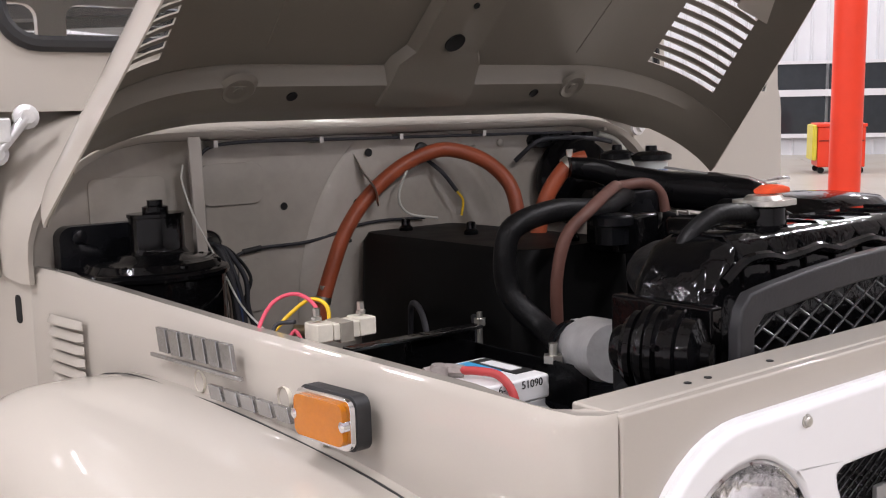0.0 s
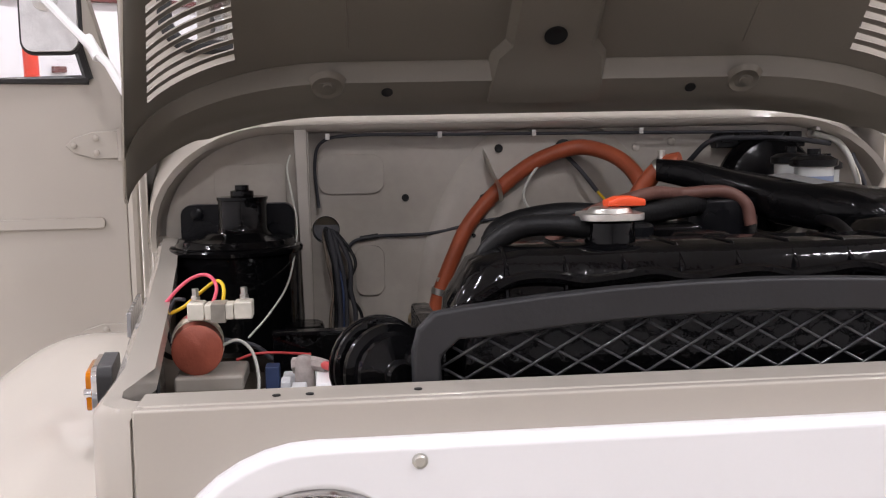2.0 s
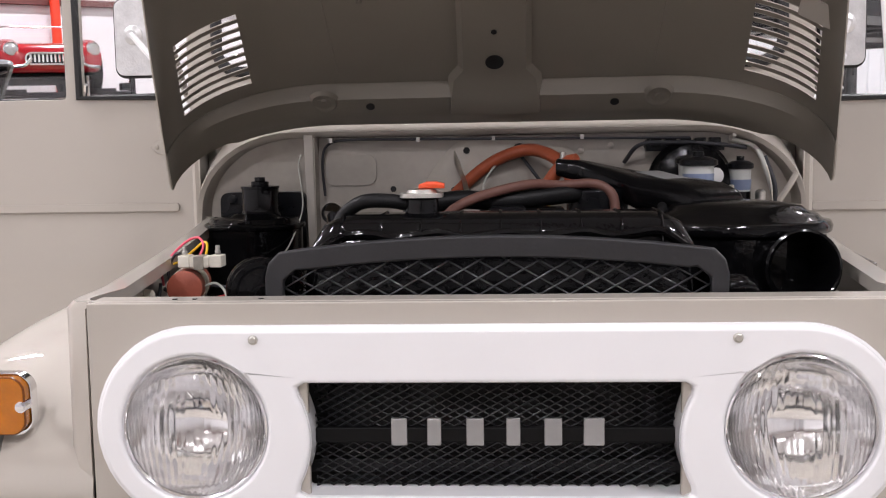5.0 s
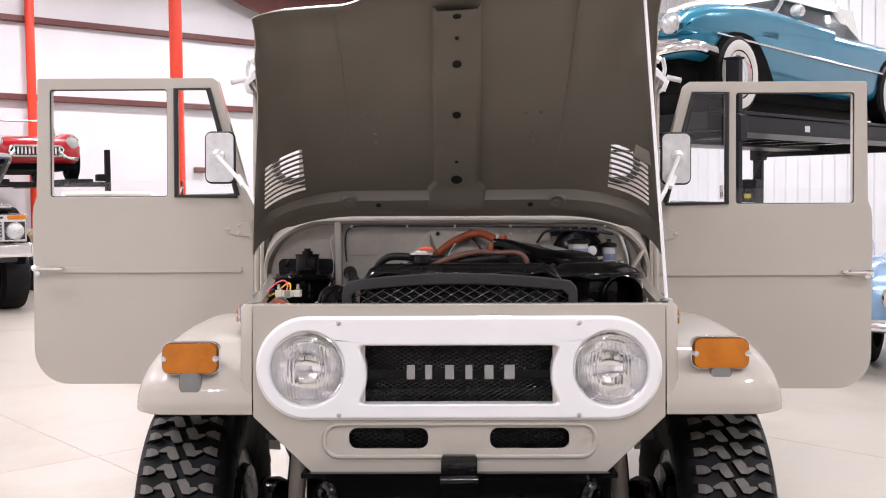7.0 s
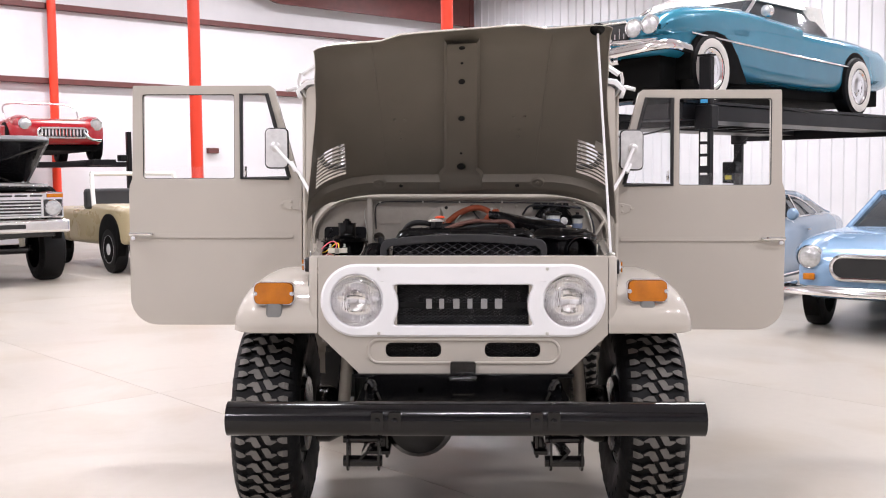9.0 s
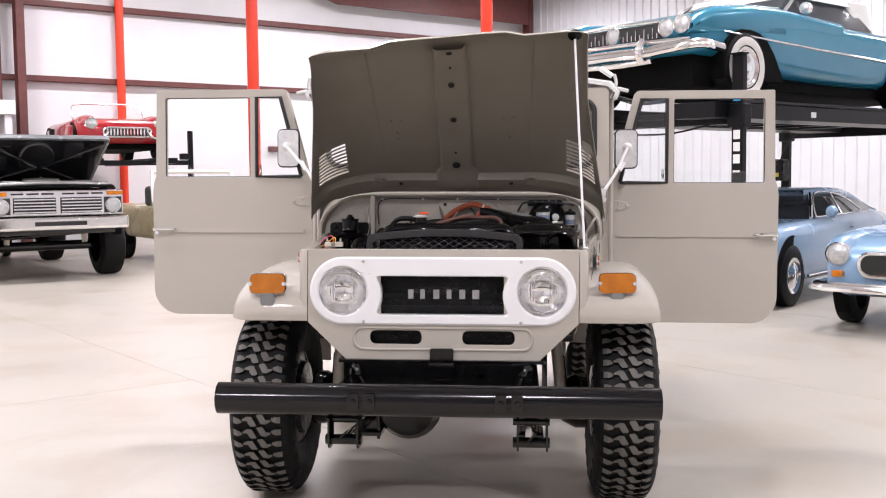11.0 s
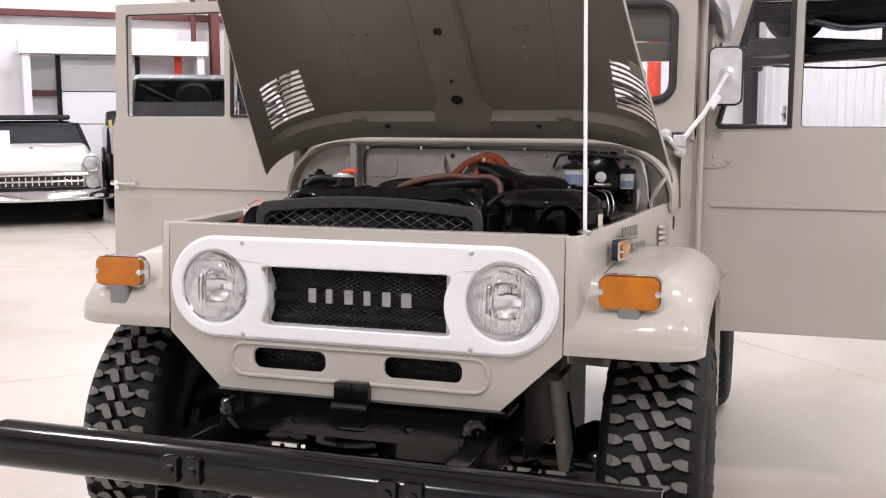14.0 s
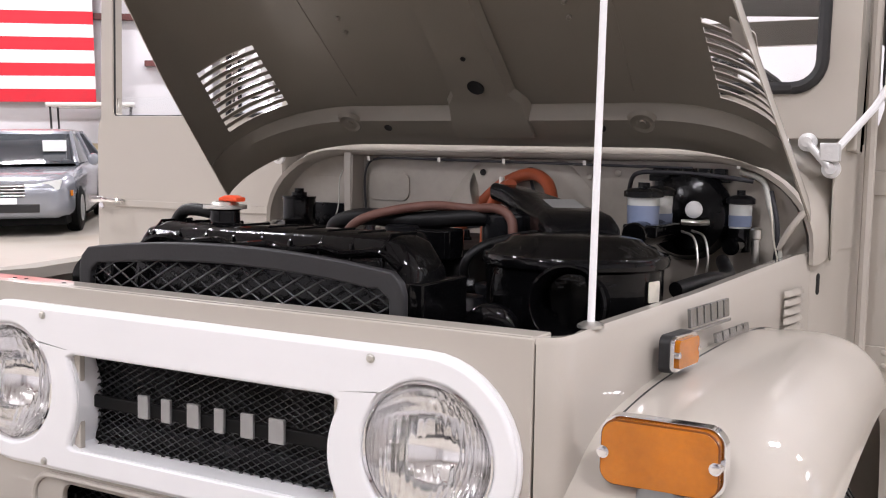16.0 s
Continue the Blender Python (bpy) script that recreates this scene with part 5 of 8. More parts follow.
guard = [(-0.318, 0.86), (-0.318, 1.14)] + [(-0.318 + 0.04 * (1 - math.cos(radians(a))), 1.14 + 0.04 * math.sin(radians(a))) for a in (30, 60)] + [(x / 100, guard_top(x / 100)) for x in range(-27, 30, 7)] + [(0.324 - 0.04 * (1 - math.cos(radians(a))), 1.14 + 0.04 * math.sin(radians(a))) for a in (60, 30)] + [(0.324, 1.14), (0.324, 0.86)]
inner = [(-0.292, 0.88), (-0.292, 1.135), (-0.275, 1.15)] + [(x / 100, guard_top(x / 100) - 0.031) for x in range(-25, 28, 4)] + [(0.28, 1.15), (0.299, 1.135), (0.299, 0.88)]
bm = B()
plate(bm, guard, [inner], on_y(0.055), 0.016)
GUARD = part("radiator_guard", bm, GUARD_GREY, CAR, "dark grey arched radiator guard with expanded mesh", bevel=0.004)
bm = B()
mesh_screen(bm, -0.292, 0.299, 0.98, 1.17, 0.063, 0.042, 0.024, 0.0018, lambda x, z: z < guard_top(x) - 0.03)
part("guard_mesh", bm, GUARD_MESH, GUARD, "dark expanded metal mesh", sharp=120)
bm = B()
box(bm, (-0.28, 0.095, 1.03), (0.29, 0.105, 1.055))
part("core_bar", bm, FLAT_BLACK, GUARD)

# horn: a stack of discs
bm = B()
ax = Vector((0.35, -0.93, 0.0))
lathe(bm, (-0.356, 0.165, 1.112), ax, [(0, -0.014), (0.022, -0.014), (0.026, -0.008), (0.026, 0), (0.036, 0.002), (0.041, 0.008), (0.041, 0.014), (0.037, 0.015), (0.037, 0.02), (0.047, 0.022), (0.049, 0.026), (0.049, 0.03), (0.045, 0.031), (0.045, 0.034), (0.048, 0.035), (0.048, 0.04), (0.04, 0.042), (0.04, 0.052), (0.045, 0.053), (0.045, 0.06), (0.038, 0.062), (0.036, 0.074), (0.015, 0.08), (0.012, 0.088), (0, 0.088)], 32)
HORN = part("horn", bm, BLACK, CAR, "glossy black disc horn")
for k in range(6):
    a = k * math.tau / 6
    u, w = frame_of(ax)
    bm = B()
    lathe(bm, Vector((-0.356, 0.165, 1.112)) + ax * 0.039 + (u * math.cos(a) + w * math.sin(a)) * 0.0435, ax, [(0.004, 0), (0.004, 0.006), (0, 0.007)], 6)
    part("horn_screw", bm, BLACK, HORN)
bm = B()
tube(bm, [(-0.35, 0.14, 1.07), (-0.38, 0.13, 1.03), (-0.4, 0.1, 0.98)], 0.014, n=6, flat=0.3)
part("horn_bracket", bm, BLACK, HORN)
# bare aluminium housing behind it
bm = B()
lathe(bm, (-0.175, 0.43, 1.05), (-0.45, -0.88, 0.12), [(0.02, -0.03), (0.024, -0.01), (0.03, 0), (0.034, 0.01), (0.034, 0.06), (0.04, 0.065), (0.04, 0.12), (0.036, 0.16), (0, 0.16)], 24)
lathe(bm, (-0.225, 0.33, 1.08), (-0.2, 0.1, 1), [(0.012, 0), (0.011, 0.014), (0.0, 0.016)], 12)
ALT = part("pump_housing", bm, ALU, CAR, "bare cast aluminium pump housing")
bm = B()
lathe(bm, (-0.19, 0.42, 1.05), (-0.45, -0.88, 0.12), [(0.031, 0), (0.031, 0.02), (0.035, 0.02), (0.035, 0)], 20)
part("hose_clamp", bm, SATIN, ALT)
bm = B()
cyl(bm, (-0.245, 0.4, 1.01), (-0.245, 0.4, 1.065), 0.006, n=8)
cyl(bm, (-0.245, 0.4, 1.04), (-0.245, 0.4, 1.05), 0.014, n=6)
part("pump_fitting", bm, ZINC, ALT, "plated brass-coloured fitting")

# engine
bm = B()
loft(bm, [[(x, y, z) for x, y in rr(-0.112 - q, 0.13 + q, 0.605, 1.075, 0.03, 4)] for z, q in ((0.86, 0.02), (1.0, 0.01), (1.14, 0.0), (1.155, -0.012))])
ENGINE = part("valve_cover", bm, FLAT_BLACK, CAR, "satin black valve cover", sharp=50)
bm = B()
box(bm, (-0.12, 0.36, 0.55), (0.2, 1.07, 0.95))
box(bm, (-0.1, 0.28, 0.7), (0.15, 0.36, 1.02))
part("engine_block", bm, SATIN, CAR, "dark engine block", bevel=0.02)
for x, y in ((-0.03, 1.03), (0.0, 0.87), (0.035, 0.65)):
    bm = B()
    lathe(bm, (x, y, 1.153), (0, 0, 1), [(0.013, 0), (0.013, 0.008), (0.009, 0.012), (0.008, 0.024), (0, 0.026)], 10)
    part("cover_nut", bm, BLACK, ENGINE)
bm = B()
lathe(bm, (0.024, 0.55, 1.158), (0, 0, 1), [(0.026, 0), (0.026, 0.028), (0.034, 0.03), (0.034, 0.042), (0.03, 0.046), (0, 0.047)], 18)
part("oil_filler_cap", bm, SATIN, ENGINE, "black ribbed oil filler cap", sharp=20)
bm = B()
loft(bm, [[(x, y, z) for x, y in rr(0.03, 0.13, 0.54, 0.62, 0.015, 3)] for z in (1.14, 1.2)])
lathe(bm, (0.09, 0.45, 1.14), (0, 0, 1), [(0.05, 0), (0.05, 0.04), (0.035, 0.06), (0, 0.062)], 18)
part("thermostat_housing", bm, BLACK, CAR, "black thermostat housing", bevel=0.006)
bm = B()
lathe(bm, (0.02, 0.27, 0.98), (0, -1, 0), [(0, 0), (0.07, 0), (0.075, 0.02), (0.05, 0.03), (0, 0.03)], 20)
part("fan_pulley", bm, SATIN, CAR)
for k in range(4):
    bm = B()
    a = k * 90 + 20
    m = Matrix.Translation((0.02, 0.27, 0.98)) @ Matrix.Rotation(radians(a), 4, "Y")
    grid(bm, [[m @ Vector((-0.03, -0.012, 0.03)), m @ Vector((0.03, 0.012, 0.03))], [m @ Vector((-0.05, -0.015, 0.17)), m @ Vector((0.04, 0.015, 0.17))]])
    part("fan_blade", bm, BLACK, CAR, thick=0.003)
bm = B()
loft(bm, [[(x, y, z) for x, y in rr(0.17, 0.36, 0.55, 0.9, 0.03, 3)] for z in (0.85, 1.1)])
lathe(bm, (0.2, 0.68, 1.1), (0, 0, 1), [(0.05, 0), (0.05, 0.06), (0.06, 0.07), (0.06, 0.13), (0, 0.13)], 20)
part("intake_manifold", bm, SATIN, CAR, "dark intake manifold and carburettor", bevel=0.01)
bm = B()
for k in range(5):
    tube(bm, [(0.14, 0.5 + 0.11 * k, 1.0), (0.2, 0.52 + 0.1 * k, 1.06), (0.25, 0.55 + 0.08 * k, 1.05)], 0.02, n=8)
part("runner_pipes", bm, SATIN, CAR)
# hoses
BRASS = material("tarnished_brass", (0.36, 0.28, 0.17), 0.4, 0.7, scale=40, vary=0.4, bump=0.1)
def hose(name, pts, r, mat, label="", steps=8):
    bm = B()
    tube(bm, pts, r, n=14, steps=steps)
    return part(name, bm, mat, CAR, label)


hose("radiator_hose", [(-0.185, 0.42, 1.05), (-0.158, 0.47, 1.035), (-0.135, 0.54, 1.05), (-0.158, 0.585, 1.1), (-0.164, 0.585, 1.165), (-0.145, 0.58, 1.2), (-0.07, 0.575, 1.216), (0.02, 0.575, 1.212), (0.13, 0.63, 1.22), (0.22, 0.69, 1.222)], 0.0175, HOSE, "thick dark grey rubber hose")
hose("lower_hose", [(-0.2, 0.22, 1.13), (-0.2, 0.28, 1.16), (-0.12, 0.32, 1.17), (0.0, 0.35, 1.15), (0.08, 0.4, 1.16)], 0.024, HOSE, "black rubber coolant hose")
hose("vacuum_hose", [(-0.093, 0.553, 1.0), (-0.093, 0.553, 1.056), (-0.104, 0.54, 1.12), (-0.092, 0.53, 1.183), (-0.04, 0.53, 1.219), (0.06, 0.58, 1.242), (0.125, 0.63, 1.238), (0.19, 0.63, 1.24), (0.222, 0.625, 1.222), (0.23, 0.62, 1.19)], 0.0095, PINK_HOSE, "faded red-brown rubber hose")
hose("heater_hose", [(-0.195, 1.085, 1.0), (-0.188, 1.085, 1.03), (-0.16, 1.085, 1.1), (-0.13, 1.085, 1.16), (-0.083, 1.085, 1.215), (-0.02, 1.07, 1.268), (0.04, 1.055, 1.296), (0.09, 1.04, 1.302), (0.14, 1.0, 1.28), (0.168, 0.96, 1.235), (0.172, 0.94, 1.18), (0.17, 0.93, 1.12)], 0.0145, ORANGE_HOSE, "orange-red heater hose looping over the engine")
hose("heater_hose_short", [(0.165, 0.745, 1.283), (0.145, 0.758, 1.277), (0.122, 0.768, 1.255), (0.1, 0.78, 1.215), (0.09, 0.79, 1.16), (0.09, 0.8, 1.1)], 0.0145, ORANGE_HOSE, "short orange-red heater hose with steel clamp")
for p, d in (((0.138, 0.762, 1.272), (0.6, -0.3, 0.5)), ((-0.187, 1.085, 1.035), (0.3, 0, 1))):
    bm = B()
    d = Vector(d).normalized()
    lathe(bm, Vector(p) - d * 0.006, d, [(0.0145, 0), (0.0165, 0), (0.0165, 0.012), (0.0145, 0.012)], 18)
    u, w = frame_of(d)
    cyl(bm, Vector(p) + Vector((0, -0.004, 0.012)), Vector(p) + Vector((0, -0.004, 0.028)), 0.006, n=8)
    part("hose_clamp", bm, ZINC, CAR, "steel screw clamp")
hose("heater_elbow", [(-0.193, 1.085, 1.02), (-0.197, 1.085, 0.995), (-0.207, 1.085, 0.984), (-0.222, 1.086, 0.982), (-0.242, 1.1, 0.984)], 0.011, BRASS, "tarnished brass heater elbow")
# hanger that holds the heater hose
bm = B()
tube(bm, [(-0.092, 1.11, 1.305), (-0.09, 1.08, 1.27), (-0.075, 1.062, 1.235), (-0.07, 1.062, 1.205)], 0.0125, n=8, flat=0.16)
cyl(bm, (-0.092, 1.118, 1.304), (-0.092, 1.1, 1.304), 0.007, n=8)
part("hose_hanger", bm, ZINC, CAR, "thin steel hose hanger")

# intake duct and air cleaner
path = [(0.13, 0.755, 1.272, 0.02, 0.02), (0.17, 0.738, 1.266, 0.028, 0.024), (0.23, 0.715, 1.248, 0.045, 0.028), (0.3, 0.665, 1.226, 0.062, 0.036), (0.355, 0.605, 1.219, 0.068, 0.038), (0.385, 0.565, 1.214, 0.07, 0.036), (0.405, 0.54, 1.206, 0.066, 0.03), (0.42, 0.52, 1.196, 0.05, 0.014)]
bm = B()
rings = []
for i, (x, y, z, w, h) in enumerate(path):
    a, b = path[max(0, i - 1)], path[min(len(path) - 1, i + 1)]
    d = Vector((b[0] - a[0], b[1] - a[1], 0)).normalized()
    sd = Vector((-d.y, d.x, 0))
    rings.append([Vector((x, y, z)) + sd * p + Vector((0, 0, q)) for p, q in rr(-w, w, -h, h * 0.75, min(w, h) * 0.6, 4)])
loft(bm, rings)
DUCT = part("intake_duct", bm, SEMI_BLACK, CAR, "black moulded air intake duct with paper label", sharp=60)
bm = B()
c, d = Vector((0.325, 0.645, 1.2535)), Vector((0.62, -0.78, -0.17)).normalized()
sd = Vector((0.78, 0.62, 0))
grid(bm, [[c + d * p + sd * q for q in (-0.032, 0.032)] for p in (-0.045, 0.045)])
part("paper_label", bm, LAMP_BASE, DUCT, "faded grey paper label", thick=0.001)
bm = B()
lathe(bm, (0.42, 0.46, 0.98), (0, 0, 1), [(0, 0), (0.13, 0), (0.148, 0.02), (0.15, 0.18), (0.158, 0.185), (0.16, 0.195), (0.156, 0.203), (0.143, 0.206), (0.135, 0.214), (0.118, 0.219), (0.108, 0.228), (0.06, 0.234), (0, 0.236)], 40)
AIR = part("air_cleaner", bm, BLACK, CAR, "glossy black round air cleaner with forward inlet")
bm = B()
lathe(bm, (0.474, 0.345, 1.115), (0.12, -1, 0.05), [(0.05, -0.05), (0.05, 0.05), (0.056, 0.07), (0.062, 0.078), (0.058, 0.08), (0.05, 0.07), (0.046, 0.03), (0.044, 0.0), (0, -0.01)], 32)
part("inlet_horn", bm, BLACK, AIR)
bm = B()
plate(bm, rr(-0.017, 0.017, 1.112, 1.146, 0.003, 2), [], lambda u, v, dd: Vector((0.42, 0.46, 0)) + Vector((0.78, -0.62, 0)) * 0.0 + Vector((math.cos(radians(-12) + u / 0.152), math.sin(radians(-12) + u / 0.152), 0)) * (0.1525 + dd) + Vector((0, 0, v)), 0.0015)
part("small_label", bm, CERAMIC, AIR, "small beige sticker")
bm = B()
tube(bm, [(0.33, 0.26, 1.02), (0.345, 0.24, 1.075), (0.37, 0.235, 1.095), (0.395, 0.245, 1.08), (0.41, 0.26, 1.02)], 0.022, n=10)
part("vent_elbow", bm, BLACK, CAR, "black elbow pipe beside the air cleaner")
hose("breather_hose", [(0.245, 0.42, 1.1), (0.25, 0.38, 1.15), (0.27, 0.4, 1.185), (0.3, 0.5, 1.2), (0.31, 0.58, 1.2)], 0.008, HOSE, "thin black breather hose")
hose("booster_hose", [(0.57, 0.55, 1.12), (0.6, 0.65, 1.13), (0.6, 0.8, 1.12), (0.56, 0.92, 1.14)], 0.014, HOSE, "dark rubber vacuum hose")
bm = B()
lathe(bm, (0.28, 0.33, 1.08), (0, 0, 1), [(0.03, -0.2), (0.03, 0.0), (0.038, 0.01), (0.03, 0.03), (0, 0.035)], 16)
tube(bm, [(0.24, 0.3, 1.13), (0.3, 0.32, 1.13)], 0.012, n=8, curve=False)
part("fuel_pump", bm, SATIN, CAR, "dark ancillary pump")

# brake booster, master cylinder, reservoirs
bm = B()
lathe(bm, (0.448, 1.09, 1.222), (0, -1, 0), [(0.06, -0.03), (0.09, 0), (0.097, 0.012), (0.098, 0.026), (0.092, 0.034), (0.086, 0.056), (0.055, 0.07), (0, 0.074)], 40)
BOOST = part("brake_booster", bm, SEMI_BLACK, CAR, "black round brake booster on the firewall")
bm = B()
tube(bm, [(0.43, 1.03, 1.195), (0.43, 0.74, 1.195)], 0.026, n=14, curve=False)
box(bm, (0.4, 0.76, 1.19), (0.47, 0.92, 1.215))
part("master_cylinder", bm, BLACK, BOOST, bevel=0.004)
bm = B()
lathe(bm, (0.485, 0.965, 1.24), (0.25, -1, 0), [(0, 0), (0.018, 0), (0.018, 0.008), (0.01, 0.012), (0, 0.012)], 18)
part("check_valve", bm, LABEL_WHITE, BOOST, "white check valve disc")
bm = B()
tube(bm, [(0.47, 0.93, 1.215), (0.5, 0.93, 1.214), (0.52, 0.95, 1.215)], 0.006, n=8)
part("brass_pipe", bm, ZINC, BOOST)


def reservoir(x, y, z0, z1, r, fluid):
    bm = B()
    lathe(bm, (x, y, 0), (0, 0, 1), [(0, z0), (r * 0.86, z0), (r * 0.95, z1)], 24)
    ob = part("fluid_reservoir", bm, PLASTIC_WHITE, CAR, "translucent white fluid reservoir with black cap")
    bm = B()
    lathe(bm, (x, y, 0), (0, 0, 1), [(r * 0.895, z0 + 0.004), (r * 0.94, lerp(z0, z1, fluid))], 24)
    part("fluid_level", bm, PLASTIC_BLUE, ob, "blue-grey fluid behind the plastic", thick=0.001)
    bm = B()
    lathe(bm, (x, y, z1 - 0.004), (0, 0, 1), [(r * 1.0, 0), (r * 1.16, 0.002), (r * 1.16, 0.012), (r * 0.8, 0.018), (r * 0.35, 0.02), (r * 0.33, 0.03), (0, 0.03)], 24)
    part("reservoir_cap", bm, SATIN, ob)


reservoir(0.422, 0.82, 1.205, 1.27, 0.034, 0.7)
reservoir(0.425, 0.915, 1.205, 1.272, 0.03, 0.4)
reservoir(0.561, 1.055, 1.2, 1.255, 0.026, 0.5)
bm = B()
cyl(bm, (0.561, 1.055, 1.15), (0.561, 1.055, 1.2), 0.024, n=14)
cyl(bm, (0.561, 1.1, 1.165), (0.561, 0.98, 1.165), 0.018, n=14)
part("clutch_cylinder", bm, BLACK, CAR, "black clutch master cylinder")
bm = B()
lathe(bm, (0.601, 1.03, 1.13), (0, 0, 1), [(0, 0), (0.008, 0), (0.008, 0.05), (0.012, 0.052), (0.012, 0.07), (0.006, 0.075), (0, 0.076)], 10)
part("brass_fitting", bm, ZINC, CAR)
for pts, r, m in (([(0.645, 1.08, 1.1), (0.64, 1.06, 1.18), (0.62, 1.06, 1.25), (0.6, 1.08, 1.3), (0.55, 1.09, 1.32)], 0.006, WIRE_WHITE), ([(0.65, 1.07, 1.1), (0.635, 1.05, 1.17), (0.625, 1.05, 1.24), (0.61, 1.08, 1.29)], 0.0018, CERAMIC), ([(0.63, 1.08, 1.1), (0.64, 1.05, 1.2), (0.62, 1.07, 1.28)], 0.005, WIRE_DARK), ([(0.64, 1.06, 1.16), (0.67, 1.05, 1.21), (0.69, 1.06, 1.24)], 0.007, PAINT), ([(0.5, 0.9, 1.2), (0.53, 0.88, 1.19), (0.545, 0.86, 1.15), (0.54, 0.86, 1.1)], 0.0024, ZINC), ([(0.49, 0.86, 1.2), (0.52, 0.84, 1.19), (0.535, 0.82, 1.15), (0.53, 0.82, 1.1)], 0.0024, ZINC)):
    hose("bay_wire", pts, r, m)
bm = B()
for k in range(5):
    box(bm, (0.36 + 0.034 * k, 1.075, 1.305), (0.385 + 0.034 * k, 1.1, 1.325))
box(bm, (0.35, 1.08, 1.295), (0.53, 1.11, 1.31))
part("wiring_block", bm, SATIN, CAR, "black wiring connector block", bevel=0.002)
hose("loom_cable", [(0.3, 1.09, 1.27), (0.33, 1.05, 1.31), (0.4, 1.05, 1.315), (0.5, 1.06, 1.31), (0.58, 1.08, 1.3)], 0.005, WIRE_DARK, "black wiring loom")

# wiring along the top of the firewall
hose("firewall_loom", [(-0.41, 1.09, 1.2), (-0.415, 1.09, 1.28), (-0.4, 1.09, 1.322), (-0.34, 1.072, 1.333), (-0.2, 1.072, 1.332), (0.0, 1.072, 1.33), (0.2, 1.072, 1.328), (0.45, 1.072, 1.325)], 0.003, WIRE_DARK, "dark cable along the firewall's top edge")
for x in (-0.39, -0.183, -0.006, 0.2, 0.55):
    bm = B()
    box(bm, (x - 0.004, 1.067, 1.326), (x + 0.004, 1.105, 1.337))
    part("cable_clip", bm, ZINC, CAR, "plated cable clip")
hose("firewall_cable", [(-0.36, 1.1, 1.115), (-0.345, 1.1, 1.135), (-0.3, 1.1, 1.143), (-0.21, 1.096, 1.145), (-0.15, 1.09, 1.156), (-0.1, 1.085, 1.168), (-0.04, 1.085, 1.172), (0.05, 1.08, 1.17)], 0.003, WIRE_DARK, "grey cable across the firewall")
hose("cable_sleeve", [(-0.335, 1.1, 1.139), (-0.3, 1.1, 1.1435)], 0.005, SEAL, "black cable sleeve")
hose("white_cable", [(0.05, 1.1, 1.3), (0.0, 1.06, 1.27), (-0.03, 1.05, 1.22), (-0.01, 1.05, 1.185), (0.06, 1.05, 1.17)], 0.0025, WIRE_WHITE, "thin white cable")
hose("dark_cable", [(0.05, 1.1, 1.3), (0.08, 1.06, 1.26), (0.11, 1.05, 1.22)], 0.004, WIRE_DARK)
hose("yellow_lead", [(0.11, 1.05, 1.22), (0.125, 1.05, 1.2), (0.12, 1.05, 1.17)], 0.0025, WIRE_YELLOW)
BROWN_WIRE = material("brown_wire", (0.12, 0.095, 0.07), 0.6, scale=40, vary=0.3)
CABLE_RED = material("red_battery_cable", (0.5, 0.06, 0.06), 0.45, scale=20, vary=0.2)
BLUE_WIRE = material("dark_blue_wire", (0.03, 0.05, 0.12), 0.5, scale=40, vary=0.3)
bm = B()
lathe(bm, (0.055, 1.097, 1.302), (0, -1, 0), [(0.018, 0), (0.016, 0.012), (0.008, 0.018), (0, 0.018)], 14)
part("loom_grommet", bm, SEAL, FIREWALL)
for k, (dx, r, m) in enumerate(((0, 0.006, WIRE_DARK), (0.012, 0.004, WIRE_DARK), (-0.012, 0.0045, HOSE), (0.02, 0.0045, WIRE_DARK), (-0.018, 0.003, BROWN_WIRE), (0.008, 0.0028, BLUE_WIRE), (0.028, 0.003, HOSE), (-0.006, 0.003, BROWN_WIRE))):
    hose("grommet_lead", [(-0.398, 1.11, 1.157), (-0.392 + dx * 0.6, 1.075, 1.15), (-0.382 + dx * (1.3 - 0.5 * (k % 3)), 1.055, 1.1), (-0.378 + dx * (0.5 + 0.6 * (k % 2)), 1.05, 1.05), (-0.376 + dx * (1.4 - 0.4 * (k % 3)), 1.045, 1.0), (-0.38 + dx, 1.04, 0.92)], r, m)
hose("strut_lead", [(-0.458, 1.052, 1.3), (-0.464, 1.045, 1.273), (-0.455, 1.03, 1.22), (-0.448, 1.0, 1.178), (-0.452, 0.93, 1.13), (-0.463, 0.85, 1.089), (-0.485, 0.72, 1.066), (-0.506, 0.6, 1.055)], 0.0016, WIRE_WHITE, "thin white wire")

# heater blower
bm = B()
lathe(bm, (-0.552, 0.965, 0.97), (0, 0, 1), [(0, 0), (0.1, 0), (0.108, 0.01), (0.108, 0.165), (0.114, 0.168), (0.115, 0.174), (0.112, 0.178), (0.104, 0.18), (0.098, 0.19), (0.06, 0.193), (0.05, 0.2), (0, 0.2)], 36)
BLOW = part("heater_blower", bm, BLACK, CAR, "glossy black heater blower with motor on top")
bm = B()
lathe(bm, (-0.54, 0.975, 1.165), (0, 0, 1), [(0.05, 0), (0.044, 0.008), (0.042, 0.012), (0.042, 0.06), (0.044, 0.061), (0.044, 0.066), (0.02, 0.068), (0.02, 0.076), (0.012, 0.078), (0.012, 0.086), (0, 0.087)], 24)
part("blower_motor", bm, BLACK, BLOW)
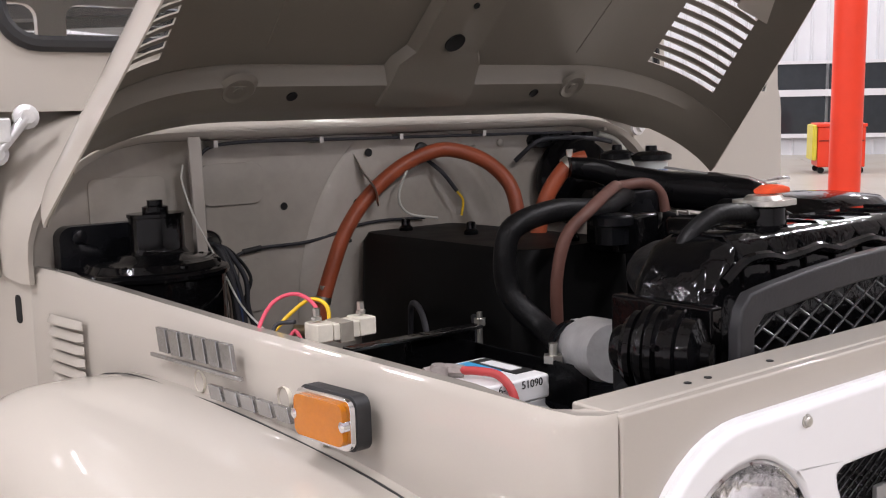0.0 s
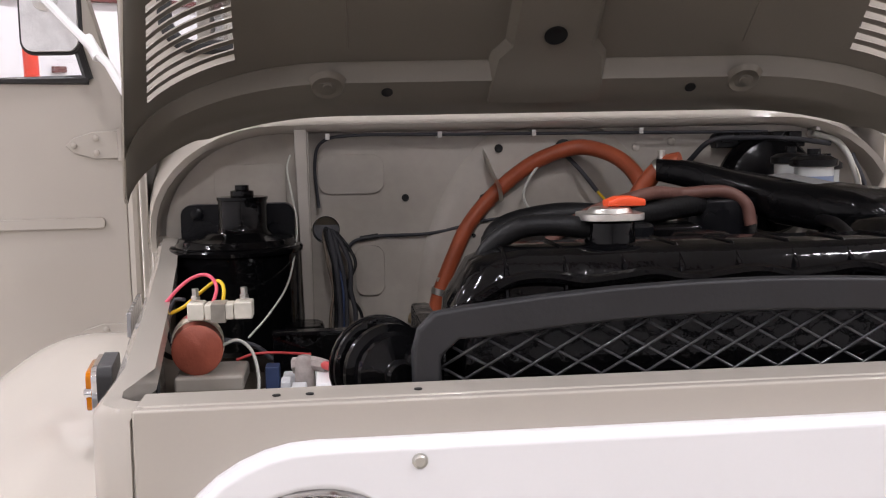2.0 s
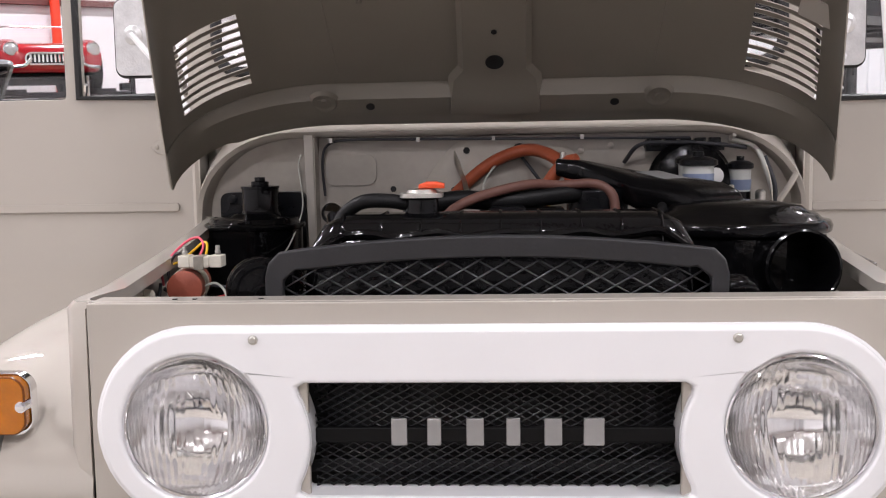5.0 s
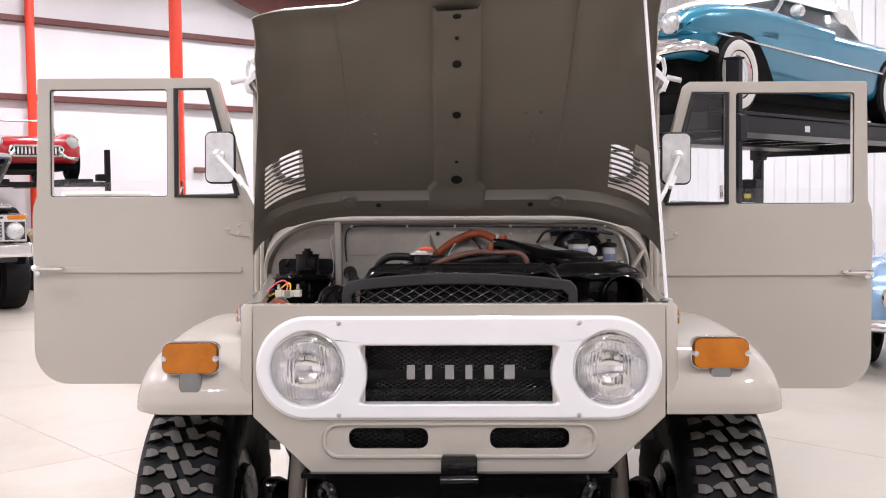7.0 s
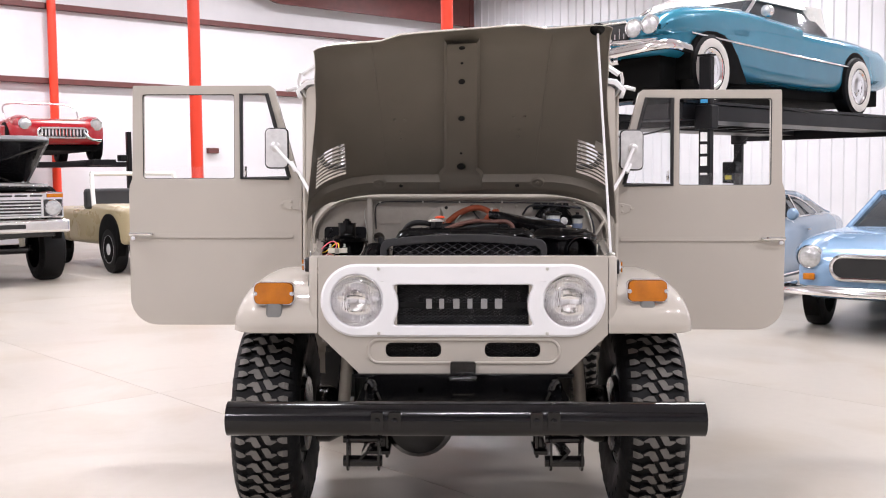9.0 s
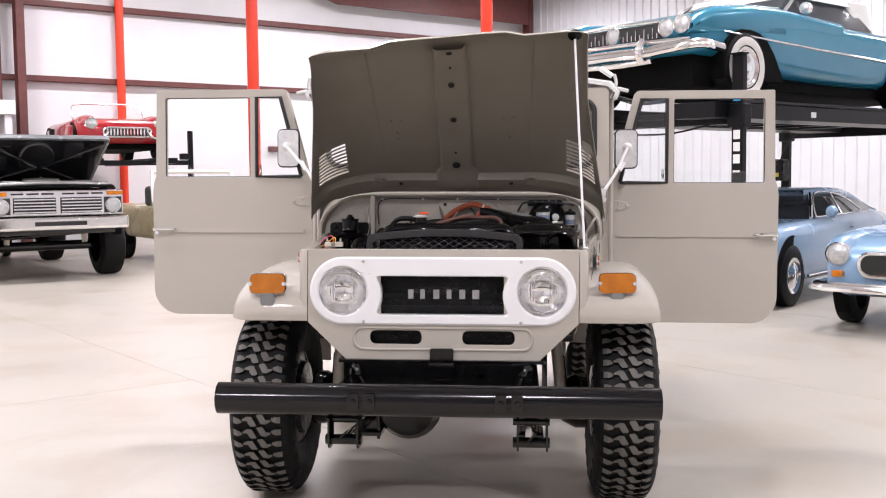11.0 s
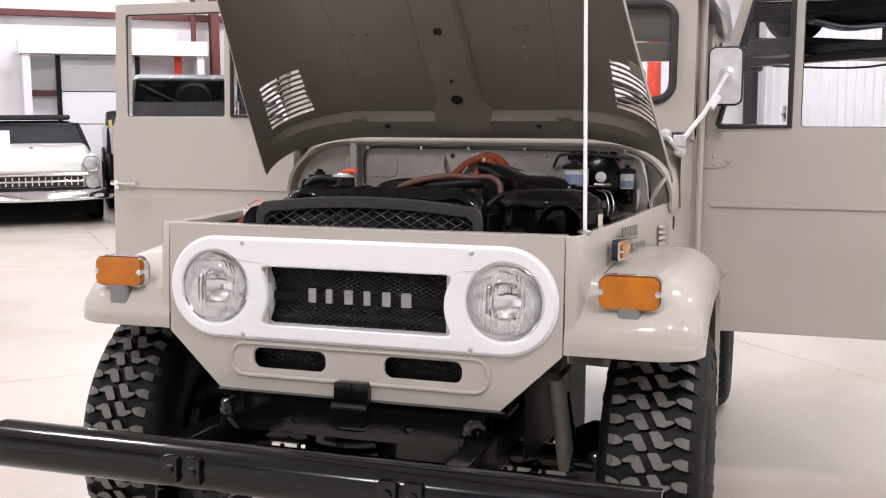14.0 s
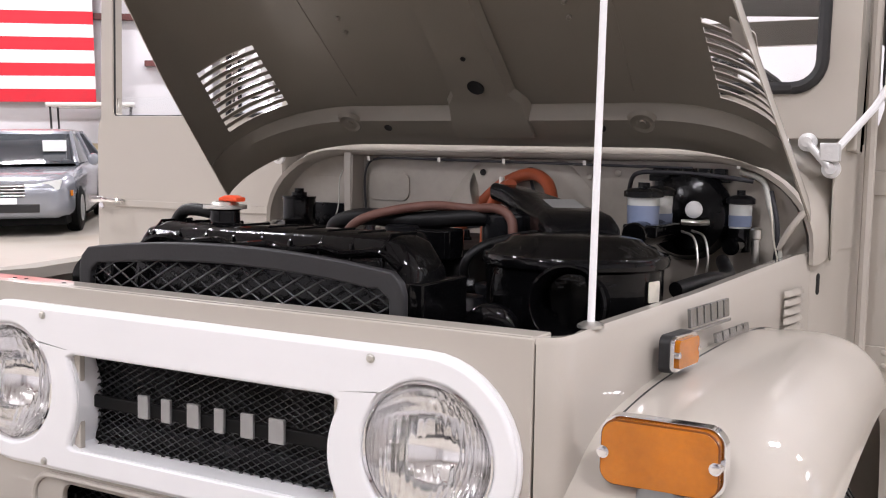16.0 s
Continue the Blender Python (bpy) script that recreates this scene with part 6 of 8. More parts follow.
for k in range(7):
    a = k * math.tau / 7 + 0.3
    bm = B()
    lathe(bm, (-0.552 + 0.095 * math.cos(a), 0.965 + 0.095 * math.sin(a), 1.152), (0, 0, 1), [(0.008, 0), (0.008, 0.006), (0.004, 0.009), (0, 0.009)], 8)
    part("blower_screw", bm, BLACK, BLOW)
bm = B()
plate(bm, rr(-0.66, -0.455, 1.0, 1.212, 0.02), [], on_y(1.07), 0.035)
part("blower_mount", bm, SATIN, BLOW, bevel=0.006)
bm = B()
lathe(bm, (-0.63, 1.068, 1.195), (0, -1, 0), [(0.012, 0), (0.012, 0.005), (0.006, 0.008), (0, 0.008)], 8)
part("mount_bolt", bm, SATIN, BLOW)
bm = B()
loft(bm, [[(x, y, z) for x, y in rr(-0.475, -0.405, 0.9, 0.99, 0.02, 4)] for z in (0.9, 0.97, 1.01)])
part("blower_outlet", bm, BLACK, BLOW, bevel=0.01)

# ignition coil with ballast resistor
BOOT_GREY = material("dull_strap", (0.36, 0.33, 0.28), 0.5, 0.3, scale=40, vary=0.3)
bm = B()
lathe(bm, (-0.556, 0.44, 1.071), (-0.12, 1, 0.0), [(0, 0), (0.027, 0), (0.0315, 0.003), (0.032, 0.03), (0.0305, 0.032), (0.0305, 0.11), (0, 0.11)], 28)
COIL = part("ignition_coil", bm, COIL_RED, CAR, "red-brown ignition coil lying on its bracket")
bm = B()
lathe(bm, (-0.56, 0.475, 1.071), (-0.12, 1, 0.0), [(0.032, 0), (0.0335, 0), (0.0335, 0.035), (0.032, 0.035)], 28)
part("coil_clamp", bm, CERAMIC, COIL)
bm = B()
box(bm, (-0.585, 0.43, 1.02), (-0.5, 0.52, 1.04))
part("coil_base", bm, BAY_PAINT, COIL, bevel=0.004)
bm = B()
for x0, x1, h in ((-0.567, -0.546, 0.0215), (-0.546, -0.51, 0.0195), (-0.51, -0.487, 0.0215)):
    box(bm, (x0, 0.443, 1.108), (x1 - 0.0004, 0.475, 1.108 + h))
BAL = part("ballast_resistor", bm, CERAMIC, CAR, "white ceramic ballast resistor with metal strap", bevel=0.002)
bm = B()
box(bm, (-0.538, 0.441, 1.1045), (-0.52, 0.4765, 1.1285))
part("ballast_strap", bm, BOOT_GREY, BAL, bevel=0.001)
for x in (-0.558, -0.498):
    bm = B()
    lathe(bm, (x, 0.46, 1.132), (0, 0, 1), [(0.006, 0), (0.006, 0.004), (0.0045, 0.005), (0.0045, 0.014), (0, 0.015)], 6)
    part("terminal", bm, ZINC, BAL)
hose("pink_lead", [(-0.545, 0.48, 1.112), (-0.536, 0.5, 1.14), (-0.55, 0.52, 1.155), (-0.575, 0.53, 1.148), (-0.6, 0.52, 1.125), (-0.615, 0.5, 1.1), (-0.61, 0.49, 1.07)], 0.0024, WIRE_PINK, "pink wire looping over the resistor")
hose("pink_lead", [(-0.56, 0.49, 1.1), (-0.565, 0.5, 1.115), (-0.575, 0.5, 1.1), (-0.575, 0.49, 1.07)], 0.0022, WIRE_PINK, "short pink wire")
hose("yellow_lead", [(-0.615, 0.5, 1.103), (-0.585, 0.52, 1.112), (-0.56, 0.52, 1.132), (-0.537, 0.51, 1.148), (-0.526, 0.49, 1.14), (-0.53, 0.482, 1.11)], 0.0024, WIRE_YELLOW, "yellow wire looping over the resistor")
hose("blue_lead", [(-0.575, 0.48, 1.13), (-0.59, 0.5, 1.125), (-0.6, 0.49, 1.1), (-0.59, 0.47, 1.07)], 0.0025, WIRE_DARK)

hose("red_lead", [(-0.515, 0.5, 1.045), (-0.49, 0.5, 1.052), (-0.46, 0.51, 1.05), (-0.42, 0.54, 1.04)], 0.0018, CABLE_RED, "thin red wire")
hose("white_lead", [(-0.53, 0.475, 1.07), (-0.51, 0.48, 1.075), (-0.492, 0.475, 1.06), (-0.484, 0.46, 1.03), (-0.486, 0.45, 1.0)], 0.0022, WIRE_WHITE, "thin white wire beside the coil")
hose("dark_lead", [(-0.62, 0.52, 1.06), (-0.6, 0.53, 1.045), (-0.58, 0.54, 1.05), (-0.55, 0.56, 1.06), (-0.5, 0.57, 1.05), (-0.47, 0.56, 1.03)], 0.0035, WIRE_DARK, "black wire behind the coil")
hose("dark_lead", [(-0.612, 0.48, 1.075), (-0.61, 0.46, 1.04), (-0.605, 0.44, 1.0)], 0.003, WIRE_DARK)
bm = B()
box(bm, (-0.476, 0.462, 1.005), (-0.458, 0.488, 1.042))
part("lead_connector", bm, BLUE_WIRE, CAR, "dark blue wire connector", bevel=0.002)

# battery in its tray
BOOT = material("dirty_lead_clamp", (0.33, 0.29, 0.27), 0.6, scale=60, vary=0.4, bump=0.2)
bm = B()
loft(bm, [[(x, y, z) for x, y in rr(-0.452 + q, -0.308 - q, 0.335 + q, 0.465 - q, 0.008, 3)] for z, q in ((0.85, 0), (1.004, 0), (1.008, 0.004), (1.018, 0.004))])
BAT = part("battery", bm, BATTERY_GREY, CAR, "white and grey battery with red cable", bevel=0.002)
bm = B()
box(bm, (-0.41, 0.337, 1.018), (-0.31, 0.462, 1.048))
part("battery_lid", bm, LABEL_WHITE, BAT, bevel=0.004)
for x0, x1, y0, y1, m in ((-0.368, -0.346, 0.385, 0.45, LABEL_BLUE), (-0.345, -0.316, 0.36, 0.45, LABEL_BLACK), (-0.34, -0.322, 0.375, 0.432, LABEL_WHITE), (-0.396, -0.375, 0.41, 0.412, LAMP_BASE), (-0.396, -0.38, 0.425, 0.427, LAMP_BASE)):
    bm = B()
    h = 0.0012 if m is not LABEL_WHITE else 0.002
    box(bm, (x0, y0, 1.0482), (x1, y1, 1.0482 + h))
    part("printed_patch", bm, m, BAT)
text = bpy.data.curves.new("date_code", "FONT")
text.body, text.size, text.extrude = "6-14   51090", 0.0135, 0.0003
text.materials.append(LABEL_BLACK)
code = new("date_code", text)
code.parent = BAT
code.matrix_basis = pose(-0.392, 0.3365, 1.036, 90, 0, 0)
for k, (x, y, w, h) in enumerate(((-0.44, 0.44, 0.012, 0.02), (-0.425, 0.352, 0.02, 0.014), (-0.446, 0.385, 0.006, 0.026), (-0.43, 0.37, 0.009, 0.022), (-0.425, 0.455, 0.016, 0.016))):
    bm = B()
    box(bm, (x - w, y - 0.014, 1.018), (x + w, y + 0.014, 1.018 + h))
    part("vent_cap", bm, BATTERY_GREY, BAT, bevel=0.002)
bm = B()
lathe(bm, (-0.424, 0.41, 1.018), (0, 0, 1), [(0.013, 0), (0.012, 0.042), (0.008, 0.048), (0, 0.048)], 14)
tube(bm, [(-0.437, 0.418, 1.052), (-0.415, 0.41, 1.056), (-0.396, 0.395, 1.055)], lambda t: 0.011 - 0.003 * t, n=8)
part("terminal_boot", bm, BOOT, BAT, "dirty grey-pink terminal clamp")
hose("battery_cable", [(-0.402, 0.4, 1.056), (-0.392, 0.375, 1.058), (-0.382, 0.345, 1.055), (-0.377, 0.325, 1.03), (-0.376, 0.318, 0.97)], 0.0052, CABLE_RED, "red battery cable")
bm = B()
box(bm, (-0.47, 0.548, 0.99), (-0.255, 0.553, 1.068))
TRAY = part("battery_tray", bm, BLACK, CAR, "black steel battery tray", bevel=0.001)
for a, b, nm in (((-0.47, 0.53, 1.0681), (-0.255, 0.553, 1.073), "tray_lip"), ((-0.2549, 0.33, 0.99), (-0.25, 0.553, 1.045), "tray_end")):
    bm = B()
    box(bm, a, b)
    part(nm, bm, BLACK, TRAY, bevel=0.001)
bm = B()
cyl(bm, (-0.237, 0.56, 0.95), (-0.237, 0.56, 1.085), 0.004, n=8)
cyl(bm, (-0.237, 0.56, 1.066), (-0.237, 0.56, 1.076), 0.009, n=6)
part("hold_down_bolt", bm, ZINC, CAR, "plated hold-down bolt")
bm = B()
tube(bm, [(-0.2, 0.62, 0.98), (-0.15, 0.68, 1.04), (-0.1, 0.75, 1.03), (-0.08, 0.8, 0.98)], 0.005, n=8)
part("spark_lead", bm, WIRE_DARK, CAR, "black ignition lead")
hose("spark_lead", [(-0.22, 0.7, 0.98), (-0.2, 0.75, 1.05), (-0.15, 0.85, 1.05), (-0.12, 0.9, 0.98)], 0.005, WIRE_DARK, "black ignition lead")
bm = B()
lathe(bm, (-0.18, 0.7, 0.9), (0, 0, 1), [(0.03, 0), (0.03, 0.06), (0.036, 0.07), (0.03, 0.11), (0.012, 0.12), (0, 0.12)], 20)
part("distributor", bm, SATIN, CAR, "black distributor")
# junction bits on the inner left apron
for y, z in ((0.36, 1.03), (0.42, 1.06), (0.6, 1.05)):
    bm = B()
    lathe(bm, (-0.6 - 0.105 * (y - 0.157), y, z), (1, 0, 0), [(0.014, 0), (0.012, 0.02), (0.006, 0.024), (0, 0.024)], 10)
    part("apron_grommet", bm, CERAMIC, APRON_L)

# ---- other vehicles and lifts in the hall ----
CAR_GLASS = material("tinted_car_glass", (0.03, 0.035, 0.04), 0.08, scale=6, vary=0.2, bump=0.0)
# near-black that stands for shade in wheel arches and under cars
SHADE_BLACK = material("shade_black", (0.003, 0.003, 0.003), 0.9, scale=10, ior=1.2)
WHITEWALL = material("whitewall_rubber", (0.7, 0.68, 0.63), 0.5, scale=12, vary=0.08)
TEAL = material("metallic_teal_paint", (0.02, 0.195, 0.30), 0.2, 0.25, scale=3, vary=0.1, bump=0.005, coat=0.6)
LIGHT_BLUE = material("pale_blue_paint", (0.21, 0.34, 0.50), 0.25, 0.15, scale=3, vary=0.06, bump=0.005, coat=0.5)
SKY_BLUE = material("soft_blue_paint", (0.26, 0.38, 0.52), 0.25, 0.1, scale=3, vary=0.06, bump=0.005, coat=0.5)
ROSSO = material("bright_red_car_paint", (0.36, 0.008, 0.014), 0.2, scale=3, vary=0.08, bump=0.005, coat=0.6)
TRUCK_BLACK = material("black_car_paint", (0.012, 0.012, 0.014), 0.16, scale=4, vary=0.15, bump=0.005, coat=0.4)
TRUCK_GREY = material("silver_grey_car_paint", (0.26, 0.27, 0.28), 0.25, 0.4, scale=4, vary=0.1, bump=0.005, coat=0.4)
CREAM = material("ivory_car_paint", (0.75, 0.74, 0.7), 0.25, scale=3, vary=0.04, bump=0.005, coat=0.5)
TAN = material("tan_car_paint", (0.4, 0.33, 0.2), 0.28, scale=3, vary=0.08, bump=0.005, coat=0.4)
SILVER_CAR = material("silver_car_paint", (0.29, 0.305, 0.335), 0.2, 0.5, scale=3, vary=0.08, bump=0.005, coat=0.5)
LAMP_LENS = material("old_headlamp_glass", (0.55, 0.56, 0.56), 0.14, 0.5, scale=30, vary=0.3, bump=0.3, fine=60)
YELLOW = material("yellow_decal", (0.6, 0.5, 0.05), 0.4, scale=8)


def road_wheel(parent, x, y, z, s, r, w=0.2, rim=CHROME, white=False):
    bm = B()
    hw = w / 2
    lathe(bm, (0, 0, 0), (1, 0, 0), [(r * 0.6, -hw), (r * 0.8, -hw * 1.05), (r * 0.97, -hw * 0.85), (r, -hw * 0.6), (r, hw * 0.6), (r * 0.97, hw * 0.85), (r * 0.8, hw * 1.05), (r * 0.6, hw)], 28)
    ob = part("wheel", bm, RUBBER, parent)
    ob.matrix_basis = pose(x, y, z, 0, 0, 0 if s > 0 else 180)
    bm = B()
    lathe(bm, (0, 0, 0), (1, 0, 0), [(r * 0.62, hw * 0.9), (r * 0.58, hw * 1.02), (r * 0.5, hw * 0.86), (r * 0.42, hw * 0.84), (r * 0.3, hw * 0.9), (r * 0.22, hw * 1.04), (0, hw * 1.1)], 24)
    part("hub_cap", bm, rim, ob)
    if white:
        bm = B()
        lathe(bm, (0, 0, 0), (1, 0, 0), [(r * 0.62, hw * 1.03), (r * 0.8, hw * 1.08), (r * 0.86, hw * 1.05)], 28)
        part("whitewall", bm, WHITEWALL, ob, "white sidewall band")
    return ob


def shell(stations, parent, mat, name="body", label=""):
    """A body lofted through (y, half width, underside, top, corner radius)."""
    bm = B()
    loft(bm, [[(x, y, z) for x, z in rr(-w, w, z0, z1, r, 5)] for y, w, z0, z1, r in stations])
    return part(name, bm, mat, parent, label, sharp=60)


def cabin(parent, mat, belt, top, base, crown, glass_mat=None, pillars=True, roof=True):
    """Glass house between a base and a crown rectangle (half width, front y, rear y), with pillars and a roof."""
    (wb, f0, r0), (wt, f1, r1) = base, crown
    bm = B()
    loft(bm, [[(x, y, belt) for x, y in rr(-wb, wb, f0, r0, 0.08, 3)], [(x, y, top) for x, y in rr(-wt, wt, f1, r1, 0.08, 3)]])
    part("window_glass", bm, glass_mat or CAR_GLASS, parent)
    if pillars:
        for s in (-1, 1):
            for ya, yb in ((f0 + 0.04, f1 + 0.04), (lerp(f0, r0, 0.55), lerp(f1, r1, 0.55)), (r0 - 0.05, r1 - 0.05)):
                bm = B()
                tube(bm, [(s * (wb + 0.004), ya, belt), (s * (wt + 0.006), yb, top + 0.01)], 0.03, n=8, curve=False)
                part("pillar", bm, mat, parent)
    if roof:
        bm = B()
        loft(bm, [[(x, y, z) for x, y in rr(-wt * q - 0.015, wt * q + 0.015, lerp(f1, (f1 + r1) / 2, 1 - q) - 0.02, lerp(r1, (f1 + r1) / 2, 1 - q) + 0.02, 0.1, 4)] for z, q in ((top - 0.01, 1.0), (top + 0.03, 0.97), (top + 0.06, 0.8), (top + 0.07, 0.5))])
        part("roof", bm, mat, parent)


# a black disc painted as the shade inside a wheel arch
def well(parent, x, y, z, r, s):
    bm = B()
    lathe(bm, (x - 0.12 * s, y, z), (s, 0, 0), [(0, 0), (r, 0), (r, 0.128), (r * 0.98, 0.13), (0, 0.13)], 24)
    part("wheel_arch", bm, SHADE_BLACK, parent)


def solid(parent, name, mat, a, b, bevel=0.01, label=""):
    bm = B()
    box(bm, a, b)
    return part(name, bm, mat, parent, label, bevel=bevel)


def round_lamp(parent, x, y, z, r, name="headlight", d=(0, -1, 0), ring=CHROME):
    bm = B()
    lathe(bm, (x, y, z), d, [(r * 1.18, -0.05), (r * 1.2, 0.0), (r * 1.1, 0.02), (r, 0.012)], 20)
    ob = part(name, bm, ring, parent)
    bm = B()
    lathe(bm, (x, y, z), d, [(r * 1.02, 0.008), (r * 0.7, 0.025), (0, 0.035)], 20)
    part("lens", bm, LAMP_LENS, ob)
    return ob


def bar(parent, name, pts, r, mat=CHROME, flat=1.0, label=""):
    bm = B()
    tube(bm, pts, r, n=10, steps=5, flat=flat)
    return part(name, bm, mat, parent, label)


# teal convertible up on the four-post lift
T = thing("classic_convertible", "metallic teal classic convertible with white top on a lift", "car", at=pose(3.15, 8.69, 2.14, 0, 0, -46))
shell([(-2.52, 0.72, 0.5, 0.68, 0.08), (-2.46, 0.9, 0.48, 0.77, 0.12), (-2.25, 0.99, 0.46, 0.86, 0.15), (-2.1, 1.0, 0.45, 0.9, 0.16), (-1.3, 1.02, 0.4, 0.96, 0.16), (-1.1, 1.02, 0.3, 0.97, 0.16), (-0.6, 1.02, 0.28, 0.97, 0.15), (0.6, 1.01, 0.26, 0.94, 0.14), (1.6, 1.0, 0.28, 0.93, 0.15), (2.4, 0.97, 0.34, 0.88, 0.15), (2.75, 0.9, 0.4, 0.78, 0.12)], T, TEAL, label="long teal body")
bm = B()
loft(bm, [[(x, y, z) for x, z in rr(-w, w, 0.7, h, 0.05, 4)] for y, w, h in ((-2.44, 0.5, 0.78), (-2.36, 0.56, 0.83), (-2.1, 0.62, 0.93), (-1.6, 0.68, 1.02), (-1.0, 0.72, 1.08), (-0.75, 0.72, 1.08))])
part("hood", bm, TEAL, T)
for s in (-1, 1):
    # slab-sided crown that leans out over the wheel
    bm = B()
    loft(bm, [[(x + (0.84 + lean) * s, y, z) for x, z in rr(-0.15, 0.15, 0.66, h, 0.09, 5)] for y, h, lean in ((-2.54, 0.79, -0.02), (-2.46, 0.86, 0.0), (-2.2, 0.95, 0.02), (-1.6, 1.02, 0.03), (-1.0, 1.03, 0.03), (0.2, 0.98, 0.02))])
    part("fender_crown", bm, TEAL, T)
    bar(T, "side_trim", [(1.025 * s, -2.1, 0.7), (1.032 * s, -0.5, 0.64), (1.02 * s, 1.6, 0.58)], 0.012, label="thin chrome side trim")
    bar(T, "crown_trim", [(0.9 * s, -2.5, 0.87), (0.92 * s, -1.9, 0.99), (0.92 * s, -1.0, 1.04)], 0.01)
    for x in (0.66, 0.85):
        round_lamp(T, x * s, -2.555, 0.735 + 0.1 * (x - 0.66), 0.082, d=(0.1 * s, -1, 0))
    # long open arch reaching well behind the tyre, its inner shade a black slab
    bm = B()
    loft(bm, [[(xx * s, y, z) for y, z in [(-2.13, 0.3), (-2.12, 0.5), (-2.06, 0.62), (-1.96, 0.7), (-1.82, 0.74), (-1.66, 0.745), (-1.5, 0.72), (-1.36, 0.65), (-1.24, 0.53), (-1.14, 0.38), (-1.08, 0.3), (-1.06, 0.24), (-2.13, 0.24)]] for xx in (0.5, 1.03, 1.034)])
    part("wheel_arch", bm, SHADE_BLACK, T)
    well(T, 0.995 * s, 1.57, 0.4, 0.38, s)
    for y in (-1.75, 1.57):
        road_wheel(T, 0.95 * s, y, 0.36, s, 0.36, 0.2, CHROME, True)
solid(T, "grille", LABEL_BLACK, (-0.58, -2.56, 0.63), (0.58, -2.48, 0.8), 0.02)
for k in range(21):
    solid(T, "grille_fin", CHROME, (-0.55 + k * 0.055 - 0.006, -2.572, 0.645), (-0.55 + k * 0.055 + 0.006, -2.56, 0.7 + 0.05 * (k % 2)), 0.003)
bar(T, "grille_brow", [(-0.58, -2.56, 0.81), (0, -2.6, 0.815), (0.58, -2.56, 0.81)], 0.018)
round_lamp(T, 0, -2.6, 0.71, 0.075, "grille_emblem")
bar(T, "bumper", [(-1.03, -2.15, 0.54), (-0.99, -2.52, 0.56), (-0.5, -2.68, 0.5), (0, -2.7, 0.5), (0.5, -2.68, 0.5), (0.99, -2.52, 0.56), (1.03, -2.15, 0.54)], 0.062, flat=0.7, label="heavy chrome front bumper")
bar(T, "bumper_bar", [(-0.92, -2.54, 0.6), (-0.4, -2.64, 0.6), (0.4, -2.64, 0.6), (0.92, -2.54, 0.6)], 0.026)
bar(T, "bumper_bar", [(-0.55, -2.64, 0.42), (0, -2.66, 0.4), (0.55, -2.64, 0.42)], 0.035)
for x in (-0.46, 0.46):
    bar(T, "bumper_guard", [(x, -2.7, 0.4), (x, -2.75, 0.5), (x, -2.68, 0.62)], 0.04)
cabin(T, TEAL, 0.97, 1.3, (0.8, -0.75, 1.3), (0.68, -0.35, 0.9), pillars=False, roof=False)
bm = B()
loft(bm, [[(x, y, z) for x, y in rr(-w, w, y0, y1, 0.12, 4)] for z, w, y0, y1 in ((1.25, 0.73, -0.42, 1.1), (1.34, 0.7, -0.4, 1.0), (1.42, 0.6, -0.2, 0.8))])
part("soft_top", bm, CREAM, T, "white fabric top")
bm = B()
loft(bm, [[(x, y, z) for x, y in rr(-0.74, 0.74, 0.85 - 0.1 * q, 1.45 - 0.2 * q, 0.1, 4)] for z, q in ((0.93, 0), (1.3, 1))])
part("top_rear", bm, CREAM, T)
bar(T, "windshield_frame", [(-0.8, -0.78, 0.97), (-0.7, -0.38, 1.3), (0, -0.36, 1.33), (0.7, -0.38, 1.3), (0.8, -0.78, 0.97)], 0.02)
round_lamp(T, 0.97, -0.55, 1.08, 0.055, "door_mirror")
# black slab for the shade below the body
solid(T, "underbody", SHADE_BLACK, (-0.86, -2.4, 0.16), (0.86, 2.5, 0.47))
for y0, y1, z in ((-2.2, -1.3, 0.1), (-0.6, 0.4, 0.08), (0.9, 1.9, 0.1)):
    bar(T, "underbody_pipe", [(-0.3, y0, z + 0.04), (-0.34, (y0 + y1) / 2, z), (-0.3, y1, z + 0.04)], 0.045, DARK_CHROME)

# the lift under it
L4 = thing("four_post_lift", "black four-post car lift with runways raised", "car lift", at=pose(3.075, 8.543, 0, 0, 0, -46))
for s in (-1, 1):
    solid(L4, "runway", LIFT_BLACK, (0.75 * s - 0.26, -2.15, 1.98), (0.75 * s + 0.26, 3.1, 2.14), 0.01, "black steel runway")
    solid(L4, "runway_rail", LIFT_BLACK, (1.02 * s - 0.02, -2.12, 2.14), (1.02 * s + 0.02, 3.05, 2.17), 0.004)
for px, py in ((1.1, -1.87), (-1.5, -1.66), (1.1, 3.0), (-1.41, 3.0)):
    post = solid(L4, "lift_post", LIFT_BLACK, (px - 0.065, py - 0.04, 0), (px + 0.065, py + 0.04, 2.6), 0.012, "black lift post")
    solid(post, "post_foot", LIFT_BLACK, (px - 0.16, py - 0.16, 0), (px + 0.16, py + 0.16, 0.015), 0.002)
    solid(post, "post_cap", LIFT_BLACK, (px - 0.075, py - 0.05, 2.6), (px + 0.075, py + 0.05, 2.62), 0.004)
    solid(post, "carriage", LIFT_BLACK, (px - 0.1, py - 0.07, 1.88), (px + 0.1, py + 0.07, 2.12), 0.02)
for y in (-1.76, 3.0):
    solid(L4, "cross_beam", LIFT_BLACK, (-1.42, y - 0.07, 1.92), (1.05, y + 0.07, 2.05), 0.01)
for k in range(7):
    solid(L4, "cross_slat", LIFT_BLACK, (-0.47, -1.9 + 0.62 * k - 0.04, 2.0), (0.47, -1.9 + 0.62 * k + 0.04, 2.06), 0.004)
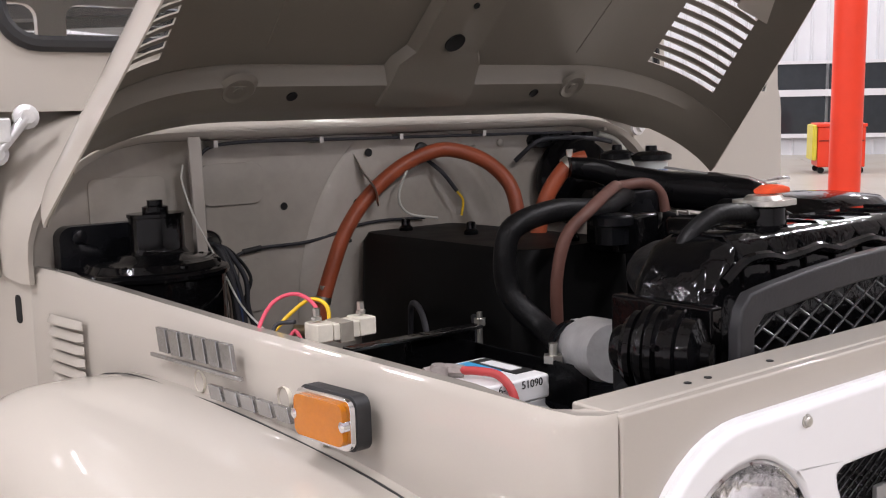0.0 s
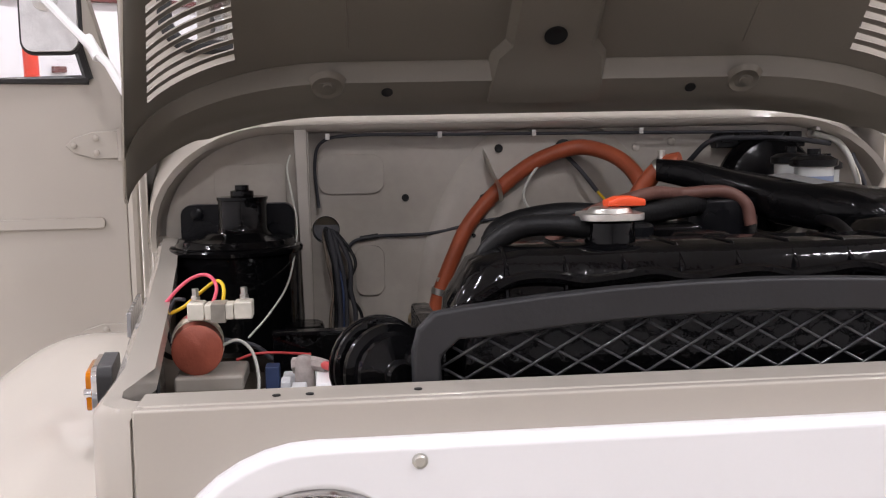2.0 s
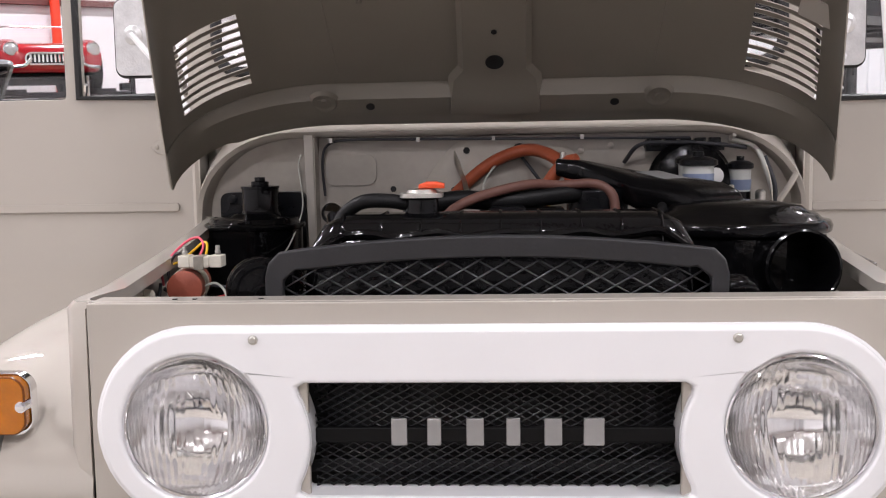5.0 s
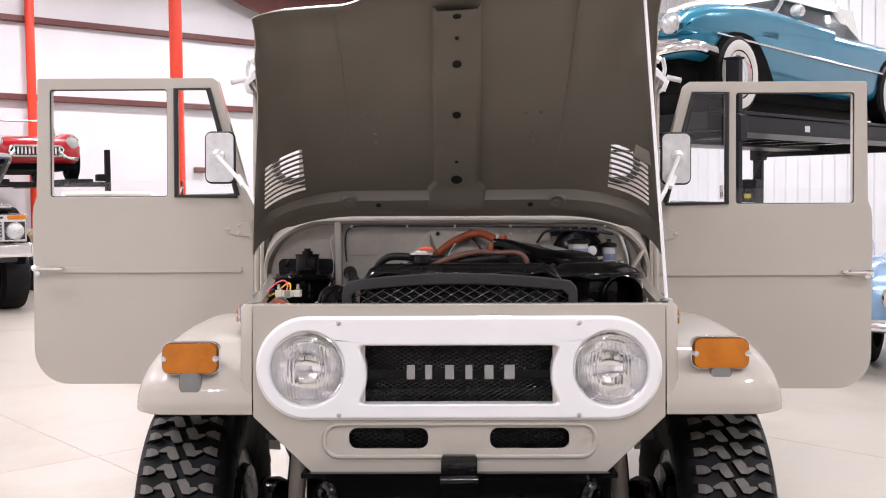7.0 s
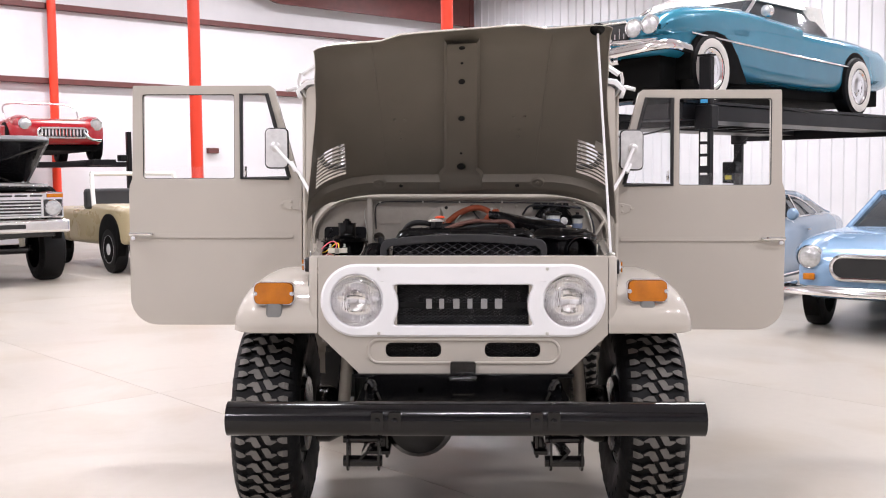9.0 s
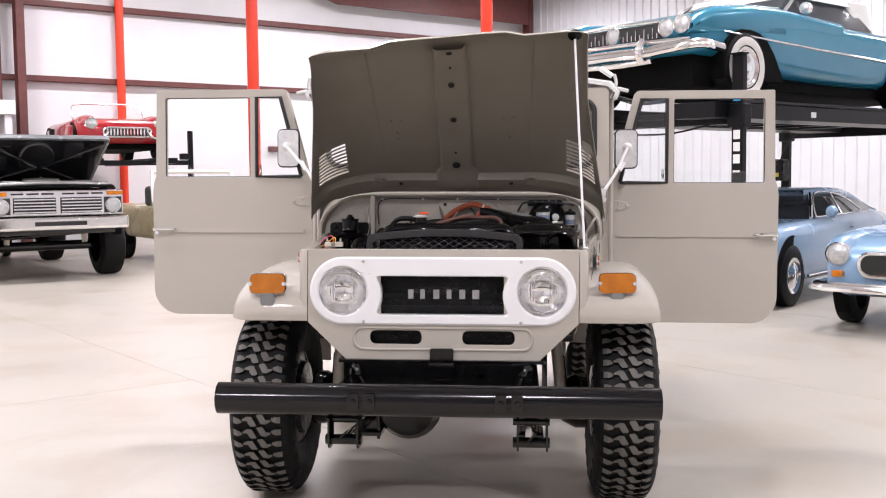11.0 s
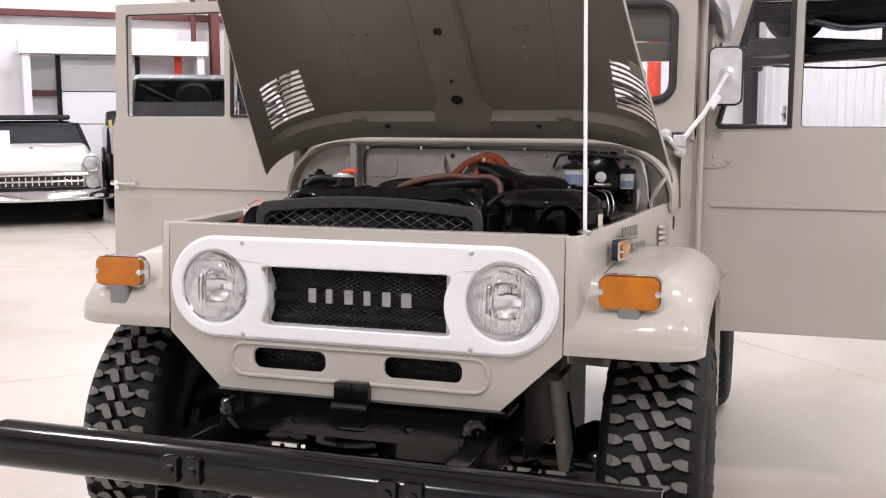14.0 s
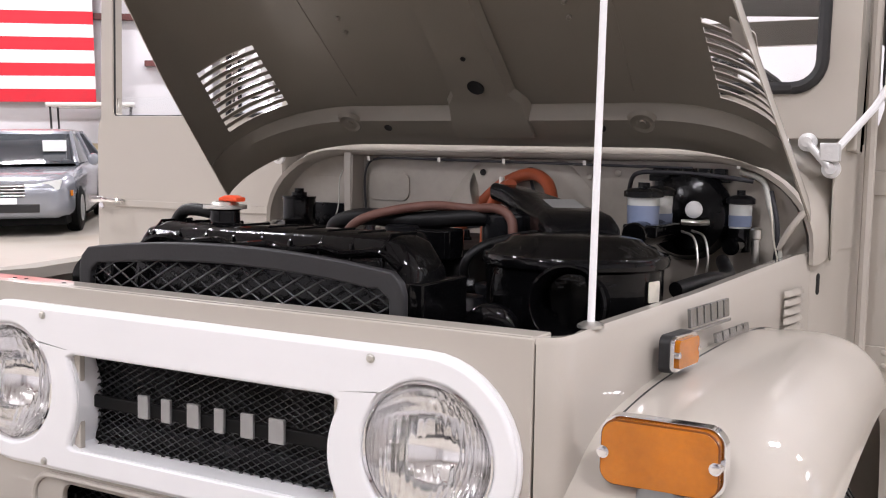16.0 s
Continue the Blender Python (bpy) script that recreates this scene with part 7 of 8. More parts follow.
# the post's white sign of plain blocks with a blue mark
for k in range(5):
    solid(L4, "sign_block", LABEL_WHITE, (1.1 - 0.038, -1.9135, 1.52 + 0.121 * k), (1.1 + 0.038, -1.9105, 1.61 + 0.121 * k), 0.0, "plain white block of the post's sign")
solid(L4, "sign_mark", LABEL_BLUE, (1.06, -1.9135, 2.14), (1.14, -1.9105, 2.22), 0.0, "small blue mark")
solid(L4, "sign_block", LABEL_WHITE, (1.06, -1.9135, 1.43), (1.14, -1.9105, 1.45), 0.0)
solid(L4, "rating_plate", LABEL_WHITE, (1.012, -0.4, 2.02), (1.015, -0.3, 2.08), 0.0)
solid(L4, "power_unit", SATIN, (-1.52, 2.72, 1.3), (-1.3, 2.9, 1.62), 0.02, "dark hydraulic power unit")
solid(L4, "warning_label", YELLOW, (-1.46, 2.712, 1.36), (-1.36, 2.722, 1.42), 0.0)
bar(L4, "cable", [(0.95, -1.9, 1.95), (0.2, -1.95, 1.84), (-0.9, -1.95, 1.9)], 0.01, LIFT_BLACK)
bar(L4, "hydraulic_line", [(-0.9, 2.9, 2.1), (-1.1, 2.7, 1.95), (-1.25, 2.68, 1.75), (-1.38, 2.8, 1.6)], 0.012, LIFT_BLACK)

# pale blue sports coupe facing the aisle
V = thing("sports_coupe", "pale blue classic sports coupe with oval grille", "car", at=pose(4.84, 6.6, 0, 0, 0, -35))
shell([(-2.15, 0.5, 0.4, 0.62, 0.1), (-2.1, 0.72, 0.36, 0.74, 0.14), (-1.8, 0.8, 0.3, 0.84, 0.18), (-0.8, 0.84, 0.26, 0.9, 0.18), (0.6, 0.84, 0.26, 0.9, 0.16), (1.6, 0.8, 0.32, 0.92, 0.16), (2.15, 0.66, 0.42, 0.8, 0.12)], V, LIGHT_BLUE)
for s in (-1, 1):
    bm = B()
    lathe(bm, (0.64 * s, -2.12, 0.7), (0, 1, 0.06), [(0.1, 0.0), (0.14, 0.1), (0.16, 0.4), (0.15, 0.9), (0.1, 1.2), (0, 1.4)], 20)
    part("fender_crown", bm, LIGHT_BLUE, V)
    round_lamp(V, 0.62 * s, -2.13, 0.7, 0.09)
    solid(V, "marker_lamp", AMBER, (0.62 * s - 0.05, -2.17, 0.5), (0.62 * s + 0.05, -2.1, 0.56), 0.01)
    well(V, 0.8 * s, -1.35, 0.38, 0.36, s)
    well(V, 0.79 * s, 1.15, 0.38, 0.34, s)
    for y in (-1.35, 1.15):
        road_wheel(V, 0.74 * s, y, 0.31, s, 0.31, 0.18)
bm = B()
plate(bm, rr(-0.42, 0.42, 0.52, 0.72, 0.095, 6), [], on_y(-2.2), 0.05)
part("grille", bm, LABEL_BLACK, V, "black oval grille")
bm = B()
ring = [(x, -2.2, z) for x, z in rr(-0.42, 0.42, 0.52, 0.72, 0.095, 6)]
tube(bm, ring + ring[:1], 0.018, n=8, curve=False)
part("grille_ring", bm, CHROME, V)
bar(V, "bumper", [(-0.86, -1.8, 0.42), (-0.82, -2.15, 0.42), (-0.4, -2.28, 0.42), (0.4, -2.28, 0.42), (0.82, -2.15, 0.42), (0.86, -1.8, 0.42)], 0.05, flat=0.6)
cabin(V, LIGHT_BLUE, 0.88, 1.22, (0.7, -0.55, 1.3), (0.52, 0.0, 0.75))

# blue fastback parked under the lift
C = thing("fastback_coupe", "light blue fastback coupe parked under the lift", "car", at=pose(3.24, 8.7, 0, 0, 0, -35))
shell([(-2.35, 0.7, 0.36, 0.66, 0.1), (-2.25, 0.86, 0.3, 0.78, 0.12), (-1.2, 0.92, 0.24, 0.88, 0.14), (0.3, 0.93, 0.22, 0.92, 0.14), (1.5, 0.92, 0.24, 0.95, 0.14), (2.2, 0.86, 0.34, 0.88, 0.12), (2.35, 0.8, 0.4, 0.8, 0.1)], C, SKY_BLUE)
cabin(C, SKY_BLUE, 0.9, 1.19, (0.8, -0.62, 1.85), (0.62, -0.22, 1.15), pillars=False, roof=False)
bm = B()
loft(bm, [[(x, y, z + 0.035 * (1 - (x / w) ** 2)) for x, z in rr(-w, w, zb, zt, 0.05, 4)] for y, w, zb, zt in ((-0.27, 0.6, 1.17, 1.19), (-0.1, 0.65, 1.16, 1.22), (0.3, 0.68, 1.15, 1.24), (0.8, 0.68, 1.12, 1.22), (1.2, 0.68, 1.04, 1.16), (1.6, 0.7, 0.94, 1.05), (2.0, 0.74, 0.88, 0.93))])
part("roof", bm, SKY_BLUE, C, "fastback roof falling to the tail")
for s in (-1, 1):
    bar(C, "windshield_pillar", [(0.81 * s, -0.6, 0.91), (0.74 * s, -0.42, 1.05), (0.645 * s, -0.2, 1.18)], 0.02, CHROME)
    bar(C, "window_frame", [(0.815 * s, -0.45, 0.915), (0.81 * s, 0.4, 0.92), (0.81 * s, 1.1, 0.93), (0.76 * s, 1.0, 1.03), (0.69 * s, 0.7, 1.14), (0.665 * s, 0.2, 1.19), (0.67 * s, -0.14, 1.17), (0.76 * s, -0.38, 1.02), (0.815 * s, -0.45, 0.915)], 0.012, CHROME)
    bar(C, "window_divider", [(0.815 * s, 0.42, 0.92), (0.68 * s, 0.38, 1.18)], 0.012, CHROME)
for s in (-1, 1):
    well(C, 0.9 * s, -1.4, 0.38, 0.38, s)
    well(C, 0.9 * s, 1.35, 0.38, 0.38, s)
    for y in (-1.4, 1.35):
        road_wheel(C, 0.83 * s, y, 0.33, s, 0.33, 0.2)
    bar(C, "side_trim", [(0.935 * s, -1.0, 0.3), (0.94 * s, 1.0, 0.3)], 0.012)
    bm = B()
    lathe(bm, (0.99 * s, -0.45, 0.98), (0, -1, 0), [(0.0, -0.04), (0.06, -0.03), (0.07, 0.0), (0.05, 0.05), (0, 0.07)], 16)
    part("door_mirror", bm, SKY_BLUE, C)
    solid(C, "door_handle", CHROME, (0.925 * s - 0.01, 0.35, 0.76), (0.925 * s + 0.012, 0.48, 0.78), 0.004)
bm = B()
ring = [(0.3 + 0.17 * math.cos(k * math.tau / 20), -0.25 - 0.05 * math.sin(k * math.tau / 20), 0.98 + 0.15 * math.sin(k * math.tau / 20)) for k in range(21)]
tube(bm, ring, 0.014, n=6, curve=False)
part("steering_wheel", bm, SEAL, C)

# lifted pickup, hood up
P = thing("pickup_truck", "black and silver lifted pickup with its hood raised", "truck", at=pose(-6.68, 10.5, 0, 0, 0, 39))
Z = 0.26
shell([(-0.75, 0.9, 0.62 + Z, 0.98 + Z, 0.06), (-0.6, 0.98, 0.6 + Z, 1.02 + Z, 0.08), (1.0, 1.0, 0.55 + Z, 1.05 + Z, 0.08), (2.2, 1.0, 0.55 + Z, 1.05 + Z, 0.08)], P, TRUCK_BLACK, "front_body")
shell([(2.25, 0.99, 0.62 + Z, 1.12 + Z, 0.06), (5.0, 0.99, 0.62 + Z, 1.12 + Z, 0.06)], P, TRUCK_GREY, "bed")
cabin(P, TRUCK_BLACK, 1.05 + Z, 1.52 + Z, (0.86, 0.75, 2.2), (0.74, 1.05, 2.1))
# black lid in place of the shade inside the engine bay
bm = B()
loft(bm, [[(x, y, z) for x, y in rr(-0.84, 0.84, -0.55, 0.7, 0.06, 3)] for z in (1.05 + Z, 1.07 + Z)])
part("cowl_bay", bm, SHADE_BLACK, P)
m = Matrix.Translation((0, 0.72, 1.1 + Z)) @ Matrix.Rotation(radians(-29), 4, "X")
bm = B()
loft(bm, [[m @ Vector((x, y, z)) for x, y in rr(-0.88 + q, 0.88 - q, -1.35 + q, 0.0, 0.08, 4)] for z, q in ((0, 0), (0.05, 0.0), (0.08, 0.03))])
HP = part("hood", bm, TRUCK_GREY, P, "raised hood with black underside")
bm = B()
grid(bm, [[m @ Vector((x, y, -0.004 - (0.03 if 0 < i < 3 and 0 < j < 3 else 0.0))) for i, x in enumerate((-0.84, -0.5, 0.5, 0.84))] for j, y in enumerate((-1.3, -1.0, -0.4, -0.03))])
part("hood_lining", bm, TRUCK_BLACK, HP, thick=0.004)
for s in (-1, 1):
    bm = B()
    tube(bm, [m @ Vector((0.8 * s, -1.25, -0.03)), m @ Vector((0.05 * s, -0.6, -0.045)), m @ Vector((0.7 * s, -0.1, -0.03))], 0.02, n=6, curve=False)
    part("hood_brace", bm, TRUCK_BLACK, HP)
solid(P, "grille_frame", CHROME, (-0.91, -0.84, 0.66 + Z), (0.91, -0.74, 1.02 + Z), 0.02)
for s in (-1, 1):
    solid(P, "grille_field", LABEL_BLACK, (min(0.03 * s, 0.6 * s), -0.85, 0.7 + Z), (max(0.03 * s, 0.6 * s), -0.838, 0.92 + Z), 0.004)
    for k in range(5):
        solid(P, "grille_bar", CHROME, (min(0.04 * s, 0.59 * s), -0.87, 0.708 + 0.044 * k + Z), (max(0.04 * s, 0.59 * s), -0.849, 0.728 + 0.044 * k + Z), 0.003)
    solid(P, "lamp_panel", LABEL_BLACK, (min(0.635 * s, 0.885 * s), -0.849, 0.69 + Z), (max(0.635 * s, 0.885 * s), -0.839, 0.92 + Z), 0.004)
    solid(P, "turn_lamp", AMBER, (min(0.68 * s, 0.9 * s), -0.86, 0.945 + Z), (max(0.68 * s, 0.9 * s), -0.83, 1.0 + Z), 0.006)
    round_lamp(P, 0.76 * s, -0.85, 0.8 + Z, 0.1)
    for k in range(3):
        solid(P, "vent_slot", LABEL_BLACK, (min((0.06 + 0.2 * k) * s, (0.22 + 0.2 * k) * s), -0.855, 0.96 + Z), (max((0.06 + 0.2 * k) * s, (0.22 + 0.2 * k) * s), -0.84, 0.985 + Z), 0.004)
    well(P, 0.985 * s, 0.0, 0.86, 0.5, s)
    well(P, 0.985 * s, 3.38, 0.86, 0.5, s)
    for y in (0.0, 3.38):
        road_wheel(P, 0.9 * s, y, 0.46, s, 0.46, 0.34)
    solid(P, "frame_rail", TRUCK_BLACK, (0.42 * s - 0.05, -0.6, 0.68), (0.42 * s + 0.05, 4.9, 0.82), 0.01)
    solid(P, "side_decal", YELLOW, (min(0.985 * s, 0.996 * s), 2.4, 1.2 + Z * 0.6), (max(0.985 * s, 0.996 * s), 3.1, 1.32 + Z * 0.6), 0.002)
solid(P, "bumper", CHROME, (-0.95, -0.98, 0.47 + Z), (0.95, -0.84, 0.65 + Z), 0.035, "chrome front bumper")
solid(P, "bumper_slot", LABEL_BLACK, (-0.35, -0.985, 0.53 + Z), (0.35, -0.975, 0.59 + Z), 0.004)
solid(P, "valance", TRUCK_BLACK, (-0.8, -0.8, 0.4 + Z), (0.8, -0.7, 0.66 + Z), 0.02)
bm = B()
lathe(bm, (0, 0.1, 1.08 + Z), (0, 0, 1), [(0, 0), (0.25, 0), (0.26, 0.02), (0.26, 0.09), (0.24, 0.11), (0.03, 0.12), (0, 0.14)], 24)
part("air_cleaner", bm, ZINC, P)
for x, y, w in ((-0.5, -0.2, 0.12), (0.55, 0.0, 0.14), (0.45, -0.35, 0.09), (-0.55, 0.25, 0.13)):
    solid(P, "bay_unit", DARK_CHROME, (x - w, y - w, 1.075 + Z), (x + w, y + w, 1.16 + Z), 0.02)
bar(P, "radiator_bar", [(-0.8, -0.5, 1.1 + Z), (0, -0.52, 1.12 + Z), (0.8, -0.5, 1.1 + Z)], 0.04, DARK_CHROME)
bar(P, "axle", [(-0.7, 0, 0.46), (0.7, 0, 0.46)], 0.07, TRUCK_BLACK)
bar(P, "axle", [(-0.7, 3.38, 0.46), (0.7, 3.38, 0.46)], 0.08, TRUCK_BLACK)
bar(P, "steering_rod", [(-0.65, -0.2, 0.6), (0.65, -0.25, 0.66)], 0.025, TRUCK_BLACK)
bar(P, "shock_absorber", [(-0.55, -0.1, 0.5), (-0.5, -0.05, 1.05)], 0.04, CERAMIC)
bar(P, "shock_absorber", [(0.55, -0.1, 0.5), (0.5, -0.05, 1.05)], 0.04, CERAMIC)

# red roadster on a lift against the long wall
R = thing("red_roadster", "bright red vintage roadster with toothed chrome grille on a lift", "car", at=pose(-8.7, 17.6, 1.84, 0, 0, 35))
shell([(-2.1, 0.55, 0.34, 0.6, 0.1), (-2.0, 0.8, 0.3, 0.74, 0.16), (-1.4, 0.9, 0.24, 0.82, 0.18), (0.0, 0.91, 0.22, 0.8, 0.16), (1.4, 0.9, 0.26, 0.82, 0.18), (2.1, 0.7, 0.36, 0.7, 0.14)], R, ROSSO)
for s in (-1, 1):
    bm = B()
    lathe(bm, (0.66 * s, -2.02, 0.68), (0, 1, 0.03), [(0.12, 0.0), (0.16, 0.15), (0.18, 0.5), (0.16, 1.0), (0.1, 1.5), (0, 1.6)], 20)
    part("fender_crown", bm, ROSSO, R)
    round_lamp(R, 0.66 * s, -2.05, 0.68, 0.1)
    well(R, 0.885 * s, -1.3, 0.36, 0.38, s)
    well(R, 0.885 * s, 1.3, 0.36, 0.38, s)
    for y in (-1.3, 1.3):
        road_wheel(R, 0.8 * s, y, 0.33, s, 0.33, 0.17, CHROME, True)
    bar(R, "bumper_blade", [(0.75 * s, -2.0, 0.38), (0.5 * s, -2.2, 0.4), (0.38 * s, -2.2, 0.52)], 0.03)
bm = B()
plate(bm, rr(-0.46, 0.46, 0.42, 0.6, 0.085, 6), [], on_y(-2.16), 0.06)
part("grille", bm, LABEL_BLACK, R)
bm = B()
ring = [(x, -2.17, z) for x, z in rr(-0.46, 0.46, 0.42, 0.6, 0.085, 6)]
tube(bm, ring + ring[:1], 0.02, n=8, curve=False)
part("grille_ring", bm, CHROME, R)
for k in range(13):
    bm = B()
    lathe(bm, (-0.39 + 0.065 * k, -2.175, 0.435), (0, 0, 1), [(0, 0), (0.02, 0.02), (0.024, 0.08), (0.02, 0.14), (0, 0.155)], 8)
    part("grille_tooth", bm, CHROME, R)
bar(R, "windshield_frame", [(-0.72, -0.6, 0.8), (-0.66, -0.35, 1.14), (0, -0.3, 1.17), (0.66, -0.35, 1.14), (0.72, -0.6, 0.8)], 0.018)
solid(R, "cockpit", CLOTH, (-0.62, -0.45, 0.74), (0.62, 0.6, 0.815), 0.02)
solid(R, "underbody", SHADE_BLACK, (-0.75, -1.9, 0.18), (0.75, 1.9, 0.28))
L2 = thing("wall_car_lift", "black car lift with raised runways by the wall", "car lift", at=pose(-8.75, 17.6, 0, 0, 0, 35))
for s in (-1, 1):
    solid(L2, "runway", LIFT_BLACK, (0.72 * s - 0.22, -2.5, 1.73), (0.72 * s + 0.22, 2.0, 1.84), 0.01)
    solid(L2, "lift_post", LIFT_BLACK, (1.35 * s - 0.045, -2.06, 0), (1.35 * s + 0.045, -1.94, 2.4), 0.012)
solid(L2, "cross_beam", LIFT_BLACK, (-1.3, -2.05, 1.7), (1.3, -1.95, 1.8), 0.01)
solid(L2, "carriage", LIFT_BLACK, (1.14, -2.1, 1.81), (1.3, -1.9, 1.94), 0.02)

# tan open utility vehicle
J = thing("open_utility_vehicle", "tan open-top utility vehicle with windshield frame", "car", at=pose(-5.5, 13.45, 0, 0, 0, 38.6))
shell([(-1.95, 0.7, 0.5, 0.96, 0.08), (-1.85, 0.78, 0.46, 1.02, 0.08), (-0.5, 0.8, 0.42, 1.06, 0.08), (-0.45, 0.82, 0.42, 0.96, 0.08), (1.0, 0.82, 0.42, 0.96, 0.08), (1.95, 0.8, 0.46, 0.98, 0.08)], J, TAN)
bar(J, "windshield_frame", [(-0.74, -0.45, 1.0), (-0.7, -0.28, 1.5), (-0.6, -0.26, 1.54), (0.6, -0.26, 1.54), (0.7, -0.28, 1.5), (0.74, -0.45, 1.0)], 0.035, CREAM)
for s in (-1, 1):
    well(J, 0.81 * s, -1.25, 0.5, 0.42, s)
    well(J, 0.81 * s, 1.25, 0.5, 0.42, s)
    round_lamp(J, 0.5 * s, -1.97, 0.8, 0.09)
    for y in (-1.25, 1.25):
        road_wheel(J, 0.72 * s, y, 0.37, s, 0.37, 0.2, WHITE)
solid(J, "seat", CLOTH, (-0.6, 0.3, 0.95), (0.6, 0.5, 1.3), 0.06)
solid(J, "bumper", WHITE, (-0.78, -2.12, 0.48), (0.78, -2.02, 0.58), 0.02)

# ivory saloon facing the aisle
F = thing("classic_saloon", "ivory classic saloon with wide chrome grille and dark roof rack", "car", at=pose(-10.24, 11.4, 0, 0, 0, 39))
shell([(-2.42, 0.8, 0.4, 0.86, 0.1), (-2.3, 0.93, 0.34, 0.96, 0.14), (-1.4, 0.96, 0.28, 1.0, 0.16), (0.4, 0.97, 0.26, 1.0, 0.14), (1.8, 0.96, 0.3, 0.98, 0.14), (2.5, 0.88, 0.4, 0.88, 0.12)], F, CREAM)
bm = B()
loft(bm, [[(x, y, z) for x, z in rr(-w, w, 0.72, z1, 0.13, 6)] for y, w, z1 in ((-2.44, 0.6, 0.88), (-2.4, 0.66, 0.94), (-2.25, 0.74, 1.0), (-1.9, 0.79, 1.06), (-1.4, 0.82, 1.1), (-0.7, 0.83, 1.12))])
part("hood", bm, CREAM, F)
solid(F, "nose_panel", CREAM, (-0.66, -2.47, 0.73), (0.66, -2.38, 0.91), 0.04)
cabin(F, TRUCK_BLACK, 1.0, 1.4, (0.84, -0.7, 1.5), (0.7, -0.25, 1.1))
solid(F, "roof_rack", TRUCK_BLACK, (-0.6, -0.2, 1.48), (0.6, 1.0, 1.56), 0.03)
solid(F, "window_sticker", LABEL_WHITE, (-0.74, -0.71, 1.12), (-0.3, -0.66, 1.32), 0.004)
for s in (-1, 1):
    round_lamp(F, 0.78 * s, -2.46, 0.86, 0.1)
    round_lamp(F, 0.78 * s, -2.48, 0.6, 0.085, "parking_lamp")
    well(F, 0.945 * s, -1.5, 0.4, 0.4, s)
    well(F, 0.945 * s, 1.45, 0.4, 0.38, s)
    for y in (-1.5, 1.45):
        road_wheel(F, 0.84 * s, y, 0.35, s, 0.35, 0.19)
solid(F, "grille", LABEL_BLACK, (-0.66, -2.5, 0.54), (0.66, -2.42, 0.7), 0.02)
bar(F, "grille_bar", [(-0.72, -2.5, 0.71), (0, -2.53, 0.72), (0.72, -2.5, 0.71)], 0.03)
bar(F, "grille_bar", [(-0.66, -2.5, 0.62), (0, -2.53, 0.62), (0.66, -2.5, 0.62)], 0.018)
for k in range(15):
    solid(F, "grille_fin", CHROME, (-0.6 + k * 0.085 - 0.01, -2.515, 0.56), (-0.6 + k * 0.085 + 0.01, -2.5, 0.68), 0.003)
bar(F, "bumper", [(-1.0, -2.1, 0.42), (-0.95, -2.48, 0.43), (-0.4, -2.62, 0.42), (0.4, -2.62, 0.42), (0.95, -2.48, 0.43), (1.0, -2.1, 0.42)], 0.085, flat=0.7)
solid(F, "underbody", SHADE_BLACK, (-0.86, -2.3, 0.14), (0.86, 2.3, 0.42), 0.02)
for s in (-1, 1):
    solid(F, "side_panel", TRUCK_BLACK, (min(0.9 * s, 0.985 * s), -2.05, 0.46), (max(0.9 * s, 0.985 * s), 2.0, 0.88), 0.04, "black lower body side")
solid(F, "valance", TRUCK_BLACK, (-0.9, -2.44, 0.36), (0.9, -2.3, 0.53), 0.02)
solid(F, "hood_ornament", CHROME, (-0.02, -2.36, 1.06), (0.02, -2.2, 1.1), 0.008)

# dark vintage car between the two, and a silver saloon with a tan-topped veteran car behind
K = thing("vintage_car", "glossy black vintage car with chrome lamps", "car", at=pose(-10.78, 15.3, 0, 0, 0, 36))
shell([(-1.95, 0.3, 0.5, 1.05, 0.08), (-1.85, 0.34, 0.48, 1.12, 0.08), (-0.6, 0.48, 0.45, 1.16, 0.08), (-0.55, 0.72, 0.42, 1.12, 0.1), (1.5, 0.72, 0.42, 1.12, 0.1), (1.9, 0.6, 0.5, 1.0, 0.1)], K, TRUCK_BLACK)
cabin(K, TRUCK_BLACK, 1.1, 1.62, (0.66, -0.5, 1.4), (0.62, -0.3, 1.3))
for s in (-1, 1):
    round_lamp(K, 0.42 * s, -1.95, 0.98, 0.12)
    bm = B()
    tube(bm, [(0.68 * s, -2.0, 0.55), (0.68 * s, -1.75, 0.8), (0.68 * s, -1.4, 0.86), (0.68 * s, -0.9, 0.6), (0.68 * s, -0.4, 0.42)], 0.16, n=10, flat=0.4)
    part("fender", bm, TRUCK_BLACK, K)
    for y in (-1.45, 1.35):
        road_wheel(K, 0.68 * s, y, 0.38, s, 0.38, 0.14)
bar(K, "bumper", [(-0.8, -2.15, 0.5), (0, -2.22, 0.5), (0.8, -2.15, 0.5)], 0.04)
solid(K, "radiator_shell", CHROME, (-0.24, -2.0, 0.58), (0.24, -1.94, 1.12), 0.05)
solid(K, "radiator_core", LABEL_BLACK, (-0.19, -2.015, 0.62), (0.19, -1.99, 1.06), 0.01)

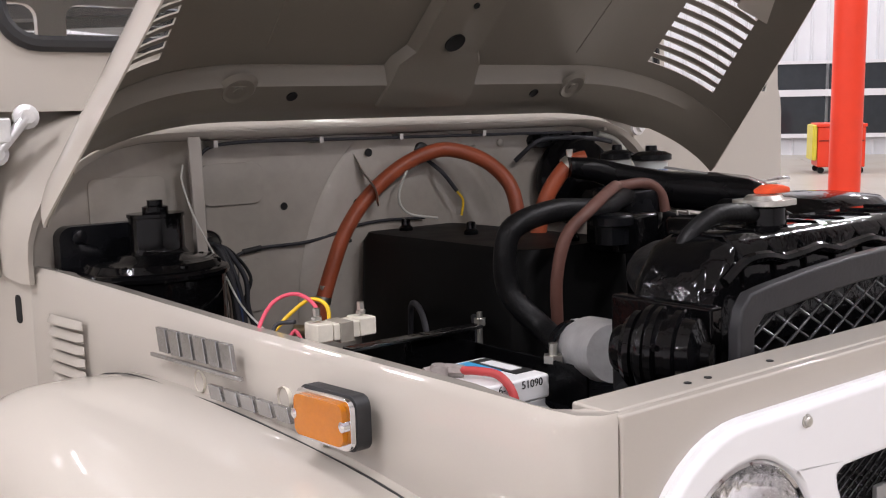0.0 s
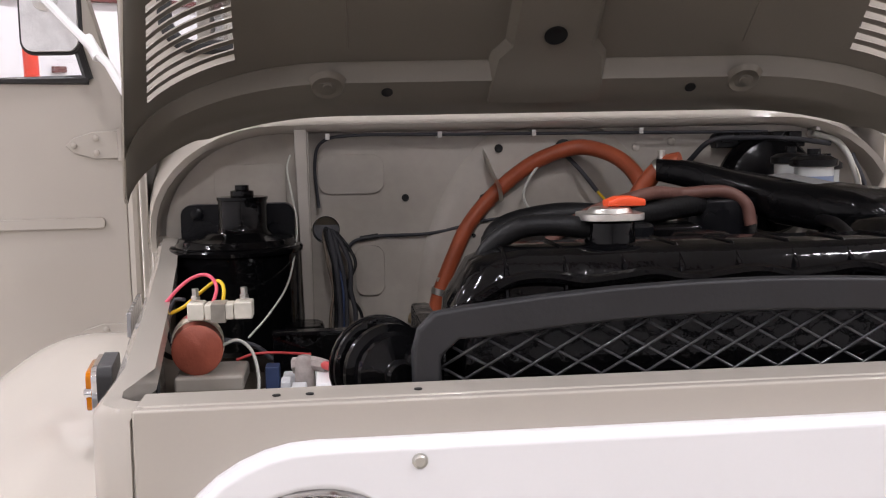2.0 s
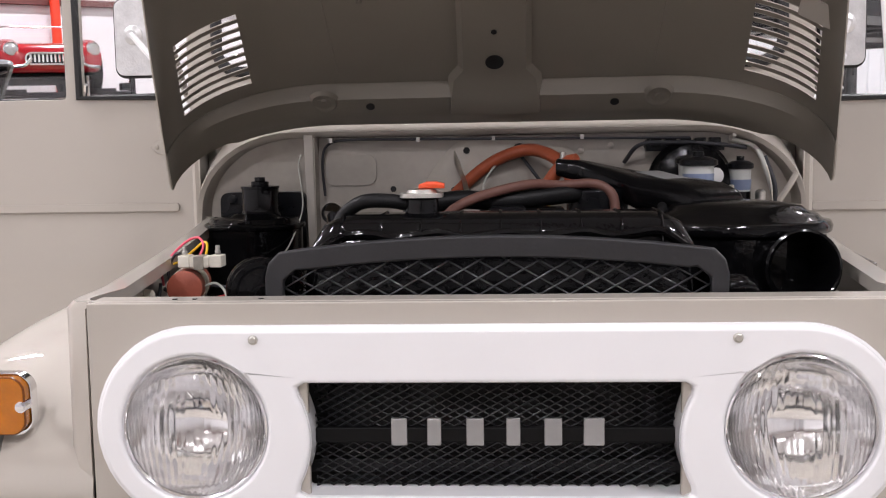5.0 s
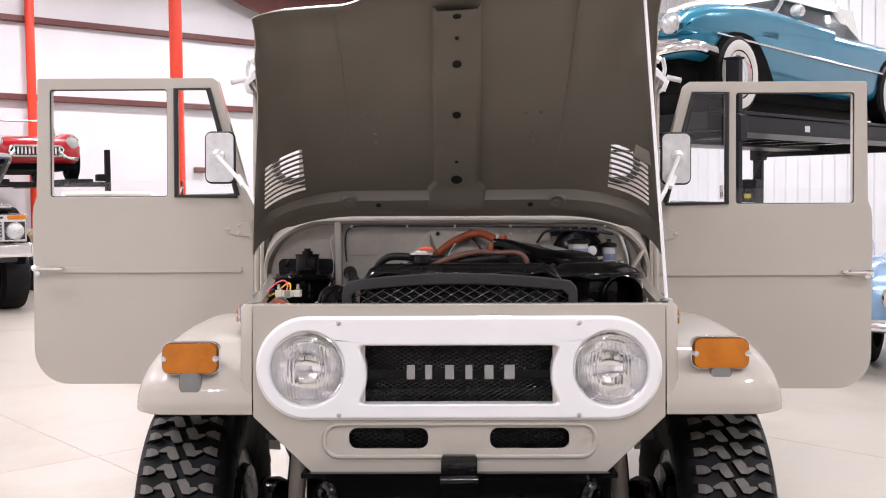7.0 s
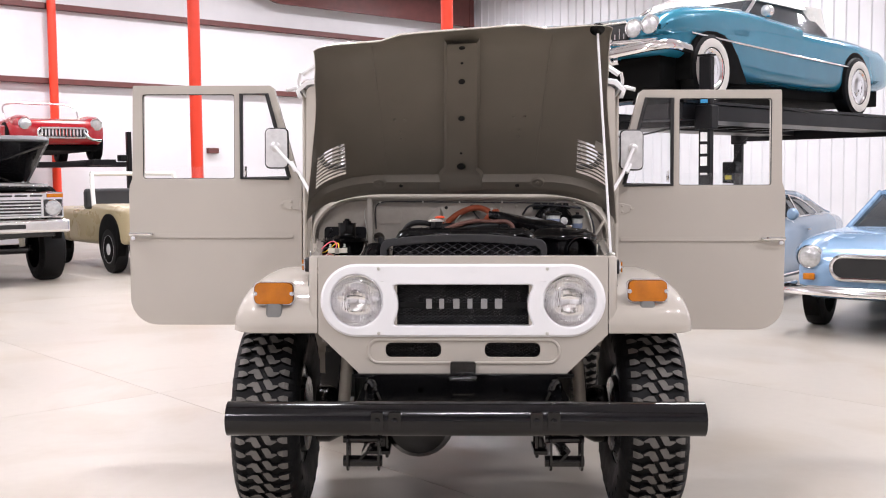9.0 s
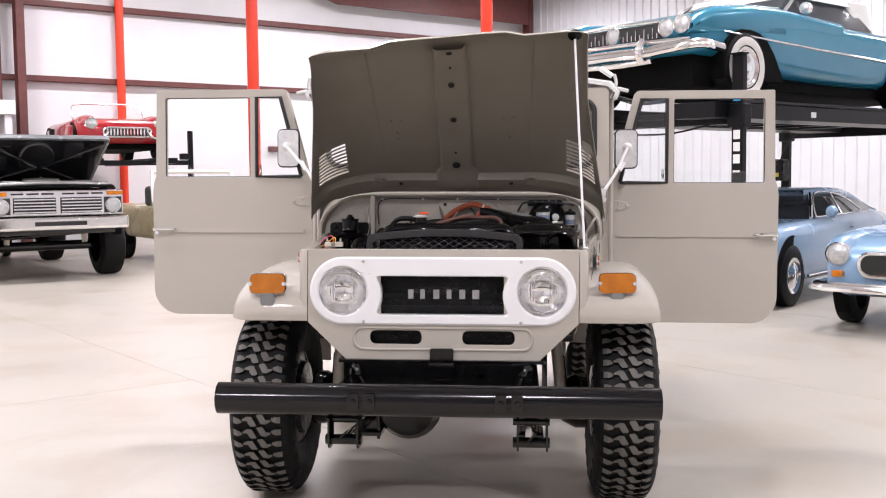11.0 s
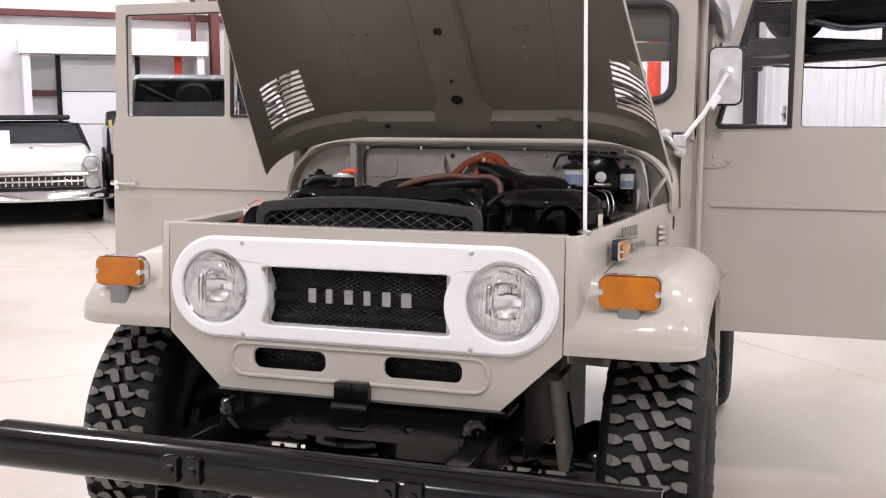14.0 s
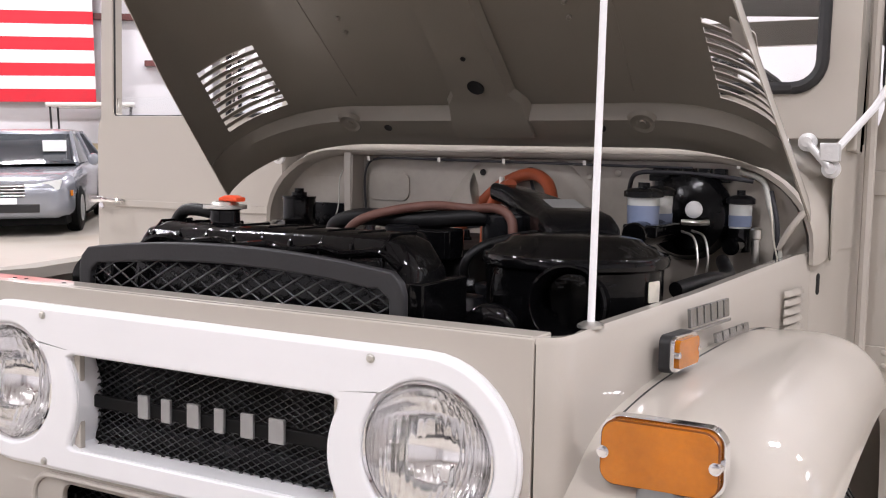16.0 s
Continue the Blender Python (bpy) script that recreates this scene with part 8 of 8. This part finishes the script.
S = thing("silver_saloon", "silver modern saloon with barred grille", "car", at=pose(-11.96, 9.64, 0, 0, 0, 40))
shell([(-2.3, 0.6, 0.3, 0.66, 0.12), (-2.2, 0.8, 0.24, 0.74, 0.14), (-1.6, 0.88, 0.2, 0.84, 0.16), (-0.6, 0.9, 0.18, 0.92, 0.14), (1.2, 0.9, 0.2, 0.96, 0.14), (2.2, 0.82, 0.3, 0.94, 0.14), (2.32, 0.74, 0.36, 0.86, 0.1)], S, SILVER_CAR)
cabin(S, SILVER_CAR, 0.93, 1.36, (0.8, -1.05, 1.75), (0.6, -0.25, 1.0))
for s in (-1, 1):
    bm = B()
    plate(bm, [(0.38 * s, 0.58), (0.74 * s, 0.62), (0.78 * s, 0.76), (0.44 * s, 0.7)][:: s], [], on_y(-2.25), 0.06)
    part("headlight", bm, PLASTIC_WHITE, S, bevel=0.01)
    solid(S, "side_lamp", AMBER, (min(0.84 * s, 0.875 * s), -2.0, 0.52), (max(0.84 * s, 0.875 * s), -1.9, 0.6), 0.008)
    well(S, 0.87 * s, -1.38, 0.34, 0.36, s)
    well(S, 0.885 * s, 1.38, 0.34, 0.36, s)
    bm = B()
    lathe(bm, (0.98 * s, -0.6, 0.98), (0, -1, 0), [(0, -0.04), (0.09, -0.02), (0.08, 0.05), (0, 0.08)], 14)
    part("door_mirror", bm, SILVER_CAR, S)
    for y in (-1.38, 1.38):
        road_wheel(S, 0.8 * s, y, 0.32, s, 0.32, 0.21, ALU)
solid(S, "underbody", SHADE_BLACK, (-0.8, -2.15, 0.14), (0.8, 2.1, 0.26), 0.02)
solid(S, "lower_grille", LABEL_BLACK, (-0.5, -2.31, 0.32), (0.5, -2.24, 0.44), 0.02)
solid(S, "grille", LABEL_BLACK, (-0.32, -2.315, 0.52), (0.32, -2.25, 0.7), 0.03)
for k in range(4):
    bar(S, "grille_bar", [(-0.32, -2.32, 0.55 + 0.042 * k), (0.32, -2.32, 0.55 + 0.042 * k)], 0.011)
solid(S, "blank_plate", LABEL_WHITE, (-0.22, -2.33, 0.44), (0.22, -2.315, 0.52), 0.004)
solid(S, "window_sticker", LABEL_WHITE, (0.3, -0.78, 1.1), (0.62, -0.7, 1.26), 0.004)

Q = thing("veteran_car", "tan-topped veteran car with cream canopy", "car", at=pose(-14.5, 13.2, 0, 0, 0, 45))
shell([(-1.5, 0.4, 0.5, 1.0, 0.08), (-0.4, 0.5, 0.5, 1.05, 0.08), (-0.35, 0.66, 0.45, 1.1, 0.08), (1.3, 0.66, 0.45, 1.15, 0.08)], Q, TAN)
solid(Q, "canopy", CREAM, (-0.8, -0.6, 1.85), (0.8, 1.5, 1.93), 0.03, "cream canopy roof")
for s in (-1, 1):
    for y in (-0.5, 1.4):
        bar(Q, "canopy_post", [(0.7 * s, y, 1.0), (0.72 * s, y, 1.87)], 0.02, SEAL)
    round_lamp(Q, 0.4 * s, -1.55, 0.95, 0.11)
    for y in (-1.1, 1.1):
        road_wheel(Q, 0.66 * s, y, 0.4, s, 0.4, 0.1, RED_CAP)

# large striped flag hung on the long wall
bm = B()
FLAG = thing("wall_flag", "large red and white striped fabric flag hung on the wall", "flag", at=HALL)
FLAG_RED = material("flag_red_cloth", (0.62, 0.02, 0.035), 0.7, scale=5, vary=0.12, bump=0.06, fine=60)
FLAG_WHITE = material("flag_white_cloth", (0.78, 0.77, 0.76), 0.7, scale=5, vary=0.05, bump=0.06, fine=60)
FLAG_BLUE = material("flag_blue_cloth", (0.03, 0.04, 0.16), 0.7, scale=5, vary=0.1, bump=0.06, fine=60)
for k in range(13):
    z0 = 2.0 + 0.265 * k
    bm = B()
    us = [lerp(-22.4, -15.9, q / 40) for q in range(41)]
    if k > 5:
        us = [lerp(-19.6, -15.9, q / 24) for q in range(25)]
    grid(bm, [[(u, -0.26 + 0.012 * math.sin(u * 2.1 + z * 1.3), z) for u in us] for z in (z0, z0 + 0.265)])
    part("stripe", bm, FLAG_RED if k % 2 == 0 else FLAG_WHITE, FLAG, thick=0.002)
bm = B()
grid(bm, [[(u, -0.26 + 0.012 * math.sin(u * 2.1 + z * 1.3), z) for u in (-22.4, -21.5, -20.6, -19.6)] for z in (2.0 + 0.265 * 6, 5.445)])
part("canton", bm, FLAG_BLUE, FLAG, thick=0.002)

# framed bay with an overhead door in the long wall
BAY = thing("door_bay", "white framed bay with a sectional overhead door", "door bay", at=HALL)
for u in (-13.6, -10.0):
    solid(BAY, "side_cheek", WALL_WHITE, (u - 0.08, -0.75, 0), (u + 0.08, -0.004, 2.9), 0.01)
solid(BAY, "header", CREAM, (-13.75, -0.8, 2.88), (-9.85, -0.21, 3.2), 0.01, "pale header beam")
solid(BAY, "lower_girt", RED_STEEL, (-13.52, -0.18, 2.02), (-10.08, -0.06, 2.14), 0.006)
for u in (-12.95, -11.3):
    solid(BAY, "door_track", SATIN, (u - 0.05, -0.3, 0), (u + 0.05, -0.22, 2.88), 0.004)
for k in range(4):
    solid(BAY, "door_panel", PANEL_WHITE, (-12.9, -0.27, 0.02 + 0.7 * k), (-11.35, -0.225, 0.7 + 0.7 * k), 0.008)
solid(BAY, "bay_post", RED_POST, (-10.5, -0.4, 0), (-10.35, -0.3, 2.88), 0.01, "bright red bay post")
# dark glazed opening in the ribbed wall, and a red cart in front of it
WIN = thing("window_1", "white framed wide window with dark panes", "window", at=HALL)
tagged(WIN, "white framed wide window with dark panes", "window", kind="structure")
for z0, z1 in ((0.42, 1.14), (1.27, 1.76)):
    for k in range(3):
        solid(WIN, "pane", CAR_GLASS, (6.08, -27.0 + 1.15 * k + 0.03, z0), (6.1, -25.85 + 1.15 * k - 0.03, z1), 0.0)
for z0, z1 in ((0.34, 0.42), (1.14, 1.27), (1.76, 1.82)):
    solid(WIN, "window_bar", WALL_WHITE, (6.05, -27.05, z0), (6.12, -23.5, z1), 0.004)
CART = thing("tool_cart", "red metal tool cart with a yellow end panel", "cart", at=HALL @ pose(2.0, -24.2, 0))
solid(CART, "cabinet", RED_POST, (-0.3, -0.36, 0.1), (0.3, 0.34, 0.72), 0.02)
solid(CART, "top_tray", RED_POST, (-0.32, -0.38, 0.72), (0.32, 0.36, 0.77), 0.012)
solid(CART, "end_panel", YELLOW, (-0.28, 0.345, 0.2), (0.28, 0.42, 0.75), 0.02, "yellow end panel")
solid(CART, "drawer_line", SATIN, (-0.3045, -0.34, 0.5), (-0.301, 0.32, 0.515), 0.0)
for x in (-0.24, 0.24):
    for y in (-0.3, 0.28):
        bm = B()
        lathe(bm, (x - 0.02, y, 0.05), (1, 0, 0), [(0, 0), (0.05, 0), (0.05, 0.04), (0, 0.04)], 14)
        part("caster", bm, RUBBER, CART)
# small wall boxes
WB = thing("wall_box", "small dark red electrical box on the wall", "electrical box", at=HALL)
solid(WB, "box", RED_STEEL, (-3.2, -0.14, 2.12), (-2.9, -0.004, 2.26), 0.01)
PIPE = thing("wall_conduit", "dark vertical conduit on the wall", "conduit", at=HALL)
bar(PIPE, "pipe", [(-10.05, -0.3, 3.21), (-10.05, -0.3, 7.1)], 0.06, RED_STEEL)
WS2 = thing("wall_bracket", "dark brown bracket shelf on the wall", "bracket", at=HALL)
solid(WS2, "shelf", RED_STEEL, (-14.9, -0.3, 2.75), (-14.2, -0.004, 2.87), 0.01)

tyre_set()
